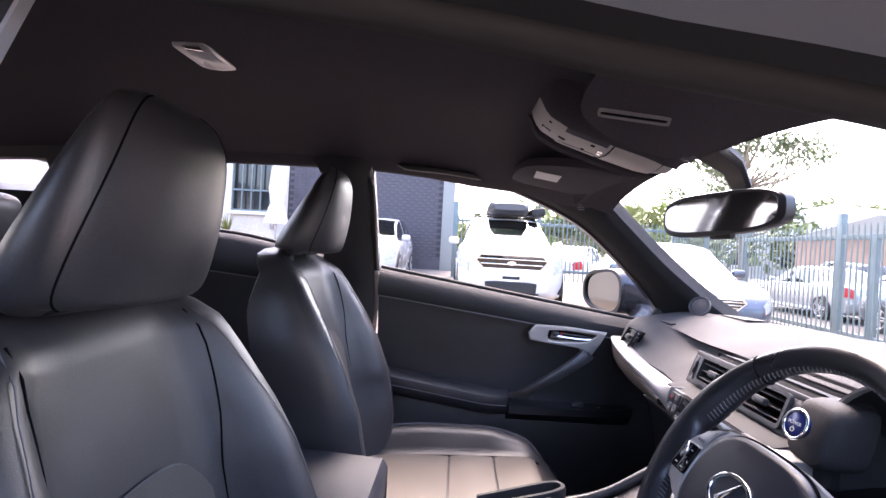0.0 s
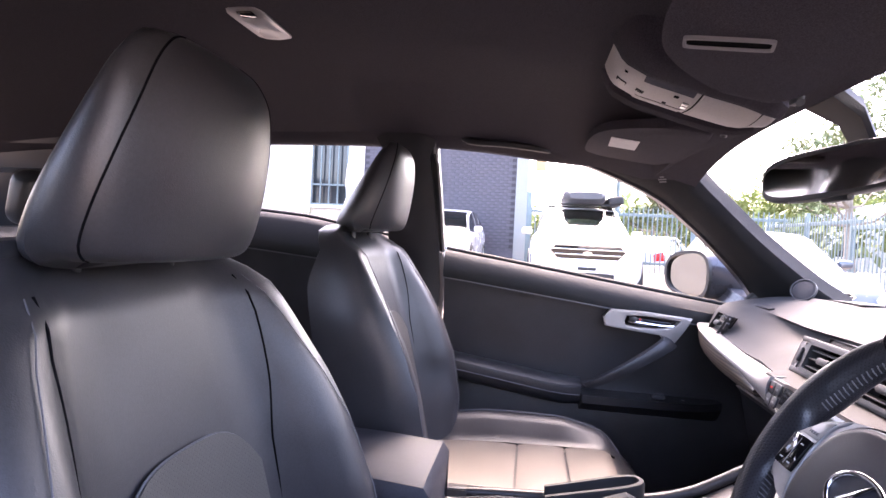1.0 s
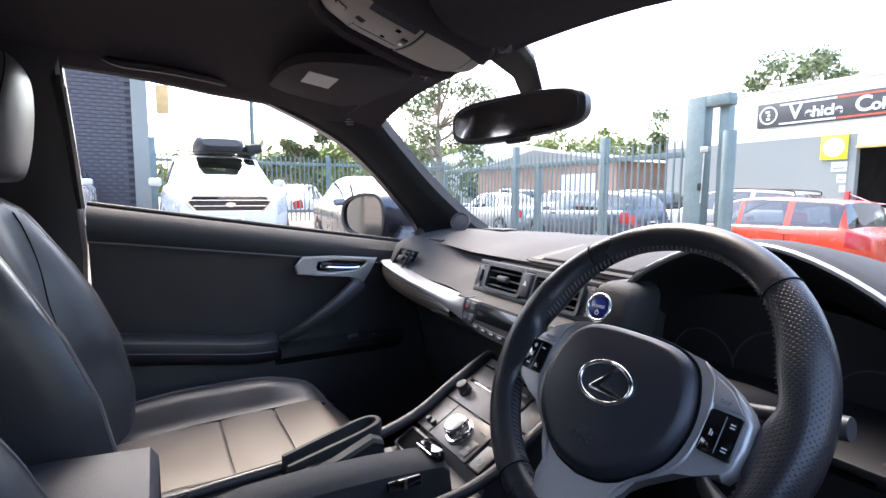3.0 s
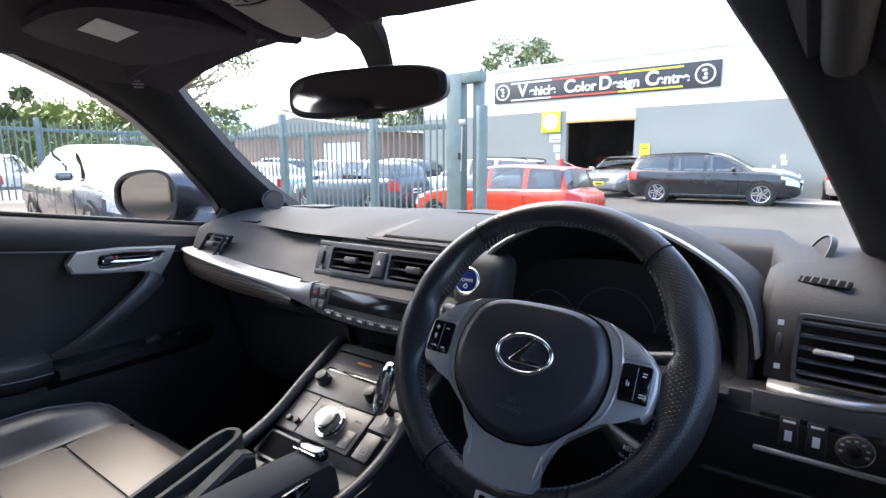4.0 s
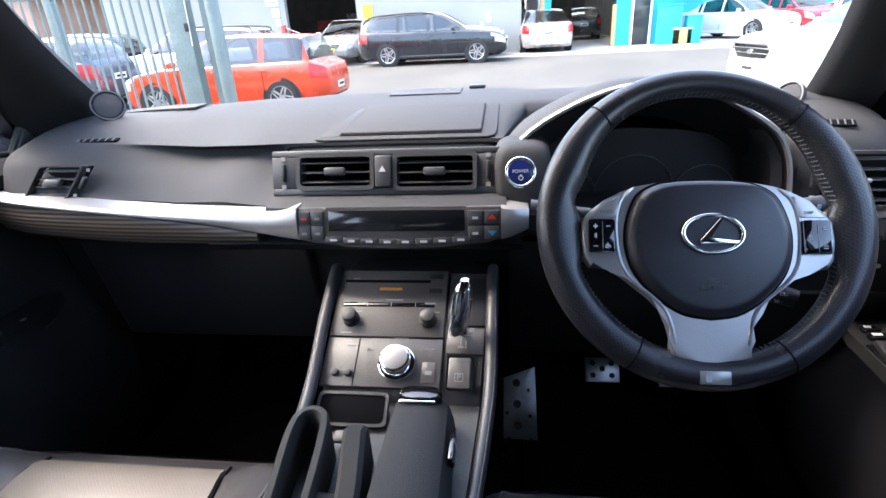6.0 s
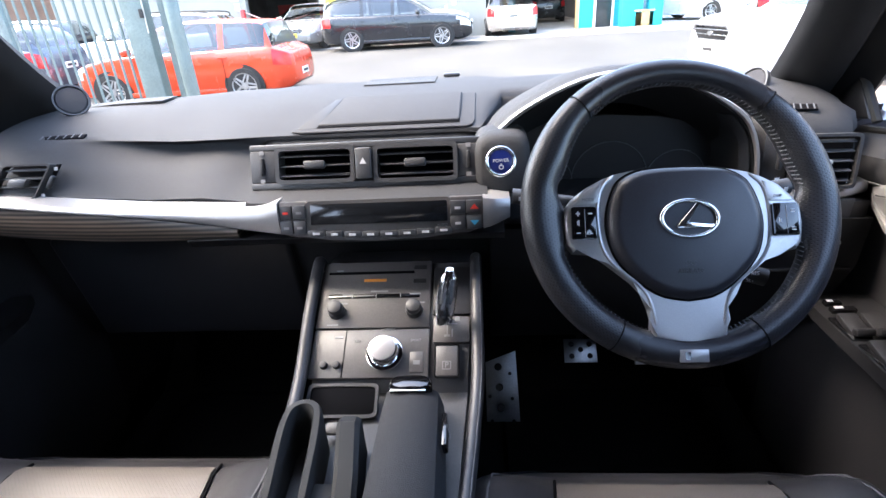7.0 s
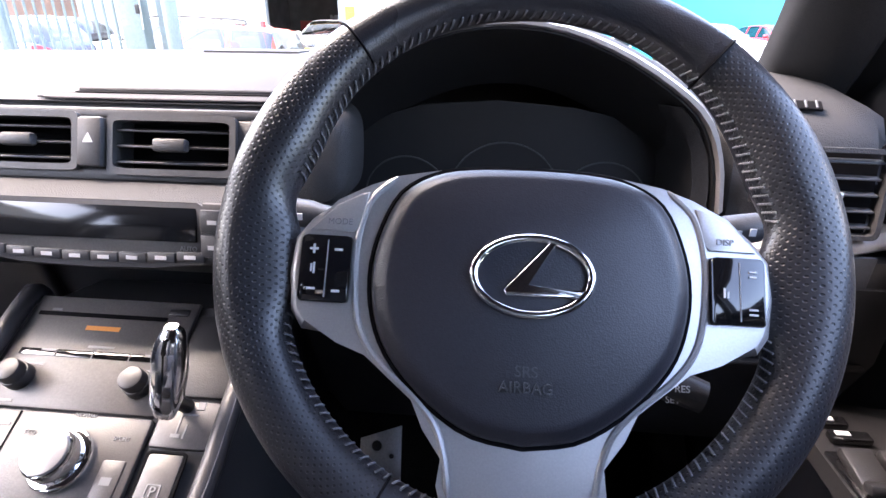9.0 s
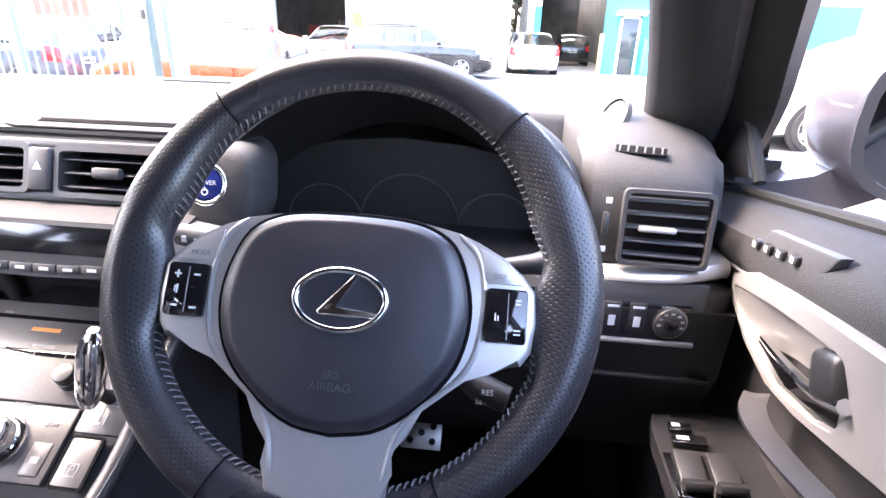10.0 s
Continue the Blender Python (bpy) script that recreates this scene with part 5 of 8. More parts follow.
for s, w in ((-1, 0.117), (1, 0.126)):
    e = smoothed([(s * (w - 0.002) + 0.001, 0.484, 0.806), (s * w + 0.001, 0.478, 0.823), (s * w + 0.001, 0.462, 0.821), (s * w + 0.001, 0.394, 0.784), (s * (w - 0.002) + 0.003, 0.31, 0.738), (s * (w - 0.008) + 0.002, 0.22, 0.716), (s * (w - 0.016), 0.10, 0.708), (s * (w - 0.022), -0.06, 0.700)], 30)
    part("edge_roll", tube(e, [0.005] + [0.009] * 28 + [0.008], 12), LEATHER, con, "leather-covered edge roll")
    part("edge_stitching", tube([p + Vector((s * 0.005, 0, 0.0078)) for p in e[1:]], 0.0007, 5), STITCH, con)
radio = part("radio_face", rbox(0.166, 0.112, 0.006, CM @ pose(-0.026, 0.030, 0.0), 0.002), CONSOLE, con, "radio with two dials")
part("disc_slot", rbox(0.132, 0.0045, 0.002, CM @ pose(-0.035, 0.066, 0.003), 0.0008), SEAM, radio)
part("name_bar", rbox(0.034, 0.0045, 0.0006, CM @ pose(-0.028, 0.0525, 0.0033), 0), PRINT_ORANGE, radio)
part("button_strip", rbox(0.137, 0.007, 0.002, CM @ pose(-0.028, 0.0255, 0.003), 0.0008), GLOSS_BLACK, radio)
for x in (-0.060, -0.024, 0.012):
    part("button_gap", rbox(0.001, 0.007, 0.0006, CM @ pose(x, 0.0255, 0.0042), 0), PRINT_DIM, radio)
for x, y, w in ((-0.068, 0.0275, 0.014), (-0.020, 0.0335, 0.026), (0.034, 0.0275, 0.016), (-0.078, 0.0135, 0.024), (0.038, 0.0135, 0.022), (-0.084, -0.021, 0.016), (-0.084, 0.0705, 0.010)):
    part("caption_bar", rbox(w, 0.0022, 0.0006, CM @ pose(x, y, 0.0045 if y == 0.0275 else 0.0033), 0), PRINT_DIM, radio)
for y in (0.074, 0.050):
    part("eject_button", rbox(0.020, 0.007, 0.003, CM @ pose(0.040, y, 0.003), 0.001), PLASTIC, radio)
for x in (-0.080, 0.034):
    part("dial", joined(cyl(0.0125, 0.012, 0.010, 28, CM @ pose(x, 0, 0.003), 0.001), cyl(0.0112, 0.0105, 0.020, 28, CM @ pose(x, 0, 0.003), 0.002)), PLASTIC, radio, "black volume or tuning dial")
low = part("control_face", rbox(0.166, 0.072, 0.006, CM @ pose(-0.026, -0.064, -0.001), 0.002), CONSOLE, con, "drive mode panel")
part("groove", rbox(0.0012, 0.070, 0.001, CM @ pose(-0.062, -0.064, 0.0022), 0), SEAM, low)
for x in (-0.088, -0.070):
    part("seat_heat_button", cyl(0.0055, 0.005, 0.007, 20, CM @ pose(x, -0.082, 0.002), 0.001), PLASTIC, low, "small seat heating dial")
part("caption_bar", rbox(0.012, 0.003, 0.0006, CM @ pose(-0.072, -0.040, 0.0023), 0), PRINT_DIM, low)
dk = part("drive_dial", joined(cyl(0.0265, 0.0255, 0.006, 40, CM @ pose(-0.004, -0.066, 0.002), 0.002), cyl(0.0210, 0.0200, 0.022, 40, CM @ pose(-0.004, -0.066, 0.002), 0.003)), CHROME, low, "large silver drive mode dial")
part("dial_cap", cyl(0.0182, 0.0178, 0.004, 36, CM @ pose(-0.004, -0.066, 0.0225), 0.0012), SILVER, dk)
words("SPORT", 0.005, CM @ pose(0.038, -0.046, 0.0025), PRINT_DIM, low)
words("ECO", 0.005, CM @ pose(-0.044, -0.046, 0.0025), PRINT_DIM, low)
words("NORMAL", 0.005, CM @ pose(-0.002, -0.029, 0.0025), PRINT_DIM, low)
evb = part("mode_button", rbox(0.020, 0.031, 0.005, CM @ pose(0.0405, -0.078, 0.001), 0.002), CONSOLE, low, "drive mode push button")
part("button_mark", rbox(0.009, 0.006, 0.0006, CM @ pose(0.0405, -0.079, 0.0037), 0), PRINT_DIM, evb)
gate = part("lever_gate", rbox(0.056, 0.080, 0.006, CM @ pose(0.089, 0.034, -0.001), 0.002), PLASTIC, con, "black gate of the gear lever")
part("pattern_plate", rbox(0.052, 0.040, 0.006, CM @ pose(0.088, -0.030, 0.0), 0.002), CONSOLE, con)
for x, y, w, h in ((0.082, -0.030, 0.0016, 0.020), (0.089, -0.022, 0.014, 0.0016), (0.096, -0.014, 0.007, 0.007), (0.089, -0.036, 0.0016, 0.012), (0.082, -0.040, 0.008, 0.003)):
    part("pattern_mark", rbox(w, h, 0.0006, CM @ pose(x, y, 0.0033), 0), PRINT_DIM, con)
pk = part("park_button", rbox(0.030, 0.044, 0.007, CM @ pose(0.082, -0.077, 0.001), 0.002), CONSOLE, con, "park button")
part("button_frame", frame_ring(oval(0.0175, 0.0245, 24, 10), oval(0.0155, 0.0225, 24, 10), 0.002, CM @ pose(0.082, -0.077, 0.002)), SEAM, pk)
words("P", 0.011, CM @ pose(0.082, -0.084, 0.005), PRINT_DIM, pk)
part("button_outline", frame_ring(oval(0.006, 0.006, 16, 10), oval(0.005, 0.005, 16, 10), 0.0005, CM @ pose(0.082, -0.084, 0.0046)), PRINT_DIM, pk)
# gear lever
lm = [Vector((0.080, 0.366, 0.780)), Vector((0.083, 0.368, 0.795)), Vector((0.087, 0.372, 0.817)), Vector((0.090, 0.375, 0.839)), Vector((0.092, 0.377, 0.850)), Vector((0.093, 0.378, 0.857))]
rg = []
for p, w, h in zip(lm, (0.009, 0.0135, 0.0145, 0.0135, 0.0105, 0.005), (0.006, 0.010, 0.0115, 0.011, 0.009, 0.004)):
    rg.append([p + Vector((x, y * 0.9, y * 0.2)) for x, y in oval(w, h, 20, 3)])
lv = part("gear_lever", loft(rg), CHROME, con, "short chrome gear lever with black face")
part("lever_face", loft([[p + Vector((x * 0.55, -abs(h) * 0.86 - 0.0012 + 0.002 * (abs(x) / w), x * 0)) for x in (-w, -w / 2, 0, w / 2, w)] + [p + Vector((w * 0.5, -h * 0.3, 0)), p + Vector((-w * 0.5, -h * 0.3, 0))] for p, w, h in zip(lm[1:5], (0.0112, 0.0120, 0.0112, 0.0088), (0.009, 0.0105, 0.010, 0.008))]), GLOSS_BLACK, lv)
part("lever_stem", tube([(0.087, 0.388, 0.768), (0.084, 0.372, 0.792)], 0.006, 12), PLASTIC, con)
# tray, cup insert, palm rest, armrest
# flat plate, no hole: the shade inside the tray is put into its colour
part("tray_well", rbox(0.090, 0.040, 0.004, CM @ pose(-0.056, -0.131, 0.001), 0.002), SEAM, con, "dark plate for the shaded hollow of the coin tray")
part("tray_lip", frame_ring(oval(0.048, 0.023, 28, 10), oval(0.044, 0.019, 28, 10), 0.005, CM @ pose(-0.056, -0.131, 0.0)), GREY_PLASTIC, con)
part("small_switch", rbox(0.026, 0.016, 0.006, pose(-0.048, 0.235, 0.714, 18, 0, 0), 0.002), CONSOLE, con)
loop = smoothed([(-0.090, 0.085, 0.742), (-0.095, 0.15, 0.757), (-0.0985, 0.205, 0.770), (-0.094, 0.230, 0.775), (-0.078, 0.238, 0.776), (-0.064, 0.228, 0.775), (-0.059, 0.20, 0.768), (-0.056, 0.15, 0.757), (-0.054, 0.085, 0.742)], 40)
wall = []
for i, p in enumerate(loop):
    d_ = (loop[min(i + 1, 39)] - loop[max(i - 1, 0)]).normalized()
    n_ = Vector((-d_.y, d_.x, 0)).normalized() * 0.0055
    wall.append([p - n_ + Vector((0, 0, -0.004)), p - n_ * 0.6, p + n_ * 0.6, p + n_ + Vector((0, 0, -0.004)), Vector((p.x + n_.x, p.y + n_.y, 0.69)), Vector((p.x - n_.x, p.y - n_.y, 0.69))])
cup = thing("cup_holder", (-0.06, 0.14, 0.69), "black rubbery cup holder insert standing in the console", "cup holder")
part("loop_wall", loft(wall), RUBBER, cup)
part("side_wall", loft([[(x + e, y, z) for x, z in ((-0.030, 0.69), (-0.031, h - 0.005), (-0.026, h), (-0.010, h), (-0.005, h - 0.005), (-0.004, 0.69))] for y, h, e in ((0.085, 0.738, 0.008), (0.15, 0.758, 0.003), (0.205, 0.776, -0.004), (0.222, 0.768, -0.006))]), RUBBER, cup)
part("bridge", rbox(0.035, 0.05, 0.05, pose(-0.042, 0.13, 0.715), 0.006), RUBBER, cup)
cup.location += Vector((0.004, -0.012, -0.010))
pm = []
for y, w, h in ((0.283, 0.034, 0.712), (0.279, 0.037, 0.742), (0.268, 0.038, 0.752), (0.24, 0.039, 0.756), (0.17, 0.040, 0.762), (0.08, 0.041, 0.766), (0.0, 0.042, 0.764), (-0.06, 0.042, 0.755), (-0.09, 0.040, 0.73)):
    pm.append([(0.047 - (y - 0.2) * 0.03 + x * w / 0.04, y, max(0.69, h - d_)) for x, d_ in ((-0.042, 0.08), (-0.040, 0.03), (-0.034, 0.010), (-0.022, 0.002), (0, 0), (0.022, 0.002), (0.034, 0.010), (0.040, 0.03), (0.042, 0.08))])
palm = part("palm_rest", loft(pm), DASH, con, "padded palm rest of the pointer control")
part("pointer_knob", loft([[(0.044 + x * k, 0.266 + y * k, z) for x, y in oval(0.027, 0.013, 24, 3)] for z, k in ((0.748, 1.0), (0.757, 1.0), (0.7615, 0.85), (0.763, 0.4))]), GLOSS_BLACK, palm, "glossy pointer knob")
part("knob_edge", rbox(0.044, 0.004, 0.003, pose(0.042, 0.2535, 0.7575), 0.001), CHROME, palm)
part("enter_button", rbox(0.006, 0.05, 0.014, pose(0.0895, 0.20, 0.742, 0, -8, 2), 0.002), GLOSS_BLACK, palm)
words("ENTER", 0.006, facing((0.0932, 0.20, 0.744), (0.98, 0.05, 0.15), (0, 1, 0)), PRINT_DIM, palm)
arm = []
for y, h, e in ((-0.098, 0.70, 0.0), (-0.094, 0.775, 0.004), (-0.104, 0.790, 0.0), (-0.20, 0.796, 0.0), (-0.42, 0.80, 0.0), (-0.45, 0.78, 0.006)):
    arm.append([(x, y, z) for x, z in ((-0.094 + e, 0.60), (-0.094 + e, h - 0.014), (-0.088, h - 0.003), (-0.07, h), (0.07, h), (0.088, h - 0.003), (0.094 - e, h - 0.014), (0.094 - e, 0.60))])
ar = thing("armrest_box", (0, -0.27, 0.3), "closed console box with blue-grey padded armrest lid", "armrest")
part("lid", loft(arm), mat("blue_grey_padding", (0.030, 0.031, 0.040), 0.5, grain=0.15, grain_scale=300, vary=0.12, bump=0.3, bump_scale=700), ar, "padded armrest lid")
part("box", rbox(0.19, 0.36, 0.4, pose(0, -0.275, 0.50), 0.01), PLASTIC, ar)
part("lid_gap", rbox(0.191, 0.002, 0.004, pose(0, -0.0985, 0.735), 0), SEAM, ar)

# ---- pedals and mats ----
def holes(w, h, g, rows, r, name, parent):
    for x, y in rows:
        part(name, cyl(r, r * 0.8, 0.0025, 14, g @ pose(x, y, 0.002)), RUBBER, parent)


fg = facing((0.172, 0.70, 0.397), (0, -0.84, 0.54))
fr_ = thing("foot_rest", (0.172, 0.70, 0.397), "drilled aluminium foot rest", "pedal")
pl_ = part("plate", prism([(-0.034, -0.085), (0.040, -0.085), (0.034, 0.070), (-0.034, 0.045)], 0.004, fg, 0.001), ALUMINIUM, fr_)
holes(0, 0, fg @ pose(0, 0, 0.002), [(-0.002, -0.055), (-0.004, -0.010), (-0.006, 0.035)], 0.0085, "rubber_stud", pl_)
holes(0, 0, fg @ pose(0, 0, 0.002), [(-0.022, -0.084), (0.026, -0.084), (0.024, -0.035), (-0.026, -0.03), (0.020, 0.02)], 0.004, "bolt", pl_)
bg = facing((0.352, 0.74, 0.452), (0, -0.75, 0.66))
bp = thing("brake_pedal", (0.352, 0.74, 0.452), "drilled aluminium brake pedal", "pedal")
pl_ = part("plate", prism([(-0.036, -0.026), (0.036, -0.026), (0.036, 0.026), (-0.036, 0.026)], 0.006, bg, 0.002), ALUMINIUM, bp)
holes(0, 0, bg @ pose(0, 0, 0.004), [(-0.02, -0.012), (0.0, 0.002), (0.02, -0.012), (-0.02, 0.014), (0.02, 0.014)], 0.006, "rubber_stud", pl_)
part("arm", tube([(0.352, 0.75, 0.455), (0.36, 0.85, 0.60), (0.36, 0.88, 0.72)], 0.008, 8), PLASTIC, bp)
ag = facing((0.500, 0.765, 0.435), (0, -0.80, 0.6))
apd = thing("accelerator_pedal", (0.500, 0.765, 0.435), "drilled aluminium accelerator pedal", "pedal")
pl_ = part("plate", prism([(-0.022, -0.034), (0.022, -0.034), (0.020, 0.055), (-0.020, 0.055)], 0.006, ag, 0.002), ALUMINIUM, apd)
holes(0, 0, ag @ pose(0, 0, 0.004), [(0, -0.016), (0, 0.01), (0, 0.036)], 0.006, "rubber_stud", pl_)
part("arm", tube([(0.500, 0.775, 0.47), (0.50, 0.90, 0.60)], 0.007, 8), PLASTIC, apd)
for x in (-0.42, 0.40):
    solo("floor_mat", rbox(0.44, 0.52, 0.012, pose(x, 0.55, 0.268), 0.005), CARPET, "black carpet floor mat lying on the car floor", "floor mat", group="floor mats")

# ---- overhead ----
def ceil_pt(x, y, down):
    return Vector((x, y, roof_z(x, y) - down))


oc = thing("overhead_console", (0.012, 0.24, 1.37), "light grey overhead console with lamps and buttons", "overhead console")


def oc_width(t):
    return 0.076 * (1 - max(0, 1 - t / 0.10) ** 2 * 0.10) * (1 - max(0, (t - 0.72) / 0.28) ** 2 * 0.42)


def oc_under(t):
    return interp(t, [0, 0.22, 0.55, 0.9, 1], [1.401, 1.373, 1.349, 1.326, 1.324]) + 0.020 * max(0, 1 - t / 0.09) ** 2


rings = []
for t in [i / 40 for i in range(41)]:
    w, zb = oc_width(t), oc_under(t)
    rings.append([(0.012 + x * w, lerp(0.128, 0.345, t), zb + dz) for x, dz in ((-1, 0.055), (-0.99, 0.022), (-0.93, 0.011), (-0.7, 0.004), (-0.3, 0.0), (0, -0.001), (0.3, 0.0), (0.7, 0.004), (0.93, 0.011), (0.99, 0.022), (1, 0.055))])
body = part("housing", loft(rings), BEIGE, oc, "light grey plastic housing", 75)


def oc_patch(x0, x1, y0, y1, off, thick=0.002, n=8):
    """A panel that follows the underside of the overhead housing, standing off by off."""
    def at(x, y):
        t = (y - 0.128) / 0.217
        return (0.012 + x, y, oc_under(t) + interp(abs(x) / oc_width(t), [0, 0.3, 0.7, 0.93, 0.99, 1], [-0.001, 0.0, 0.004, 0.011, 0.022, 0.055]) - off)
    rows = [[at(lerp(x0, x1, i / n), lerp(y0, y1, j / 6)) for i in range(n + 1)] for j in range(7)]
    up = [[Vector(p) + Vector((0, 0, thick + off)) for p in r] for r in rows]
    bm = bmesh.new()
    a = [[bm.verts.new(p) for p in r] for r in rows]
    b = [[bm.verts.new(p) for p in r] for r in up]
    for j in range(6):
        for i in range(n):
            bm.faces.new((a[j][i], a[j][i + 1], a[j + 1][i + 1], a[j + 1][i]))
    edge = [(0, i) for i in range(n)] + [(j, n) for j in range(6)] + [(6, n - i) for i in range(n)] + [(6 - j, 0) for j in range(6)]
    for (p, q), (r, t) in zip(edge, edge[1:] + edge[:1]):
        bm.faces.new((a[p][q], b[p][q], b[r][t], a[r][t]))
    return bm


for s, a in ((1, 0.66), (-1, 0.985)):
    sr = []
    for t in [-0.06 + i * 1.06 / 30 for i in range(31)]:
        q = max(0, t)
        w, zb, y = oc_width(q), oc_under(q) + 0.02 * max(0, -t / 0.06), lerp(0.128, 0.345, t)
        sr.append([(0.012 + s * w * a, y, zb + 0.020), (0.012 + s * w * (a + 0.02), y, zb + 0.002), (0.012 + s * w * (a + 0.25), y, zb - 0.001), (0.012 + s * w * 1.45, y, zb + 0.008), (0.012 + s * w * 2.0, y, roof_z(w * 1.7, y) - 0.004), (0.012 + s * w * 2.0, y, roof_z(w * 1.7, y) + 0.01), (0.012 + s * w * a, y, zb + 0.05)])
    solo("ceiling", loft(sr), LINER, "black headliner swelling beside the overhead console", kind="structure")
LENS = mat("smoked_lens", (0.10, 0.10, 0.115), 0.2, vary=0.2, vary_scale=40)
for s in (-1, 1):
    part("lamp_lens", oc_patch(*sorted((s * 0.034, s * 0.066)), 0.172, 0.238, 0.0015), LENS if s > 0 else BEIGE, body, "map lamp lens")
    part("lens_gap", oc_patch(*sorted((s * 0.0325, s * 0.034)), 0.172, 0.238, 0.0004, 0.002, 2), SEAM, body)
part("case_lid", oc_patch(-0.066, 0.066, 0.2475, 0.322, 0.0018), BEIGE, body, "closed sunglasses case")
part("case_gap", oc_patch(-0.068, 0.068, 0.2445, 0.2465, 0.0004), SEAM, body)
part("case_gap", oc_patch(-0.056, 0.056, 0.3230, 0.3245, 0.0006), SEAM, body)
for x0, x1, y0, y1, m_ in ((-0.004, 0.008, 0.231, 0.239, GLOSS_BLACK), (-0.020, -0.009, 0.233, 0.240, GLOSS_BLACK), (-0.024, -0.018, 0.209, 0.214, SEAM), (0.016, 0.023, 0.216, 0.222, SEAM), (-0.014, -0.002, 0.141, 0.154, SEAM), (-0.0128, -0.0032, 0.1422, 0.1528, BEIGE), (0.030, 0.034, 0.146, 0.150, SEAM)):
    part("button", oc_patch(x0, x1, y0, y1, 0.0012 if m_ is not BEIGE else 0.002, 0.002, 2), m_, body)
for i in range(3):
    part("mic_slot", oc_patch(-0.012 + i * 0.005, -0.0098 + i * 0.005, 0.168, 0.179, 0.0005, 0.002, 2), SEAM, body)

for s in (-1, 1):
    v = thing("sun_visor", (s * 0.3, 0.24, 1.37), "black cloth sun visor folded up against the headliner", "sun visor", "sun visors")
    plan = smoothed([(0.47, 0.142, 0), (0.36, 0.138, 0), (0.272, 0.146, 0), (0.215, 0.166, 0), (0.16, 0.21, 0), (0.122, 0.26, 0), (0.116, 0.30, 0), (0.14, 0.325, 0), (0.30, 0.333, 0), (0.45, 0.333, 0), (0.487, 0.30, 0), (0.498, 0.22, 0), (0.493, 0.165, 0), (0.474, 0.143, 0)], 44)
    vm = facing((s * 0.3, 0.24, 1.362), (0, -0.175, -0.985), (0, 1, 0))
    outline = [(-s * (p.x - 0.3), p.y - 0.24) for p in plan]
    vb_ = part("visor_board", prism(outline if s < 0 else outline[::-1], 0.017, vm, 0.006, 3), LINER, v)
    if s > 0:
        g = Matrix(((-1, 0, 0, 0.273), (0, 0.985, -0.17, 0.205), (0, -0.17, -0.985, 1.3535), (0, 0, 0, 1))) @ pose(0, 0, 0, 0, 0, 15)
        part("slot_frame", frame_ring(oval(0.0125, 0.040, 24, 8), oval(0.0095, 0.037, 24, 8), 0.006, g), PRINT_DIM, v, "slot on the visor")
        part("slot", rbox(0.020, 0.075, 0.002, g @ pose(0, 0, 0.0025), 0), SEAM, v)
    else:
        g = Matrix(((-1, 0, 0, -0.312), (0, 0.985, -0.17, 0.205), (0, -0.17, -0.985, 1.354), (0, 0, 0, 1))) @ pose(0, 0, 0, 0, 0, 4)
        part("warning_label", rbox(0.090, 0.055, 0.0012, g @ pose(0, 0, 0.004), 0), LABEL_WHITE, v, "pale grey airbag label")
    part("clip", joined(rbox(0.022, 0.010, 0.012, pose(s * 0.118, 0.335, 1.338), 0.003), tube([(s * 0.112, 0.335, 1.345), (s * 0.128, 0.335, 1.332)], 0.005, 10)), GREY_PLASTIC, v, "visor clip")
    v.location.z += -0.006 if s > 0 else 0.004

dl = thing("dome_lamp", (0.026, -0.418, 1.48), "chrome-edged cabin lamp in the headliner", "lamp")
g = Matrix(((-1, 0, 0, 0.026), (0, 1, 0, -0.418), (0, 0, -1, 1.486), (0, 0, 0, 1)))
part("bezel", prism(oval(0.064, 0.030, 28, 6), 0.014, g, 0.004), SILVER, dl, "silver bezel")
part("lens", rbox(0.08, 0.042, 0.006, g @ pose(0.014, 0, 0.012), 0.003), mat("frosted_lens", (0.6, 0.6, 0.6), 0.25, vary=0.1), dl, "frosted lens")
part("switch", rbox(0.020, 0.026, 0.006, g @ pose(-0.042, 0, 0.013), 0.002), GLOSS_BLACK, dl)
for s in (-1, 1):
    gh = thing("grab_handle", (s * 0.5, -0.05, 1.41), "black grab handle folded against the roof rail", "handle", "grab handles")
    part("grip", tube(smoothed([(s * 0.545, -0.16, 1.405), (s * 0.532, -0.13, 1.393), (s * 0.528, -0.05, 1.388), (s * 0.532, 0.03, 1.380), (s * 0.55, 0.065, 1.378)], 16), 0.009, 10), PLASTIC, gh)

mk = facing((-0.496, 0.326, 1.306), (0.62, -0.55, -0.45))
pm_ = thing("airbag_mark", (-0.496, 0.326, 1.306), "small pale airbag mark on the windscreen pillar", "label")
for k, w in enumerate((0.010, 0.020, 0.017)):
    part("mark_bar", rbox(w, 0.003, 0.0012, mk @ pose(0, 0.006 - 0.006 * k, 0.001), 0), PRINT_DIM, pm_)

# rear-view mirror
rm = thing("rear_view_mirror", (0, 0.45, 1.28), "black rear-view mirror hanging on the windscreen", "mirror")
rg = []
MX = Matrix.Translation((-0.006, 0.447, 1.263)) @ pose(0, 0, 0, 0, -1.5, 11)
for y, k in ((-0.016, 0.97), (-0.013, 1.0), (0.005, 0.98), (0.022, 0.80), (0.028, 0.5)):
    rg.append([MX @ Vector((x * k * 0.146, y, z * k * (0.036 - 0.004 * x))) for x, z in oval(1, 1, 40, 3.4)])
part("shell", loft(rg), PLASTIC, rm)
part("mirror_glass", moved(prism(oval(0.135, 0.0285, 40, 3.4), 0.002, pose(0, -0.0155, 0, 90, 0, 0)), MX), MIRROR, rm, "mirror glass")
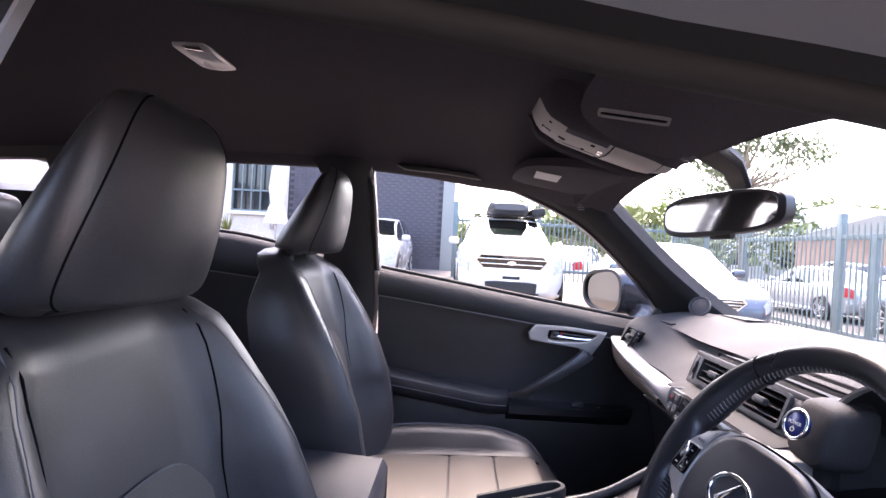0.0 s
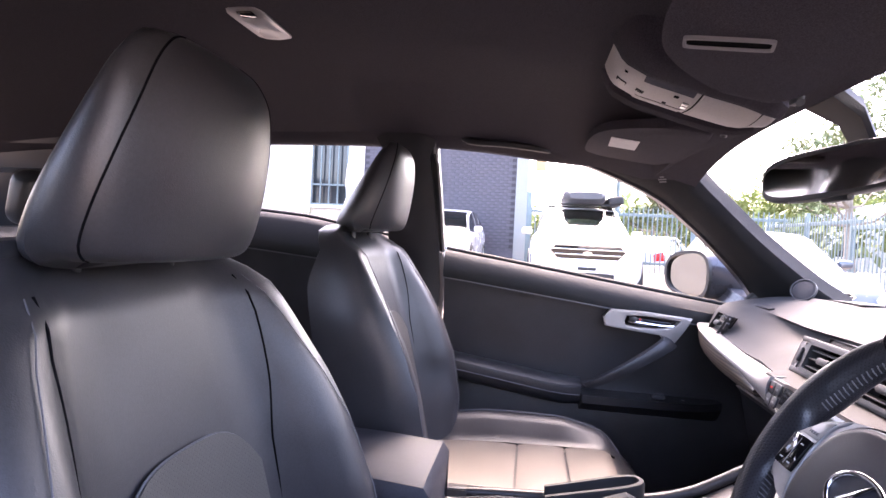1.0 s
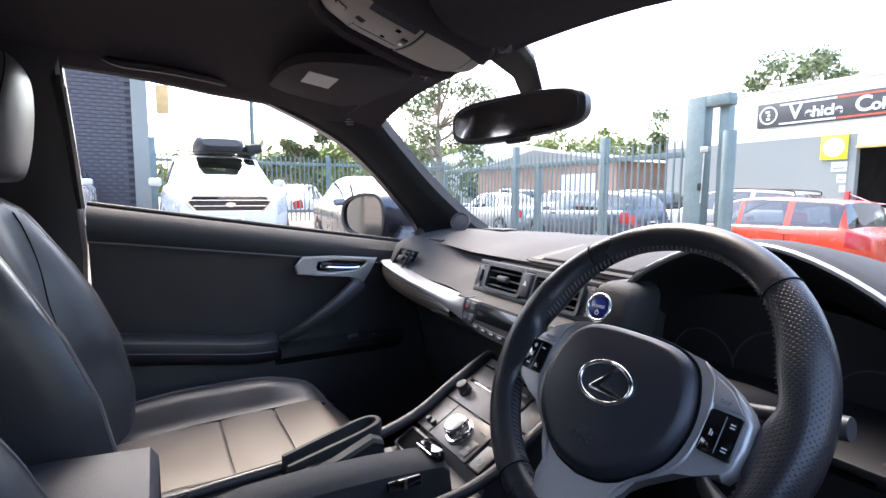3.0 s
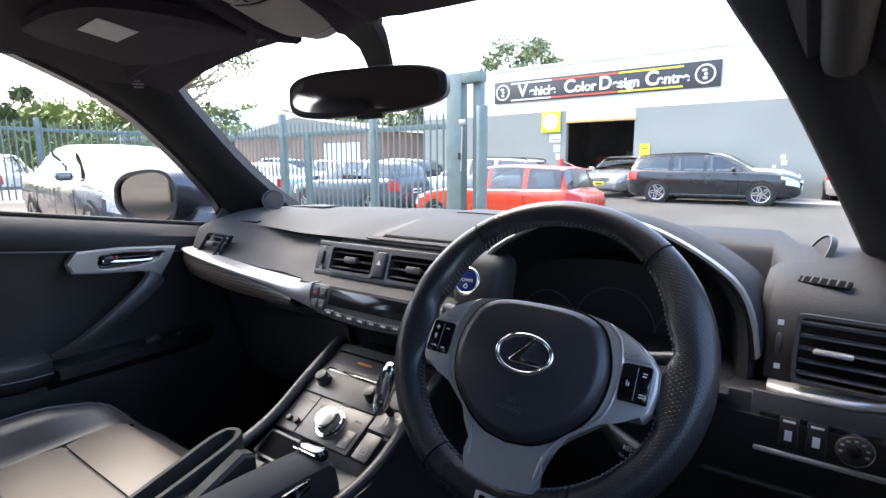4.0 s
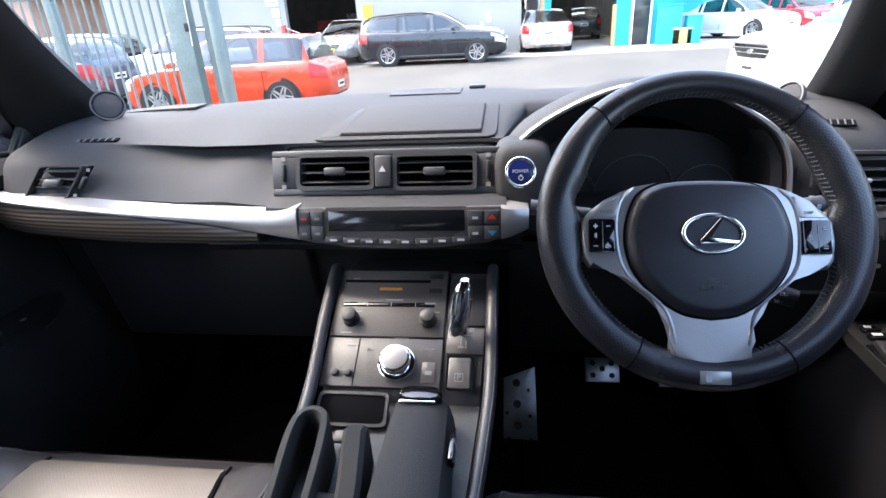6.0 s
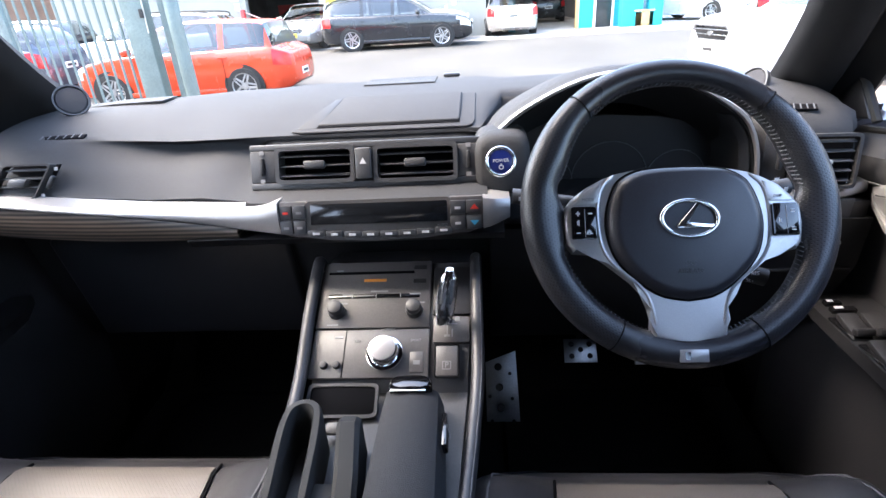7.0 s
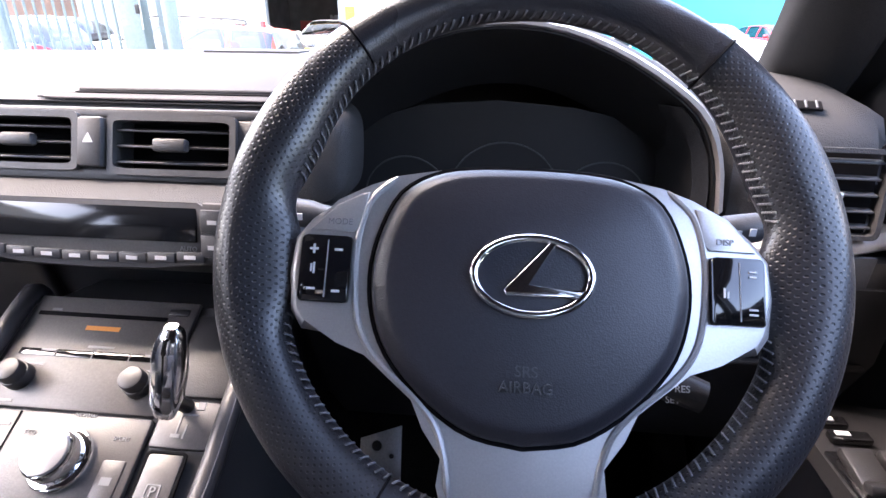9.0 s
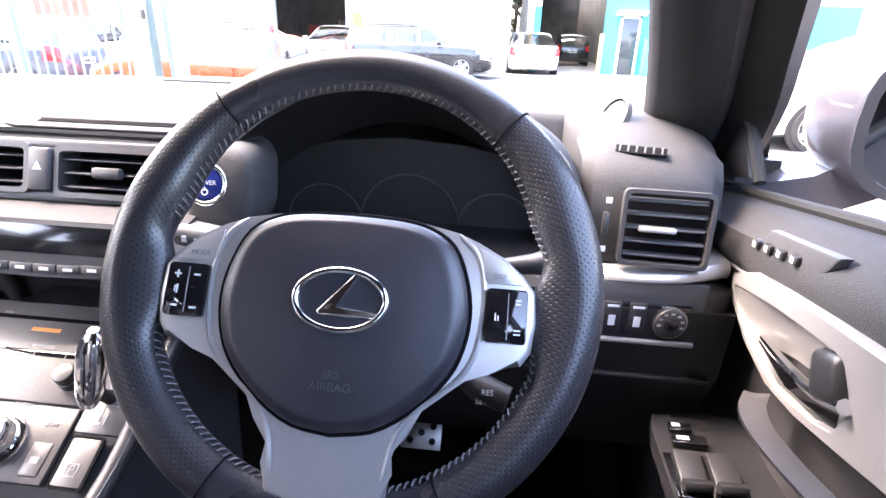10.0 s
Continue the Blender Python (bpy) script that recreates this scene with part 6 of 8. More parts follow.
part("lip_button", moved(rbox(0.05, 0.012, 0.012, pose(0.01, -0.006, -0.036), 0.004), MX), PLASTIC, rm)
part("stem", loft([[(x * k, y, z + w) for x, w in ((-0.03, 0), (-0.026, 0.012), (0.026, 0.012), (0.03, 0), (0.024, -0.012), (-0.024, -0.012))] for y, z, k in ((0.46, 1.285, 0.7), (0.475, 1.305, 0.9), (0.455, 1.345, 1.1), (0.415, 1.37, 1.5))]), BLACK, rm, "mirror stem and cable cover")


# ---- outside: ground, road ----
def ground_z(x, y):
    z = interp(y, [-60, 4.5, 8.0, 12.5, 17.0, 60], [0, 0, -0.25, -0.25, -0.08, -0.05])
    rise = interp(x, [-60, -16, -13.5, -9.5, 60], [0.8, 0.68, 0.55, 0.06, 0.06]) - 0.06
    return z + rise * interp(y, [-60, 4.5, 7.5, 60], [1, 1, 0, 0]) - (max(0, math.hypot(x, y) - 60) * 0.004)


def asphalt(name, a, b, scale=1.2, bump=0.5):
    m = mat(name, a, 0.9, grain=0.35, grain_scale=60, vary=0.25, vary_scale=scale, bump=bump, bump_scale=90)
    return m


CONCRETE = asphalt("pale_concrete", (0.30, 0.285, 0.265), None, 0.6, 0.3)
ASPHALT = asphalt("worn_asphalt", (0.058, 0.055, 0.050), None, 0.5)
LOT = asphalt("brown_gravelly_lot", (0.20, 0.165, 0.135), None, 0.8, 0.6)
gx = [-600, -300, -150, -90, -60, -40, -28, -20, -16, -14.5, -13.5, -12, -10.5, -9.5, -7, -4, -1, 2, 5, 8, 12, 18, 30, 60, 120, 300, 600]
gy = [-300, -100, -40, -20, -10, -5, 0, 3, 4.5, 6, 7, 8, 10, 12.5, 14, 15.5, 17, 19, 22, 28, 40, 70, 120, 300, 600]
solo("ground", loft([[(x, y, ground_z(x, y) - 0.004) for x in gx] for y in gy], closed=False, caps=False), LOT, "brown sandy ground of the car yard", "ground", "structure")
solo("road", loft([[(x, y, ground_z(0, y) + 0.004) for x in (-120, -40, -12, 0, 12, 40, 120)] for y in (7.6, 8, 10, 12.5, 14, 15.5, 17.0, 18.6)], closed=False, caps=False), ASPHALT, "worn grey asphalt road", "road", "structure")
solo("pavement", loft([[(x, y, ground_z(0, y) + z) for x in (-60, -20, 0, 20, 60)] for y, z in ((18.6, 0.006), (18.62, 0.02), (19.5, 0.024), (23, 0.024), (30, 0.02))], closed=False, caps=False), CONCRETE, "pale concrete forecourt before the workshops", "pavement", "structure")
solo("kerb", loft([[(x, y, ground_z(0, y) + z) for y, z in ((7.35, -0.05), (7.35, 0.09), (7.52, 0.085), (7.60, 0.0), (7.60, -0.05))] for x in (-60, -12, -4)]), CONCRETE, "pale concrete kerb of the road", "kerb", "structure")

GALV = mat("blue_grey_painted_steel", (0.13, 0.172, 0.168), 0.5, metal=0.1, grain=0.15, grain_scale=80, vary=0.15, vary_scale=5)


def picket_mesh(h):
    bm = bmesh.new()
    pr = [(-0.017, 0.006), (-0.010, -0.006), (0.010, -0.006), (0.017, 0.006)]
    rows = [[bm.verts.new((x * k, y * k, z)) for x, y in pr] for z, k in ((0, 1), (h - 0.08, 1), (h - 0.05, 0.75), (h, 0.12))]
    for a, b in zip(rows, rows[1:]):
        for i in range(4):
            bm.faces.new((a[i], a[(i + 1) % 4], b[(i + 1) % 4], b[i]))
    return finish(bm, "picket", GALV, 0)


def fence(name, a, b, z0, rails, h, label, kind="", pitch=0.115, posts=()):
    """A palisade fence from a to b: pickets, rails and posts, each a part."""
    a, b = Vector((*a, z0)), Vector((*b, z0))
    d = tagged(new(name), label, "gate" if "gate" in name else "fence", "", kind)
    d.location = a
    run = b - a
    n_ = Vector((-run.y, run.x, 0)).normalized()
    ang = math.atan2(run.y, run.x)
    me = picket_mesh(h)
    for i in range(int(run.length / pitch)):
        p = new("picket", me)
        p.parent = d
        p.matrix_basis = Matrix.Translation(run.normalized() * (i + 0.5) * pitch) @ Matrix.Rotation(ang, 4, "Z")
    for z in rails:
        part("rail", rbox(run.length, 0.05, 0.075, Matrix.Translation((a + b) / 2 + n_ * 0.032 + Vector((0, 0, z))) @ Matrix.Rotation(ang, 4, "Z"), 0.006), GALV, d)
    for s, w, top in posts:
        part("post", rbox(w, w, top + 0.2, Matrix.Translation(a + run * s + n_ * 0.05 + Vector((0, 0, top / 2 - 0.1))) @ Matrix.Rotation(ang, 4, "Z"), 0.006), GALV, d)
    return d


fence("sliding_gate", (-10.2, 5.9), (-3.72, 5.9), -0.02, (0.22, 1.69), 1.9, "blue-grey palisade sliding gate standing closed", posts=((0.005, 0.07, 1.72), (0.53, 0.09, 1.72), (0.772, 0.11, 2.02), (0.425, 0.10, 2.06)))
fence("fence", (-14.2, 6.05), (-10.2, 6.05), 0.25, (0.25, 1.55), 1.75, "blue-grey palisade fence beside the yard", posts=((0.0, 0.08, 1.8), (0.5, 0.08, 1.8)))
fence("fence", (-12.9, -0.1), (-12.9, 6.0), 0.45, (0.25, 1.45), 1.65, "blue-grey palisade fence behind the parked cars", posts=((0.0, 0.12, 1.95), (0.33, 0.08, 1.7), (0.66, 0.08, 1.7)))
gp = thing("gate_post", (-3.5, 5.9, -0.05), "blue-grey steel gate post with latch and round stop post", "post")
part("leg", rbox(0.25, 0.16, 2.40, pose(-3.585, 5.9, 1.15), 0.01), GALV, gp)
part("head", rbox(0.30, 0.16, 0.14, pose(-3.31, 5.9, 2.28), 0.008), GALV, gp)
part("back_leg", rbox(0.12, 0.12, 2.2, pose(-3.28, 5.98, 1.12), 0.006), GALV, gp)
part("stop_post", cyl(0.075, 0.075, 1.95, 24, pose(-3.14, 5.84, -0.05), 0.004), GALV, gp)
part("latch", rbox(0.10, 0.05, 0.07, pose(-3.42, 5.80, 1.70), 0.006), mat("bare_steel", (0.5, 0.5, 0.48), 0.4, metal=0.8), gp, "bare steel latch")
part("chain", tube([(-3.43, 5.80, 1.66), (-3.44, 5.80, 1.30), (-3.45, 5.80, 1.05)], 0.007, 8), mat("chain_steel", (0.6, 0.6, 0.58), 0.4, metal=0.8), gp)
part("padlock", rbox(0.05, 0.03, 0.09, pose(-3.47, 5.80, 1.25), 0.008), RUBBER, gp)


# ---- parked vehicles ----
CAR_GLASS = glass("car_window_glass", (0.36, 0.40, 0.40), 1.0, 0.02, 0.11)
PANE_BLIND = mat("building_window_glass", (0.03, 0.037, 0.04), 0.06, vary=0.1)
TYRE = mat("tyre_rubber", (0.018, 0.018, 0.018), 0.8, grain=0.3, grain_scale=120)
ALLOY = mat("alloy_wheel", (0.42, 0.42, 0.43), 0.3, metal=0.8)
LAMP_CLEAR = mat("headlamp_glass", (0.5, 0.52, 0.54), 0.08, metal=0.3, vary=0.3, vary_scale=30)
LAMP_RED = mat("red_tail_lamp", (0.45, 0.01, 0.012), 0.12, vary=0.2, vary_scale=30)
PLATE = mat("number_plate", (0.72, 0.72, 0.68), 0.5)
PLATE_YELLOW = mat("yellow_number_plate", (0.7, 0.55, 0.05), 0.5)


def paint(name, c, metal=0.2):
    return mat(name, c, 0.24, metal=metal, grain=0.03, grain_scale=600, vary=0.03, coat=0.6)


WHITE = paint("white_paint", (0.54, 0.54, 0.53), 0.0)
STYLES = {  # shoulder line and roof line: (place along the length from tail -1 to nose 1, height as part of the whole); ends of the roof: rear glass foot and top, windscreen top and foot
    "sedan": ([(-1, 0.50), (-0.985, 0.60), (-0.95, 0.655), (-0.85, 0.685), (-0.66, 0.685), (-0.3, 0.66), (0.2, 0.645), (0.46, 0.635), (0.72, 0.60), (0.88, 0.55), (0.96, 0.48), (1, 0.40)],
              [(-0.72, 0.685), (-0.62, 0.76), (-0.48, 0.90), (-0.34, 0.97), (-0.12, 1.0), (0.06, 0.985), (0.18, 0.93), (0.32, 0.80), (0.48, 0.64)], (-0.70, -0.40, 0.12, 0.47)),
    "hatch": ([(-1, 0.48), (-0.985, 0.60), (-0.95, 0.65), (-0.85, 0.68), (-0.3, 0.66), (0.2, 0.645), (0.52, 0.635), (0.74, 0.59), (0.89, 0.53), (0.965, 0.46), (1, 0.38)],
              [(-0.97, 0.66), (-0.92, 0.76), (-0.82, 0.91), (-0.68, 0.965), (-0.3, 0.998), (-0.05, 0.995), (0.12, 0.955), (0.30, 0.83), (0.54, 0.64)], (-0.95, -0.80, 0.12, 0.53)),
    "wagon": ([(-1, 0.50), (-0.985, 0.62), (-0.95, 0.665), (-0.85, 0.68), (-0.3, 0.655), (0.2, 0.64), (0.44, 0.635), (0.70, 0.605), (0.88, 0.555), (0.96, 0.49), (1, 0.40)],
              [(-0.975, 0.67), (-0.93, 0.77), (-0.86, 0.90), (-0.76, 0.955), (-0.45, 0.99), (-0.15, 1.0), (0.04, 0.985), (0.16, 0.935), (0.30, 0.81), (0.46, 0.64)], (-0.955, -0.84, 0.10, 0.45)),
    "suv": ([(-1, 0.50), (-0.985, 0.62), (-0.95, 0.655), (-0.85, 0.675), (-0.3, 0.66), (0.2, 0.655), (0.46, 0.655), (0.72, 0.635), (0.88, 0.60), (0.955, 0.55), (0.985, 0.49), (1, 0.42)],
            [(-0.975, 0.66), (-0.93, 0.76), (-0.86, 0.90), (-0.76, 0.955), (-0.45, 0.99), (-0.12, 1.0), (0.06, 0.985), (0.18, 0.93), (0.32, 0.81), (0.48, 0.66)], (-0.955, -0.84, 0.12, 0.47)),
    "bustle": ([(-1, 0.46), (-0.985, 0.56), (-0.95, 0.605), (-0.88, 0.64), (-0.78, 0.665), (-0.3, 0.655), (0.2, 0.645), (0.52, 0.635), (0.74, 0.59), (0.89, 0.53), (0.965, 0.46), (1, 0.38)],
               [(-0.86, 0.645), (-0.83, 0.76), (-0.79, 0.93), (-0.72, 0.965), (-0.35, 0.995), (-0.1, 1.0), (0.10, 0.96), (0.28, 0.84), (0.53, 0.64)], (-0.855, -0.785, 0.12, 0.52)),
}


def line_at(points, t):
    q = smoothed([(a, b, 0) for a, b in points], 90)
    return np.interp(t, [v.x for v in q], [v.y for v in q])


def wheel_part(d, x, y, r, w, s):
    t = part("wheel", joined(loft([[(x + s * dx, y + rr * math.cos(a), r + rr * math.sin(a)) for a in [2 * math.pi * k / 28 for k in range(28)]] for dx, rr in ((-w / 2, r * 0.72), (-w / 2, r * 0.96), (-w * 0.35, r), (w * 0.35, r), (w / 2, r * 0.96), (w / 2, r * 0.73))], caps=False)), TYRE, d)
    sp = []
    for k in range(5):
        a = 2 * math.pi * k / 5 + 0.3
        m = Matrix.Translation((x + s * w * 0.36, y, r)) @ Matrix.Rotation(a, 4, "X")
        sp.append(rbox(w * 0.12, r * 0.13, r * 0.68, m @ pose(0, -r * 0.10, r * 0.37), 0.004, 1))
        sp.append(rbox(w * 0.12, r * 0.10, r * 0.68, m @ pose(0, r * 0.11, r * 0.37, 12, 0, 0), 0.004, 1))
    sp.append(cyl(r * 0.16, r * 0.14, w * 0.1, 14, Matrix.Translation((x + s * w * 0.34, y, r)) @ Matrix.Rotation(s * math.pi / 2, 4, "Y")))
    ring = loft([[(x + s * dx, y + rr * math.cos(a), r + rr * math.sin(a)) for a in [2 * math.pi * k / 28 for k in range(28)]] for dx, rr in ((w * 0.5, r * 0.75), (w * 0.44, r * 0.67), (w * 0.1, r * 0.64), (w * 0.42, r * 0.715), (w * 0.5, r * 0.75))], caps=False)
    part("rim", joined(ring, *sp), ALLOY, t)
    part("brake_disc", cyl(r * 0.5, r * 0.5, 0.02, 20, Matrix.Translation((x + s * w * 0.05, y, r)) @ Matrix.Rotation(s * math.pi / 2, 4, "Y")), RUBBER, t)


def vehicle(name, style, L, W, H, body_paint, label, m, clad=False, rails=False, box=False, plate=PLATE, grille=1.0, group="parked cars", tail_h=0.62, clear=0.2):
    d = thing(name, (0, 0, 0), label, "car", group)
    low, roof, (rb, rr, rf, cw) = STYLES[style]
    h2, w2 = L / 2, W / 2
    st = sorted(set([-1, -0.995, -0.985, -0.97, 0.97, 0.985, 0.995, 1, rb, rr, rf, cw, -0.45, -0.40, -0.04, 0.0] + [round(-0.95 + i * 0.05, 3) for i in range(39)]))
    st = [t for k, t in enumerate(st) if k == 0 or t - st[k - 1] > 0.004]
    shoulder, crown = line_at(low, st) * H, np.where((np.array(st) < roof[0][0]) | (np.array(st) > roof[-1][0]), 0, line_at(roof, st)) * H
    rings = []
    for t, zb, zr in zip(st, shoulder, crown):
        cab = zr > zb + 0.012
        bulge = 0.020 * max(0, 1 - (abs(t) / 0.99) ** 6)
        f = min(1, max(0, (zr - zb) / (0.25 * H)))
        w = w2 * (1 - 0.035 * t * t) * (1 - 0.30 * max(0, (abs(t) - 0.80) / 0.20) ** 2.6)
        z0 = clear + 0.12 * max(0, (abs(t) - 0.86) / 0.14) ** 2
        top = zr if cab else zb
        half = [(0.0, z0), (0.84 * w, z0), (0.945 * w, z0 + 0.05), (0.995 * w, lerp(z0, zb, 0.38)), (w, lerp(z0, zb, 0.62)), (0.99 * w, lerp(z0, zb, 0.84)), (0.955 * w, lerp(z0, zb, 0.97)), (0.915 * w, zb)]
        if cab:
            half += [(lerp(0.90, 0.845, f) * w, lerp(zb, top, 0.50)), (lerp(0.88, 0.745, f) * w, lerp(zb, top, 0.93)), (lerp(0.84, 0.675, f) * w, lerp(zb, top, 0.995)), (0.36 * w, top + 0.014), (0.0, top + 0.020)]
        else:
            half += [(0.87 * w, zb + bulge * 0.35), (0.80 * w, zb + bulge * 0.65), (0.68 * w, zb + bulge), (0.36 * w, zb + bulge * 1.6), (0.0, zb + bulge * 1.8)]
        rings.append([(x, t * h2, z) for x, z in half] + [(-x, t * h2, z) for x, z in half[-2:0:-1]])
    k = len(rings[0])
    shell, lining, panes = bmesh.new(), bmesh.new(), {}
    def bm_quad(bm, pts):
        bm.faces.new([bm.verts.new(p) for p in pts])
    for i, (a, b) in enumerate(zip(rings, rings[1:])):
        tm = (st[i] + st[i + 1]) / 2
        tall = min(crown[i] - shoulder[i], crown[i + 1] - shoulder[i + 1])
        for j in range(k):
            q = [a[j], a[(j + 1) % k], b[(j + 1) % k], b[j]]
            jj = min(j, k - 1 - j)
            key = None
            if jj in (7, 8) and rr - 0.10 < tm < cw - 0.03 and tall > 0.05 and not (-0.45 < tm < -0.40) and not (-0.04 < tm < 0.0):
                key = ("side_window", j > k / 2, (tm < -0.42, tm > -0.02))
            elif jj in (10, 11) and rf < tm < cw:
                key = ("windscreen",)
            elif jj in (9, 10, 11) and rb < tm < rr:
                key = ("rear_window",)
            elif jj in (4, 5) and 0.80 + 0.05 * (jj == 4) < tm < 0.984:
                key = ("headlight", j > k / 2)
            elif jj in (4, 5) and -0.99 < tm < -0.86:
                key = ("tail_light", j > k / 2)
            bm_quad(panes.setdefault(key, bmesh.new()) if key else shell, q)
            if not key and jj >= 7 and rb < tm < cw:
                bm_quad(lining, [(x * 0.975, y, z - 0.015) for x, y, z in q])
    for e in (rings[0][::-1], rings[-1]):
        bm_quad(shell, e)
    for key, bm in [(None, shell), *panes.items()]:
        bmesh.ops.remove_doubles(bm, verts=bm.verts, dist=1e-4)
        mm = body_paint if not key else LAMP_CLEAR if key[0] == "headlight" else LAMP_RED if key[0] == "tail_light" else CAR_GLASS
        part(key[0] if key else "body", bm, mm, d, "", 40 if key is None else 50)
    bmesh.ops.remove_doubles(lining, verts=lining.verts, dist=1e-4)
    part("roof_lining", lining, RUBBER, d)
    part("seats", joined(rbox(W * 0.70, 0.16, 0.5, pose(0, 0.02 * L, 0.46 * H, -12, 0, 0), 0.06), rbox(W * 0.70, 0.16, 0.5, pose(0, -0.2 * L, 0.46 * H, -12, 0, 0), 0.06), rbox(W * 0.80, L * 0.44, 0.1, pose(0, -0.02 * L, 0.40 * H), 0.02), rbox(W * 0.76, 0.3, 0.2, pose(0, (cw - 0.10) * h2 - 0.15, 0.56 * H), 0.05)), RUBBER, d)
    r = 0.222 * H if style != "suv" else 0.212 * H
    r = min(r, 0.36)
    yw = (-0.58 * h2, 0.61 * h2)
    for y in yw:
        for s in (-1, 1):
            ww = w2 * (1 - 0.04 * (y / h2) ** 2)
            part("wheel_arch", cyl(r * 1.16, r * 1.16, 0.05, 28, Matrix.Translation((s * (ww * 0.995 - 0.045), y, r * 1.02)) @ Matrix.Rotation(s * math.pi / 2, 4, "Y")), RUBBER if not clad else RUBBER, d)
            wheel_part(d, s * (ww - 0.085), y, r, 0.21, s)
    # lamps, bumpers, plates
    for s in (-1, 1):
        part("door_mirror", rbox(0.20, 0.12, 0.13, pose(s * (w2 + 0.06), (cw - 0.14) * h2, 0.69 * H), 0.045, 3), body_paint, d)
        part("fog_recess", rbox(0.22, 0.10, 0.11, pose(s * w2 * 0.60, h2 * 0.94, 0.225 * H), 0.02, 2), RUBBER, d)
        for y in (-0.40, 0.06):
            part("door_handle", rbox(0.02, 0.17, 0.025, pose(s * w2 * 0.988, (y - 0.03) * h2, 0.57 * H), 0.006), body_paint, d)
        for y in (-0.43, -0.02, 0.36):
            part("door_gap", rbox(0.004, 0.008, 0.34 * H, pose(s * w2 * 0.996, y * h2, 0.40 * H), 0), SEAM, d)
        part("sill", rbox(0.05, (yw[1] - yw[0]) - 2 * r * 1.1, 0.09, pose(s * w2 * 0.965, (yw[0] + yw[1]) / 2, clear + 0.05), 0.015), RUBBER if clad else body_paint, d)
        if clad:
            for y in yw:
                part("arch_cladding", frame_ring(oval(r * 1.34, r * 1.34, 28), oval(r * 1.14, r * 1.14, 28), 0.03, Matrix.Translation((s * (w2 * 0.985), y, r)) @ Matrix.Rotation(math.pi / 2, 4, "Y") @ pose(0, 0, -0.015)), RUBBER, d)
        if rails:
            part("roof_rail", tube(smoothed([(s * w2 * 0.66, rr * h2, 0.92 * H), (s * w2 * 0.67, rr * h2 + 0.15, 0.985 * H), (s * w2 * 0.67, -0.25 * h2, H + 0.035), (s * w2 * 0.66, rf * h2 - 0.2, 0.995 * H), (s * w2 * 0.65, rf * h2, 0.94 * H)], 14), 0.018, 8), RUBBER, d)
    gz, gh, gw = (0.475 if style == "suv" else 0.43) * H, (0.125 if style == "suv" else 0.10) * H * grille, W * 0.43 * grille
    hexa = [(-0.5, 0.18), (-0.44, 0.5), (0.44, 0.5), (0.5, 0.18), (0.36, -0.5), (-0.36, -0.5)]
    gm = Matrix.Translation((0, h2 * 0.985, gz)) @ Matrix(((-1, 0, 0, 0), (0, 0.14, 0.99, 0), (0, 0.99, -0.14, 0), (0, 0, 0, 1)))
    gr = part("grille", prism([(x * gw, z * gh) for x, z in hexa], 0.045, gm, 0.006), GLOSS_BLACK, d)
    part("grille_frame", frame_ring([(x * gw * 1.03, z * gh * 1.08) for x, z in hexa], [(x * gw * 0.97, z * gh * 0.90) for x, z in hexa], 0.052, gm), CHROME, gr)
    for i in range(3):
        part("grille_bar", rbox(gw * (0.94, 0.86, 0.76)[i], 0.016, 0.012, gm @ pose(0, (0.26 - 0.28 * i) * gh, 0.045), 0.004), CHROME, gr)
    part("lower_intake", rbox(W * 0.5, 0.06, 0.085 * H, pose(0, h2 * 0.975, 0.24 * H), 0.02, 2), RUBBER, d)
    part("rear_valance", rbox(W * 0.62, 0.08, 0.09 * H, pose(0, -h2 * 0.965, 0.235 * H), 0.02, 2), RUBBER, d)
    for y, s in ((h2 * 1.0, 1), (-h2 * 0.995, -1)):
        z = 0.335 * H if s > 0 else (0.47 * H if style != "bustle" else 0.33 * H)
        pl = part("number_plate", rbox(0.37, 0.02, 0.12, pose(0, y + s * 0.012, z), 0.004), plate, d)
        part("plate_bar", rbox(0.28, 0.004, 0.05, pose(0, y + s * 0.0235, z), 0), RUBBER, pl)
    part("badge", prism(oval(0.07, 0.035, 20), 0.012, gm @ pose(0, 0.05 * gh, 0.046)), CHROME, d)
    if clad:
        cl_ = []
        for x in [-1 + i * 0.1 for i in range(21)]:
            y = h2 * (1.004 - 0.13 * abs(x) ** 3.2)
            zt = (0.30 + 0.16 * max(0, abs(x) - 0.52) / 0.48 * min(1, (abs(x) - 0.5) * 6 if abs(x) > 0.5 else 0)) * H
            cl_.append([(x * w2 * 0.94, y - 0.03, 0.17 * H), (x * w2 * 0.95, y + 0.018, 0.19 * H), (x * w2 * 0.95, y + 0.02, zt - 0.02), (x * w2 * 0.94, y - 0.01, zt), (x * w2 * 0.9, y - 0.12, zt), (x * w2 * 0.9, y - 0.12, 0.17 * H)])
        part("front_cladding", loft(cl_), RUBBER, d)
        part("skid_plate", rbox(W * 0.5, 0.08, 0.05, pose(0, h2 * 0.975, 0.155 * H), 0.015, 2), SILVER, d)
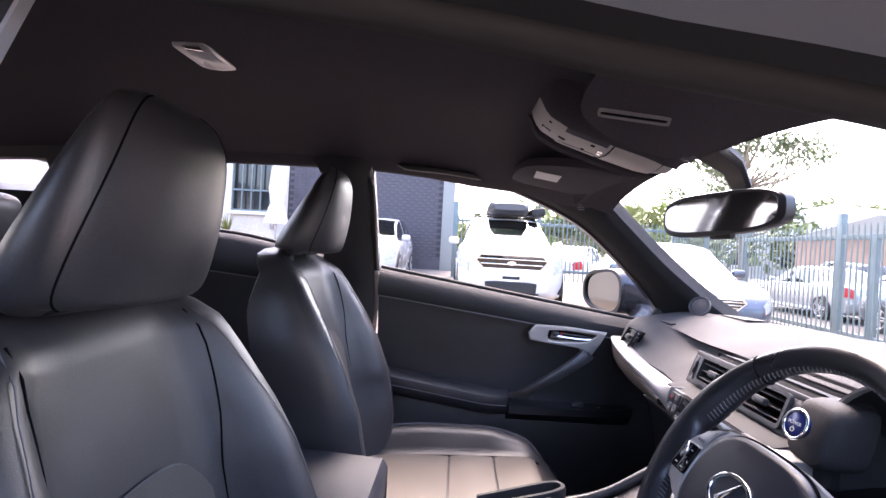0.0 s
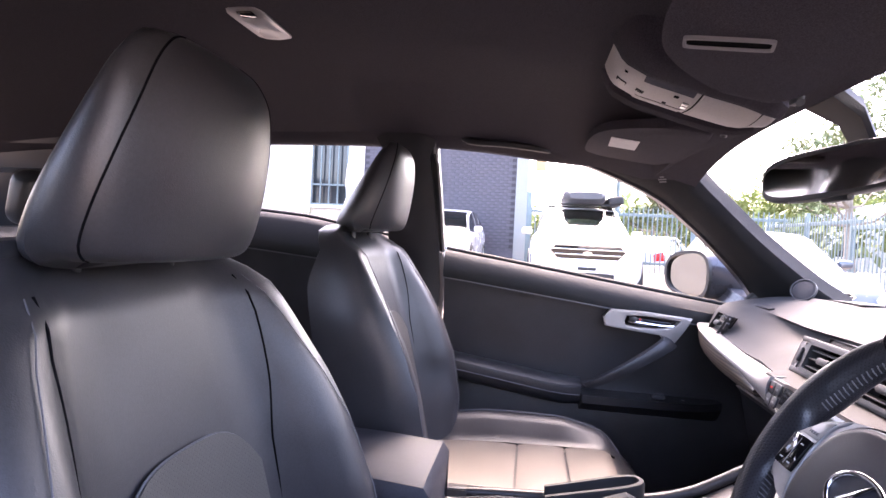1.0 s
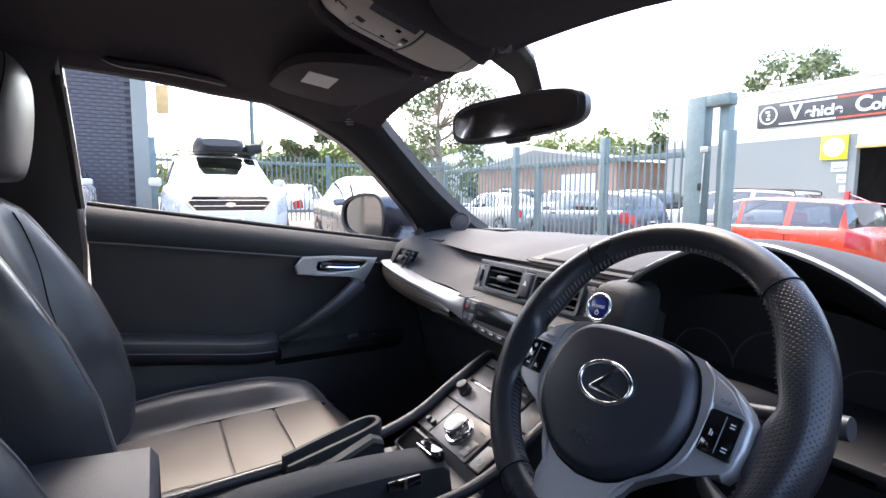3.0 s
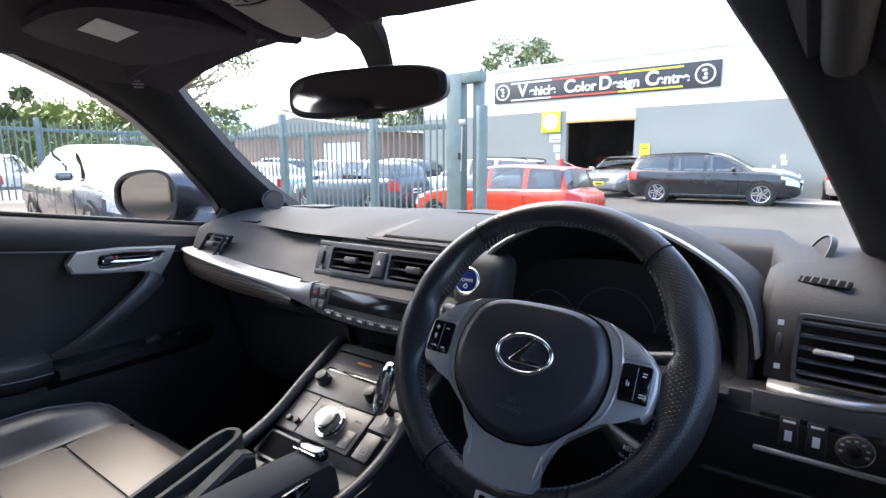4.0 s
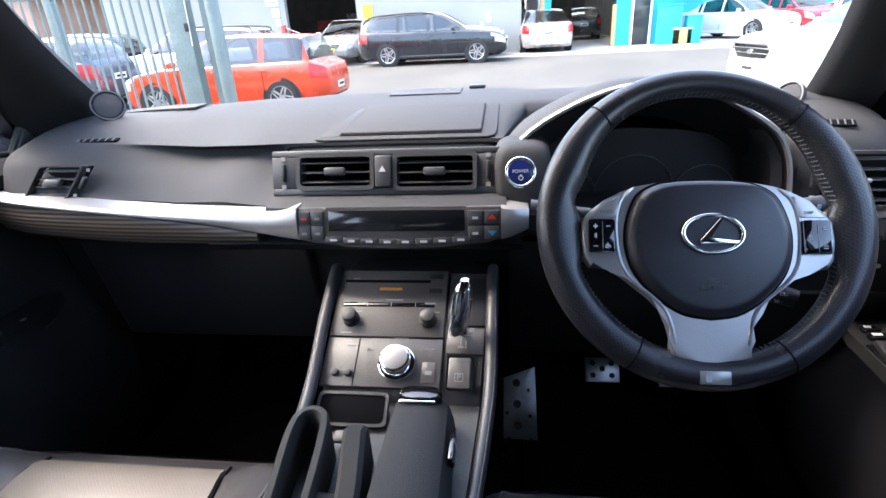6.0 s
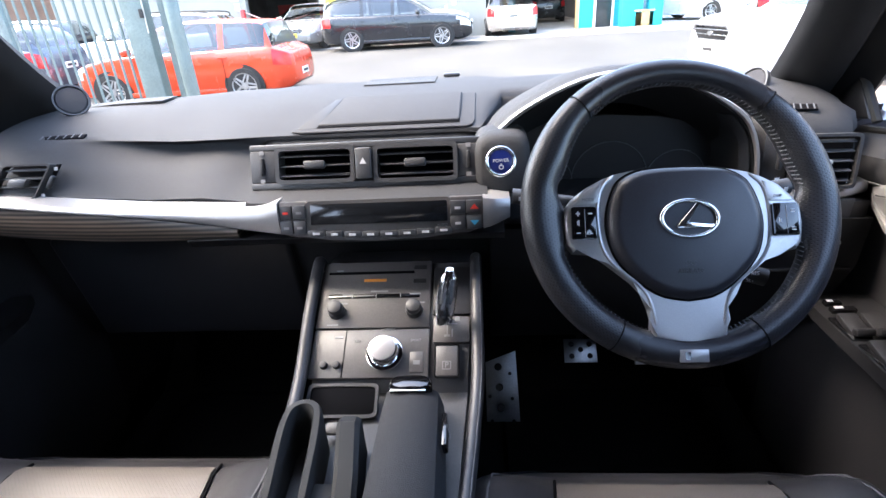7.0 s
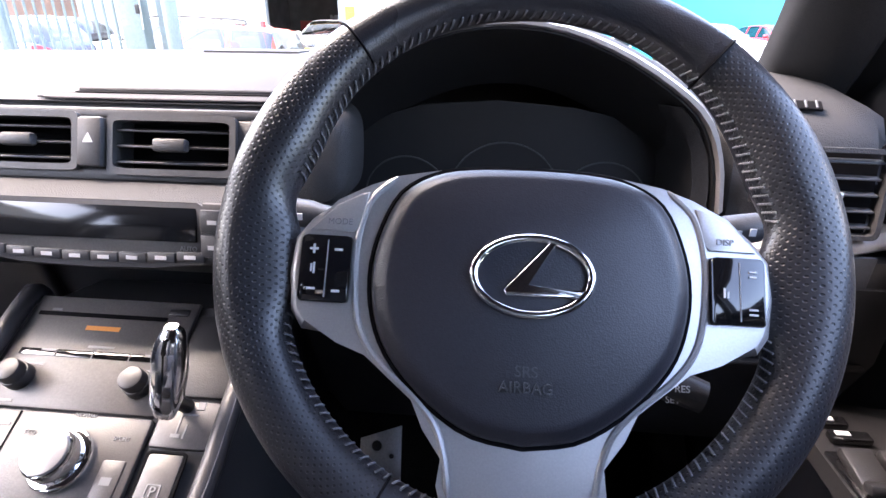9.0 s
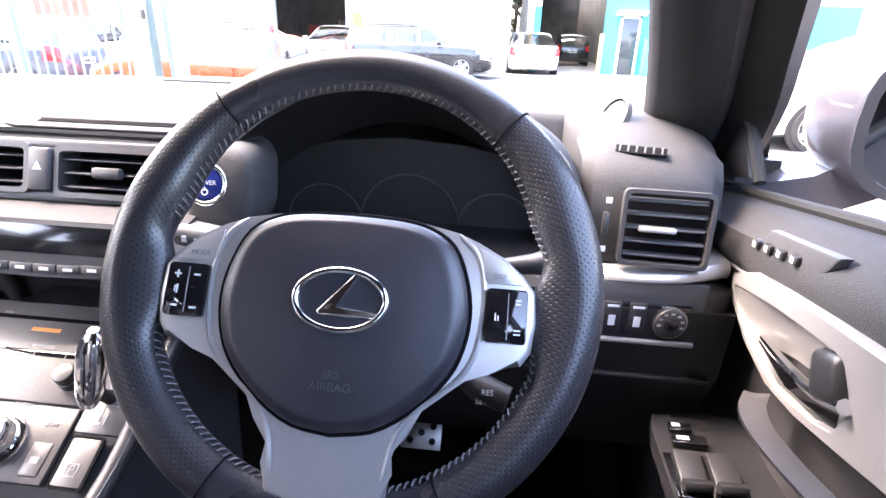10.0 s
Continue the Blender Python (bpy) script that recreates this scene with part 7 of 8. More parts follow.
    if box:
        part("crossbar", rbox(W * 0.7, 0.05, 0.03, pose(0, 0.25, H + 0.06), 0.01), RUBBER, d)
        part("crossbar", rbox(W * 0.7, 0.05, 0.03, pose(0, -0.55, H + 0.06), 0.01), RUBBER, d)
        part("roof_box", loft([[(x * kx - 0.07, y, H + 0.215 + z * kz) for x, z in oval(0.41, 0.155, 24, 4)] for y, kx, kz in ((-1.3, 0.8, 0.8), (-1.2, 1, 1), (0.05, 1, 1), (0.40, 0.94, 0.8), (0.56, 0.75, 0.42))]), mat("grey_roof_box_shell", (0.055, 0.055, 0.06), 0.5, vary=0.1), d, "dark grey roof box")
        part("box_seam", loft([[(x * kx - 0.07, y, H + 0.175 + z) for x, z in oval(0.416, 0.010, 24, 4)] for y, kx in ((-1.21, 0.99), (0.05, 1.0), (0.40, 0.945))]), RUBBER, d)
        part("awning_bag", rbox(0.30, 1.5, 0.17, pose(-0.66, -0.45, H + 0.15, 0, 8, 0), 0.05, 3), RUBBER, d, "black awning bag beside the roof box")
    d.matrix_basis = m
    return d


def park(x, y, heading, z=None):
    """A place for a vehicle; heading in degrees to the left of +y."""
    return pose(x, y, ground_z(x, y) if z is None else z, 0, 0, heading)


GREY_DARK = paint("dark_grey_paint", (0.014, 0.015, 0.018), 0.1)
SILVERP = paint("silver_paint", (0.42, 0.43, 0.43), 0.5)
BLUEGREY = paint("blue_grey_paint", (0.10, 0.115, 0.14), 0.5)
RED = paint("orange_red_paint", (0.58, 0.045, 0.010), 0.0)
BLACKP = paint("black_paint", (0.015, 0.016, 0.018), 0.2)
vehicle("estate_suv", "suv", 4.85, 1.87, 1.64, WHITE, "white estate SUV with black cladding and a roof box", park(-10.05, 0.93, -91, 0.19), clad=True, rails=True, box=True, grille=1.45)
vehicle("hatchback", "hatch", 3.9, 1.72, 1.5, WHITE, "white hatchback parked by the brick wall", park(-12.0, -2.12, -91), clad=False)
vehicle("sedan", "sedan", 4.75, 1.82, 1.46, BLUEGREY, "dark blue-grey sedan parked by the fence", park(-8.6, 3.65, -94))
vehicle("hatchback", "bustle", 4.25, 1.78, 1.44, RED, "orange-red hatchback parked beyond the gate", park(-5.32, 10.35, 90, -0.33), tail_h=0.60)
vehicle("wagon", "wagon", 4.69, 1.81, 1.47, GREY_DARK, "dark grey estate car parked across the road", park(-2.3, 17.85, -90, -0.07), rails=True)
vehicle("sedan", "sedan", 4.6, 1.8, 1.44, SILVERP, "silver sedan parked facing the road", park(-5.75, 20.4, 176, -0.05), plate=PLATE_YELLOW)
vehicle("ute", "suv", 4.7, 1.84, 1.50, WHITE, "white utility car behind the dark estate", park(-2.45, 19.85, -90, -0.05))
vehicle("sedan", "sedan", 4.85, 1.85, 1.47, paint("champagne_paint", (0.45, 0.42, 0.39), 0.4), "champagne sedan seen from behind", park(1.36, 22.2, 3, -0.1))
vehicle("four_wheel_drive", "suv", 4.3, 1.66, 1.50, BLACKP, "black four-wheel drive in the workshop doorway", park(3.85, 30.2, -3, -0.06))
vehicle("sports_sedan", "sedan", 4.5, 1.78, 1.47, WHITE, "white sports sedan facing the road", park(9.1, 23.9, 215, -0.05))
vehicle("hatchback", "hatch", 4.2, 1.76, 1.48, paint("red_paint", (0.45, 0.02, 0.03), 0.1), "red hatchback parked by the blue building", park(12.8, 27.0, 190, -0.05))
vehicle("sedan", "sedan", 4.5, 1.78, 1.45, WHITE, "white sedan parked by the blue building", park(15.2, 25.6, 200, -0.05))
vehicle("sedan", "suv", 4.8, 1.86, 1.60, WHITE, "white car with a wide silver grille near the gate", park(6.15, 9.0, 97, -0.26), grille=1.3)
vehicle("wagon", "wagon", 4.6, 1.8, 1.5, WHITE, "white estate car with roof rails beyond the red hatchback", park(-8.2, 13.9, 90, -0.2), rails=True)
vehicle("hatchback", "hatch", 4.1, 1.74, 1.5, BLUEGREY, "blue-grey hatchback behind the gate", park(-10.2, 10.6, 92, -0.25))
vehicle("sedan", "sedan", 4.6, 1.8, 1.46, SILVERP, "silver sedan behind the gate", park(-15.3, 11.0, 90, -0.25))
vehicle("hatchback", "hatch", 4.1, 1.74, 1.5, GREY_DARK, "dark hatchback parked across the road", park(-13.2, 15.6, 90, -0.15))
vehicle("sedan", "sedan", 4.6, 1.8, 1.46, WHITE, "white sedan parked across the road", park(-18.2, 16.5, 90, -0.12))
vehicle("sedan", "suv", 4.6, 1.8, 1.6, BLUEGREY, "grey car farther down the road", park(-23.5, 17.5, 90, -0.12))
vehicle("sedan", "sedan", 4.6, 1.8, 1.46, WHITE, "white sedan beyond the yard fence", park(-18.0, 4.2, 60, 0.0))

# ---- workshop with sign ----
GREY_WALL = mat("grey_rendered_wall", (0.27, 0.275, 0.255), 0.9, grain=0.06, grain_scale=40, vary=0.06, vary_scale=0.4, bump=0.15, bump_scale=60, spec=0.2)
WHITE_WALL = mat("white_painted_wall", (0.80, 0.80, 0.78), 0.8, grain=0.05, grain_scale=40, vary=0.05, vary_scale=0.6, bump=0.2, bump_scale=60)
# near-black for the insides of open bays: their shade put into the colour
BAY_SHADE = mat("shaded_bay_wall", (0.06, 0.06, 0.06), 0.9, vary=0.4, vary_scale=1.5)
YELLOW = mat("yellow_sign", (0.75, 0.68, 0.03), 0.5)
RED_POST = mat("red_painted_steel", (0.55, 0.03, 0.03), 0.45)
BOARD = mat("charcoal_sign_board", (0.045, 0.043, 0.045), 0.5)
BLUE = mat("turquoise_painted_wall", (0.02, 0.36, 0.44), 0.7, grain=0.06, grain_scale=40, vary=0.08, vary_scale=1)
TAN = mat("ochre_paint", (0.55, 0.36, 0.16), 0.7)


def slab(x0, x1, y0, y1, z0, z1, bevel=0.0):
    return rbox(x1 - x0, y1 - y0, z1 - z0, pose((x0 + x1) / 2, (y0 + y1) / 2, (z0 + z1) / 2), bevel)


ws_ = thing("workshop", (-6, 24, -0.1), "grey and white car workshop with a wide sign", "building")
WY = 21.0
part("wall", joined(slab(-16, -8.42, WY, WY + 0.25, -0.2, 3.30), slab(-5.62, 0.56, WY, WY + 0.25, -0.2, 3.24)), GREY_WALL, ws_, "grey lower wall")
part("upper_wall", joined(slab(-16, 0.50, WY + 0.03, WY + 0.25, 3.24, 5.15), slab(-8.42, -5.62, WY - 0.002, WY + 0.25, 2.83, 3.24)), WHITE_WALL, ws_, "white upper wall")
part("side_wall", slab(0.31, 0.56, WY + 0.25, 40, -0.2, 3.24), GREY_WALL, ws_)
part("roof", slab(-16.1, 0.6, WY - 0.05, 40, 5.15, 5.25, 0.02), WHITE_WALL, ws_)
part("bay_back", joined(slab(-12, -2, 33, 33.2, -0.1, 5.1), slab(-12.2, -12, WY + 0.3, 33, -0.1, 5.1), slab(-2.0, -1.8, WY + 0.3, 33, -0.1, 5.1)), BAY_SHADE, ws_)
part("door_lintel", slab(-8.46, -5.58, WY - 0.03, WY + 0.2, 2.80, 2.90, 0.01), TAN, ws_)
for i in range(5):
    part("shelf_load", slab(-10.5 + i * 1.7, -9.6 + i * 1.7, 30.5, 31.2, 0.9, 1.5 + 0.3 * (i % 3), 0.03), ALLOY if i % 2 else RED_POST, ws_)
part("bollard", slab(-8.60, -8.46, WY - 0.2, WY - 0.06, -0.1, 1.32, 0.01), RED_POST, ws_, "red bollard by the bay")
part("bollard", slab(-5.60, -5.46, WY - 0.2, WY - 0.06, -0.1, 1.36, 0.01), RED_POST, ws_, "red bollard by the bay")
part("barrier_tape", tube([(-8.5, WY - 0.13, 1.25), (-7.8, WY - 0.13, 0.95), (-7.0, WY - 0.13, 0.85), (-6.2, WY - 0.13, 1.0), (-5.53, WY - 0.13, 1.3)], 0.02, 6), mat("barrier_tape", (0.7, 0.4, 0.36), 0.6), ws_)
vehicle("sedan", "sedan", 4.5, 1.78, 1.45, BLACKP, "black car inside the workshop bay", park(-7.3, 26.5, -60, 0.0))
ys_ = part("yellow_sign", slab(-9.5, -8.66, WY - 0.10, WY - 0.02, 2.44, 3.30, 0.01), YELLOW, ws_, "square yellow sign with a white disc")
part("disc", cyl(0.33, 0.33, 0.02, 32, pose(-9.08, WY - 0.10, 2.87, 90, 0, 0)), WHITE_WALL, ys_)
part("mark", slab(-9.1, -8.98, WY - 0.13, WY - 0.12, 2.95, 3.0), GREY_WALL, ys_)
for z0, z1, x0 in ((2.02, 2.36, -9.15), (1.62, 1.92, -8.95), (1.30, 1.55, -8.85)):
    nt = part("notice", slab(x0, -8.66, WY - 0.03, WY - 0.005, z0, z1), LABEL_WHITE, ws_, "white notice board")
    part("notice_bar", slab(x0 + 0.06, -8.74, WY - 0.036, WY - 0.031, z0 + 0.1, z0 + 0.14), PRINT_DIM, nt)
yn = part("small_sign", slab(-5.36, -5.0, WY - 0.03, WY - 0.005, 1.40, 1.86), YELLOW, ws_, "small yellow sign")
part("sign_bar", slab(-5.28, -5.08, WY - 0.036, WY - 0.031, 1.66, 1.70), BOARD, yn)
for x, z, w in ((-0.3, 0.95, 0.10), (-0.02, 1.05, 0.16), (-0.06, 1.25, 0.14), (0.02, -0.0, 0.2)):
    part("patch", slab(x - w / 2 - 0.6, x + w / 2 - 0.6, WY - 0.006, WY - 0.002, z, z + w), WHITE_WALL, ws_, "pale paint patch")
sg = thing("shop_sign", (-7.2, WY, 4.25), "charcoal workshop sign with white lettering and red and yellow lines", "sign")
part("board", slab(-11.85, -2.72, WY - 0.10, WY + 0.02, 3.80, 4.70, 0.01), BOARD, sg)
sm = Matrix(((1, 0, 0, -7.30), (0, 0, -1, WY - 0.105), (0, 1, 0, 4.24), (0, 0, 0, 1)))
LETTER = mat("white_letters", (0.82, 0.82, 0.82), 0.5)
LINE_Y, LINE_R = mat("yellow_line", (0.8, 0.7, 0.05), 0.5), mat("red_line", (0.62, 0.10, 0.05), 0.5)
for txt, x, sz in (("V", -3.30, 0.72), ("ehicle", -2.32, 0.52), ("C", -1.04, 0.72), ("olor", -0.34, 0.52), ("D", 0.52, 0.72), ("esign", 1.36, 0.52), ("C", 2.38, 0.72), ("entre", 3.16, 0.52)):
    words(txt, sz, sm @ pose(x * 0.95, 0.0 if sz > 0.6 else -0.055, 0), LETTER, sg, 0.01, bold=0.014)
for x0, x1, mm in ((-11.0, -9.1, LETTER), (-9.05, -6.35, LINE_R), (-6.3, -3.95, LINE_Y)):
    for z in (3.885, 4.585):
        part("line", slab(x0, x1, WY - 0.115, WY - 0.10, z - 0.03, z + 0.03), mm, sg)
for x in (-11.42, -3.22):
    g = Matrix(((1, 0, 0, x), (0, 0, -1, WY - 0.10), (0, 1, 0, 4.25), (0, 0, 0, 1)))
    part("roundel", frame_ring(oval(0.34, 0.34, 36), oval(0.285, 0.285, 36), 0.012, g), LETTER, sg)
    part("roundel_mark", joined(*(rbox(w, h, 0.012, g @ pose(px, py, 0.006), 0.02) for px, py, w, h in ((-0.03, 0.13, 0.16, 0.08), (0.02, 0.0, 0.10, 0.10), (0.0, -0.14, 0.14, 0.09)))), LETTER, sg)

# ---- blue workshop ----
bw = thing("blue_workshop", (6, 26, -0.1), "white and turquoise workshop with an open bay", "building")
BY = 22.0
part("gable", joined(slab(1.45, 4.12, BY, BY + 0.25, 3.55, 4.5), slab(4.12, 6.2, BY, BY + 0.25, 2.98, 5.3), slab(6.2, 34, BY + 7, BY + 7.25, 2.98, 5.3), slab(5.95, 6.2, BY + 0.25, BY + 7, 2.98, 5.3)), WHITE_WALL, bw, "white gable wall")
part("blue_wall", joined(slab(4.12, 6.2, BY - 0.01, BY + 0.25, -0.2, 2.98), slab(6.2, 34, BY + 6.99, BY + 7.25, -0.2, 2.98), slab(5.95, 6.21, BY + 0.25, BY + 7, -0.2, 2.98)), BLUE, bw, "turquoise lower wall")
part("white_wall", slab(17, 22, BY + 6.95, BY + 6.985, -0.2, 2.98), WHITE_WALL, bw)
part("pier", slab(1.45, 1.70, BY - 0.02, BY + 0.3, 2.3, 3.6), WHITE_WALL, bw)
part("pier_band", slab(1.45, 1.70, BY - 0.03, BY + 0.3, -0.1, 2.3), BLUE, bw)
part("pier_edge", slab(1.30, 1.45, BY - 0.02, BY + 0.2, 1.0, 3.5), TAN, bw)
part("post_edge", slab(4.00, 4.12, BY - 0.02, BY + 0.2, -0.1, 1.4), TAN, bw)
part("roof", joined(slab(1.2, 4.2, BY - 0.1, 44, 4.5, 4.6), slab(4.1, 6.3, BY - 0.1, 44, 5.3, 5.4), slab(6.3, 34.1, BY + 6.9, 44, 5.3, 5.4)), WHITE_WALL, bw)
part("gutter", tube([(1.25, BY - 0.12, 4.52), (1.25, 32, 4.52)], 0.07, 8), GREY_WALL, bw)
part("side_wall", slab(1.22, 1.36, BY + 0.3, 44, -0.1, 4.5), WHITE_WALL, bw, "pale side wall")
part("bay_wall", joined(slab(1.37, 1.45, BY + 0.3, 44, -0.1, 4.5), slab(5.7, 5.9, BY + 0.3, 44, -0.1, 4.5), slab(0.9, 5.9, 44, 44.2, -0.1, 4.6)), BAY_SHADE, bw)
# strips glow by emission in place of daylight through the closed roof
for i in range(3):
    part("skylight_strip", slab(1.8, 3.9, 27 + 4 * i, 27.5 + 4 * i, 4.40, 4.44), emit("skylight_glow", (0.9, 0.95, 1.0), 1.2), bw)
dr = part("office_door", slab(4.72, 5.35, BY - 0.05, BY - 0.012, -0.05, 1.95, 0.01), PANE_BLIND, bw, "glazed office door")
part("door_frame", joined(slab(4.66, 4.74, BY - 0.08, BY - 0.012, -0.05, 2.05), slab(5.33, 5.41, BY - 0.08, BY - 0.012, -0.05, 2.05), slab(4.66, 5.41, BY - 0.08, BY - 0.012, 1.95, 2.05)), WHITE_WALL, dr)
part("awning", rbox(1.1, 0.6, 0.05, pose(5.0, BY - 0.3, 2.12, -12, 0, 0), 0.01), LABEL_WHITE, bw)
for x, w, h, mm in ((5.9, 0.75, 1.3, BLUE), (6.75, 0.5, 0.9, BLUE), (6.35, 0.7, 0.5, TAN)):
    solo("waste_bin", joined(rbox(w, 0.5, h, pose(x, BY - 0.6, h / 2 - 0.05), 0.03), rbox(w * 1.05, 0.55, 0.06, pose(x, BY - 0.6, h - 0.03), 0.02)), mm, "painted bin standing by the wall", "bin", group="bins by the wall")
part("wall_lamp", rbox(0.25, 0.12, 0.08, pose(2.75, BY - 0.05, 4.05), 0.02), GREY_WALL, bw)
fence("fence", (0.6, 23.0), (1.4, 23.0), -0.05, (0.3, 1.2), 1.5, "pale palings between the two workshops")
for x0 in (8.8, 11.2):
    part("painted_arc", slab(x0, x0 + 0.5, BY + 6.96, BY + 6.985, 3.3, 3.6), LABEL_WHITE, bw)

# ---- brick building on the far side of the yard ----
BRICK = mat("dark_painted_brick", (0.085, 0.078, 0.088), 0.8, grain=0.2, grain_scale=60, vary=0.2, vary_scale=3, bump=0.4, bump_scale=80)
MORTAR = mat("dark_mortar", (0.05, 0.047, 0.052), 0.9)
CREAM = mat("cream_rendered_wall", (0.62, 0.56, 0.48), 0.85, grain=0.1, grain_scale=30, vary=0.1, vary_scale=1, bump=0.3, bump_scale=50)
bb = tagged(new("brick_building"), "dark painted brick building at the edge of the yard", "building")
bb.location = (-16, -4, 0.5)
part("wall", joined(slab(-14.25, -14.02, -4.95, -0.50, 0.3, 6.0), slab(-18, -14.25, -0.72, -0.50, 0.3, 6.0)), MORTAR, bb)
part("plinth", slab(-14.02, -13.99, -4.95, -0.50, 0.3, 0.80), BRICK, bb)
part("pier", slab(-14.2, -13.97, -0.50, -0.16, 0.3, 6.0), GREY_WALL, bb, "pale rendered pier at the corner")
part("roof", slab(-22, -13.6, -8, -0.1, 6.0, 6.15), GREY_WALL, bb)
sgp = part("hanging_panel", slab(-13.9, -13.8, 0.02, 0.30, 3.05, 3.72, 0.02), TAN, bb, "tan panel hanging from the corner")

hw = thing("office_wall", (-14.1, -7, 0.5), "cream rendered office wall with a barred window", "building")
part("wall", joined(slab(-14.3, -14.05, -14, -6.6, 0.3, 6.0), slab(-14.3, -14.05, -5.46, -4.95, 0.3, 6.0), slab(-14.3, -14.05, -6.6, -5.46, 0.3, 1.9), slab(-14.3, -14.05, -6.6, -5.46, 3.95, 6.0)), CREAM, hw)
wd = part("window", slab(-14.22, -14.18, -6.6, -5.46, 1.9, 3.95), PANE_BLIND, hw, "blue-grey window behind bars")
for y in (-6.58, -6.3, -6.03, -5.76, -5.48):
    part("window_bar", slab(-14.06, -14.02, y - 0.02, y + 0.02, 1.9, 3.95), GALV, wd)
for z in (1.92, 2.5, 3.92):
    part("window_bar", slab(-14.06, -14.01, -6.6, -5.46, z - 0.025, z + 0.025), GALV, wd)
part("sill", slab(-14.06, -13.92, -6.66, -5.40, 1.80, 1.89, 0.01), WHITE_WALL, hw)
part("wall_tap", slab(-14.03, -13.95, -5.42, -5.32, 1.4, 1.7, 0.02), ALLOY, hw)
# closed parasol
ps = thing("parasol", (-13.2, -4.98, 0.5), "closed cream garden parasol standing by the wall", "parasol")
part("canopy", loft([[(-13.2 + r * (1 + 0.22 * math.sin(7 * a)) * math.cos(a), -4.98 + r * (1 + 0.22 * math.sin(7 * a)) * math.sin(a), z) for a in [2 * math.pi * k / 42 for k in range(42)]] for z, r in ((1.55, 0.30), (1.65, 0.27), (2.0, 0.18), (2.1, 0.14), (2.5, 0.20), (3.0, 0.16), (3.45, 0.05))]), mat("cream_canvas", (0.66, 0.60, 0.50), 0.9, vary=0.15, vary_scale=4), ps)
part("pole", cyl(0.025, 0.025, 1.3, 12, pose(-13.2, -4.98, 0.5)), ALLOY, ps)
# potted plant
LEAF_DRY = mat("yellow_green_leaf", (0.20, 0.20, 0.06), 0.6, vary=0.3, vary_scale=3)
yp = thing("pot_plant", (-13.3, -6.35, 0.6), "spiky yellow-green plant in a white pot", "plant")
part("pot", cyl(0.16, 0.22, 0.4, 20, pose(-13.3, -6.35, 0.6), 0.02), WHITE_WALL, yp)
lv_ = []
random.seed(5)
for i in range(46):
    a, e, L_ = random.uniform(0, 6.28), random.uniform(0.2, 1.35), random.uniform(0.45, 0.85)
    dirv = Vector((math.cos(a) * math.cos(e), math.sin(a) * math.cos(e), math.sin(e)))
    side = dirv.cross(Vector((0, 0, 1))).normalized() * 0.022
    b0 = Vector((-13.3, -6.35, 1.15))
    p1, p2 = b0 + dirv * L_ * 0.55, b0 + dirv * L_ - Vector((0, 0, 0.25 * L_ * math.cos(e)))
    bm = bmesh.new()
    v = [bm.verts.new(p) for p in (b0 - side, b0 + side, p1 + side, p1 - side, p2)]
    bm.faces.new(v[:4]), bm.faces.new((v[3], v[2], v[4]))
    lv_.append(bm)
part("leaves", joined(*lv_), LEAF_DRY, yp)
part("stem", cyl(0.05, 0.035, 0.3, 10, pose(-13.3, -6.35, 0.92)), TAN, yp)

# ---- buildings behind and beside the yard, seen in mirrors and past the driver's window ----
bk = thing("yard_shed", (0, -12, 0), "pale shed with open dark bays behind the yard", "building")
part("wall", joined(slab(-14, -6, -11, -10.8, -0.1, 3.6), slab(-2, 0.5, -11, -10.8, -0.1, 3.6), slab(5, 12, -11, -10.8, -0.1, 3.6), slab(-14, 12, -11, -10.8, 2.8, 3.6)), CREAM, bk)
part("bay", slab(-6, 5, -16, -15.8, -0.1, 3.6), BAY_SHADE, bk)
part("roof", slab(-14, 12, -16, -10.6, 3.6, 3.7), GREY_WALL, bk)
rw = thing("white_building", (10, 4, 0), "white building with small dark windows beside the yard", "building")
part("wall", slab(9.2, 9.45, 1.5, 9.0, -0.1, 4.2), WHITE_WALL, rw)
for y in (2.2, 3.8, 5.4, 7.0):
    for z in (1.5, 2.9):
        wn_ = part("window", slab(9.15, 9.21, y, y + 0.7, z, z + 1.0), PANE_BLIND, rw)
        part("window_frame", frame_ring([(y - 0.05, z - 0.05), (y + 0.75, z - 0.05), (y + 0.75, z + 1.05), (y - 0.05, z + 1.05)], [(y, z), (y + 0.7, z), (y + 0.7, z + 1.0), (y, z + 1.0)], 0.05, Matrix(((0, 0, -1, 9.2), (1, 0, 0, 0), (0, 1, 0, 0), (0, 0, 0, 1)))), WHITE_WALL, wn_)
part("roof", slab(9.0, 18, 1.3, 9.2, 4.2, 4.3), GREY_WALL, rw)
lat = []
for i in range(7):
    lat.append(slab(4.6, 8.6, 6.62, 6.66, 0.25 + i * 0.17, 0.29 + i * 0.17))
for i in range(20):
    lat.append(slab(4.6 + i * 0.2, 4.63 + i * 0.2, 6.6, 6.64, 0.0, 1.4))
solo("lattice_fence", joined(*lat), CREAM, "cream lattice fence at the yard's edge", "fence")

# pale warehouse far beyond the gate
wh = thing("warehouse", (-42, 30, -0.3), "far pale warehouse with a low gable", "building")
part("wall", prism([(-14, -0.5), (14, -0.5), (14, 3.6), (0, 6.4), (-14, 3.6)], 16, Matrix(((0.8, 0, -0.6, -42), (0.6, 0, 0.8, 30), (0, 1, 0, 0), (0, 0, 0, 1)))), WHITE_WALL, wh)
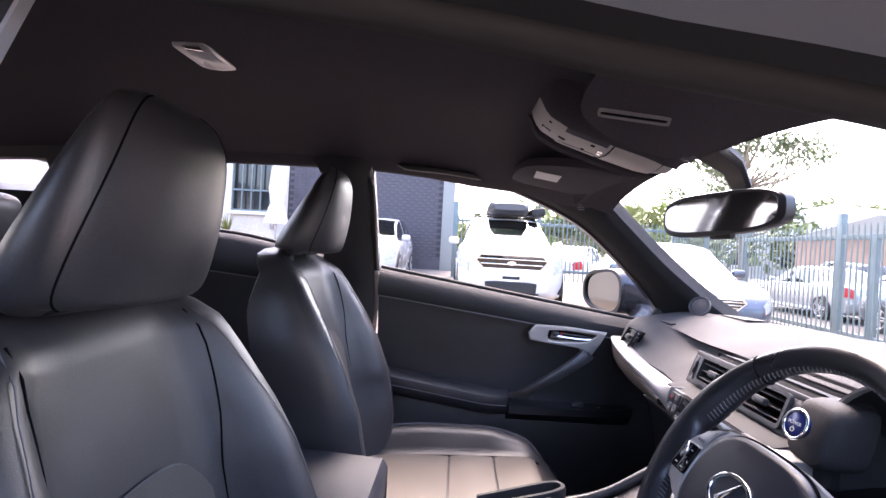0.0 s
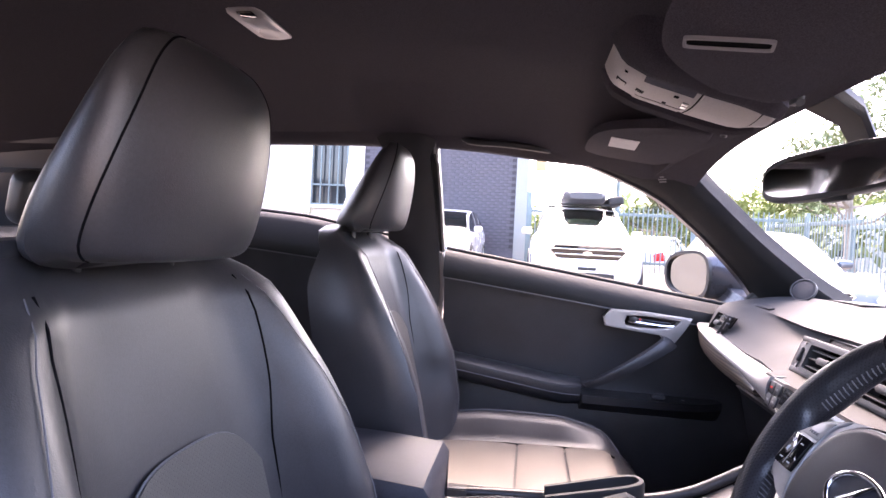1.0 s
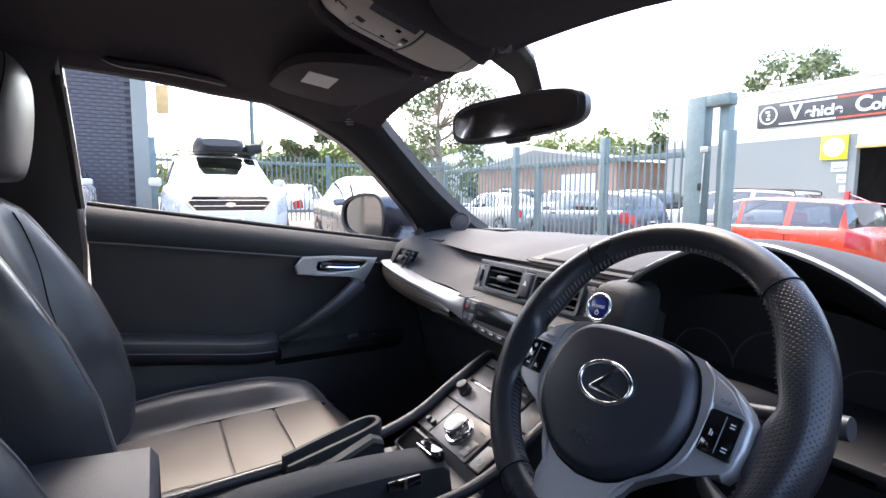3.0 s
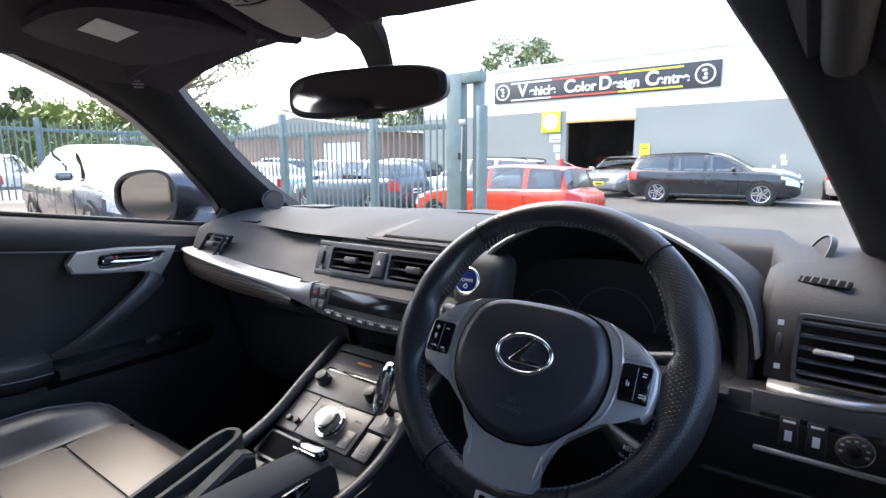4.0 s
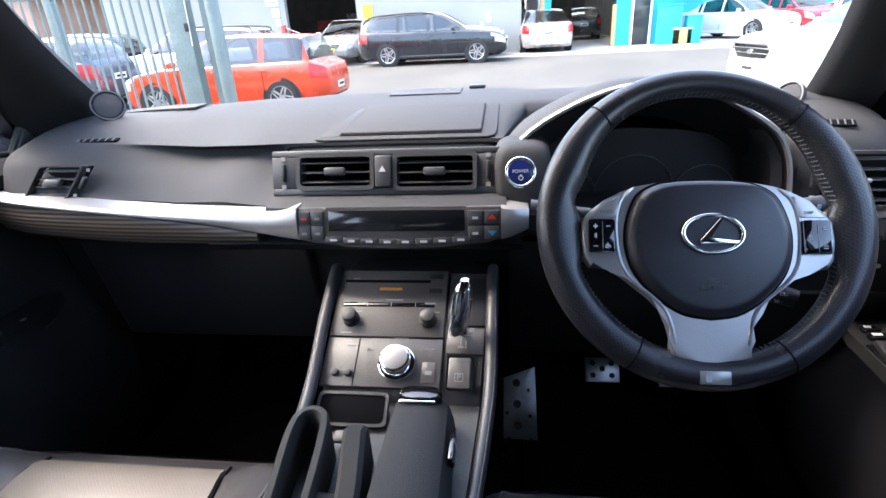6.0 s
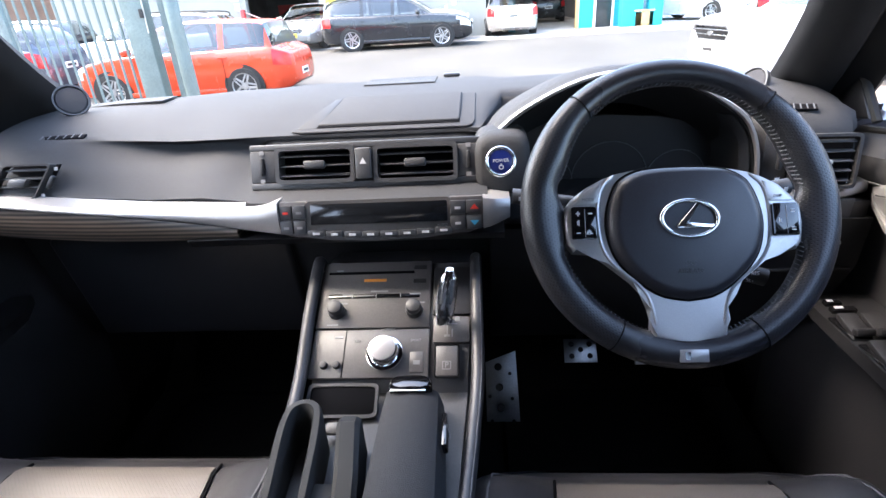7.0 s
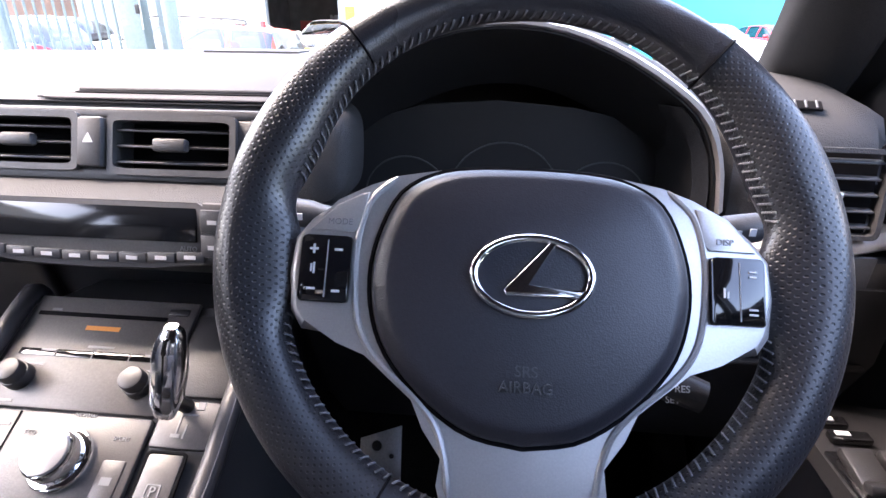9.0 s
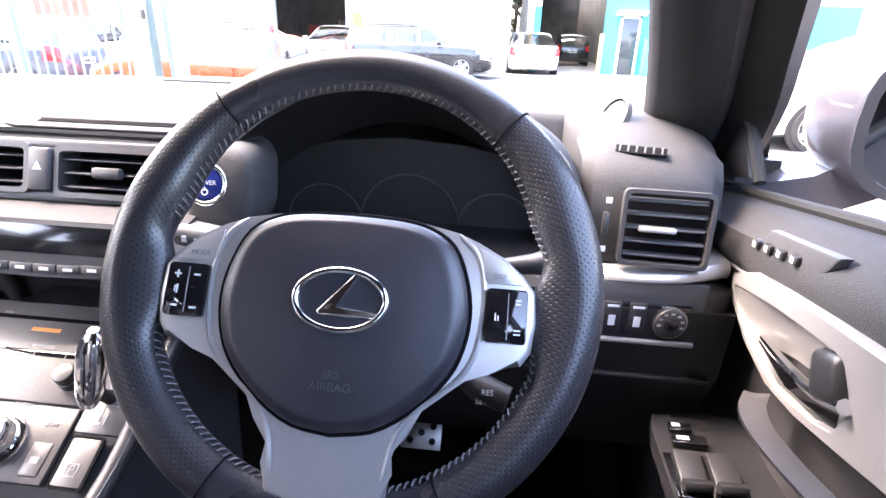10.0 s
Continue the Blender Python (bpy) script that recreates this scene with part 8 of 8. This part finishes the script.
for i in range(6):
    part("window", moved(rbox(2.2, 0.1, 1.2, pose(-11 + i * 4.2, 1.6, 0, 90, 0, 0)), Matrix(((0.8, 0, -0.6, -42), (0.6, 0, 0.8, 30), (0, 1, 0, 0), (0, 0, 0, 1)))), PANE_BLIND, wh)
wh2 = thing("brick_shed", (-26, 21, -0.2), "far brown shed behind the parked cars", "building")
part("wall", slab(-34, -20, 22, 28, -0.3, 3.0), mat("brown_wall", (0.30, 0.2, 0.15), 0.8, vary=0.2, vary_scale=0.8), wh2)
part("roof", prism([(-7.4, 0), (7.4, 0), (0, 1.1)], 6.4, Matrix(((1, 0, 0, -27), (0, 0, 1, 21.8), (0, 1, 0, 3.0), (0, 0, 0, 1)))), GREY_WALL, wh2)
part("light_panel", slab(-24.5, -21.5, 21.95, 22, 0.8, 2.4), WHITE_WALL, wh2)
pole = thing("light_pole", (-19, 3.0, 0), "grey steel light pole behind the fence", "pole")
part("shaft", cyl(0.09, 0.06, 7.5, 14, pose(-19, 3.0, 0)), GALV, pole)
part("arm", tube([(-19, 3.0, 7.4), (-18.2, 3.0, 7.7), (-17.6, 3.0, 7.7)], 0.04, 8), GALV, pole)

# ---- trees ----
BARK = mat("pale_bark", (0.22, 0.18, 0.14), 0.9, grain=0.3, grain_scale=20, vary=0.25, vary_scale=2, bump=0.6, bump_scale=20)
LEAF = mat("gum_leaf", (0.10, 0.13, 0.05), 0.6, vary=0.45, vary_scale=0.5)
# far leaves lifted in colour for sunlight that the backlit ridge lacks
LEAF_FAR_LIT = mat("sunlit_far_leaf", (0.15, 0.185, 0.055), 0.7, vary=0.5, vary_scale=0.08)


def leaf_cloud(rng, centres, size, count):
    """Many small leaf sprays round the centres, as one mesh."""
    vs, fs = [], []
    for c, r in centres:
        for _ in range(count):
            d = Vector((rng.gauss(0, 1), rng.gauss(0, 1), rng.gauss(0, 0.75)))
            d = d.normalized() * r * rng.uniform(0.25, 1.0)
            p = Vector(c) + d
            a = Vector((rng.uniform(-1, 1), rng.uniform(-1, 1), rng.uniform(-1, 1))).normalized()
            b = a.orthogonal().normalized()
            s = size * rng.uniform(0.6, 1.4)
            n = len(vs)
            vs += [p - a * s, p + b * s * 0.45, p + a * s, p - b * s * 0.45]
            fs.append((n, n + 1, n + 2, n + 3))
    me = bpy.data.meshes.new("crown")
    me.from_pydata([tuple(v) for v in vs], [], fs)
    return me


def tree(x, y, h, spread, seed, label, size=0.22, count=70, tips=26, lean=0.0):
    rng = random.Random(seed)
    z0 = ground_z(x, y)
    d = thing("tree", (x, y, z0), label, "tree")
    trunk = [Vector((x + lean * t * h + 0.12 * math.sin(3 * t + seed), y + 0.1 * math.cos(4 * t), z0 + h * 0.72 * t)) for t in [i / 8 for i in range(9)]]
    bms = [tube(trunk, [max(0.04, 0.028 * h * (1 - 0.75 * i / 8)) for i in range(9)], 9)]
    ends = []
    for i in range(tips):
        t = rng.uniform(0.45, 1.0)
        b = trunk[min(8, int(t * 8))]
        a = rng.uniform(0, 6.28)
        r = spread * rng.uniform(0.35, 1.0) * (1.1 - 0.4 * abs(t - 0.7))
        e = b + Vector((math.cos(a) * r, math.sin(a) * r, h * rng.uniform(0.05, 0.28)))
        m_ = b.lerp(e, 0.5) + Vector((0, 0, -0.04 * h))
        bms.append(tube([b, m_, e], [0.010 * h, 0.006 * h, 0.003 * h], 6))
        ends.append((e, h * rng.uniform(0.07, 0.12)))
    part("trunk", joined(*bms), BARK, d)
    me = leaf_cloud(rng, [(e - Vector((x, y, z0)), r) for e, r in ends], size, count)
    me.materials.append(LEAF)
    ob = new("crown", me)
    ob.parent = d
    return d


tree(-31, 17.0, 10.6, 4.2, 3, "tall thin gum tree with an open crown", 0.13, 170, 28)
tree(-18.4, 36, 11.4, 2.4, 7, "gum tree rising behind the workshop roof", 0.16, 330, 26)
tree(-28.2, 36, 8.4, 1.4, 12, "gum tree behind the workshop", 0.15, 240, 12)
tree(1.0, 34, 6.0, 1.6, 9, "bushy tree between the workshops", 0.2, 70, 14)
tree(-24, 6.0, 4.0, 1.0, 21, "slender street tree behind the fence", 0.11, 140, 16)
tree(-36, 8, 5.0, 1.8, 31, "street tree far along the road", 0.25, 60, 18)


def wood(a, b, n, h0, h1, seed, name, label):
    """A far wood: uneven crowns of leaf sprays in one mesh."""
    rng = random.Random(seed)
    cs = []
    for i in range(n):
        t = rng.random()
        p = Vector((*a, 0)).lerp(Vector((*b, 0)), t)
        q = p + Vector((rng.uniform(-14, 14), rng.uniform(-14, 14), 0))
        z = rng.uniform(0.2, 1.0) * lerp(h0, h1, t) * rng.uniform(0.75, 1.1)
        cs.append((Vector((q.x, q.y, z)), rng.uniform(1.6, 3.4)))
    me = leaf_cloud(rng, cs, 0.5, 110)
    me.materials.append(LEAF_FAR_LIT)
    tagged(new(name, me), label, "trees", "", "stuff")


wood((-125, 30), (-95, 110), 520, 11, 15, 41, "far_wood", "far green wooded ridge")
wood((-95, 110), (-40, 140), 420, 16, 11, 42, "far_wood", "far green wooded ridge")
wood((-125, 30), (-110, -30), 90, 6, 5, 43, "far_wood", "far green wooded ridge")
wood((-60, 14), (-48, 20), 30, 4, 5, 44, "hedge", "yellow-green shrubs along the far road")

# ---- bricks of the wall, each a piece ----
bm = bmesh.new()
bmesh.ops.create_cube(bm, size=1, matrix=Matrix.Diagonal((0.03, 0.222, 0.076, 1)))
brick_mesh = finish(bm, "brick", BRICK, 0)
rest = []
rowc = 0
for r_ in range(58):
    z = 0.84 + r_ * 0.0865
    off = 0.116 * (r_ % 2)
    for c_ in range(19):
        y = -0.62 - off - c_ * 0.232
        if y < -4.85:
            continue
        jit = random.uniform(-0.003, 0.003)
        if c_ < 8 and r_ < 38:
            o = new("brick", brick_mesh)
            o.parent = bb
            o.location = Vector((-14.012 + jit, y, z)) - bb.location
        else:
            b_ = bmesh.new()
            bmesh.ops.create_cube(b_, size=1, matrix=Matrix.Translation((-14.012 + jit, y, z)) @ Matrix.Diagonal((0.03, 0.222, 0.076, 1)))
            rest.append(b_)
tagged(part("brick_field", joined(*rest), BRICK, bb, "", 0), kind="stuff")
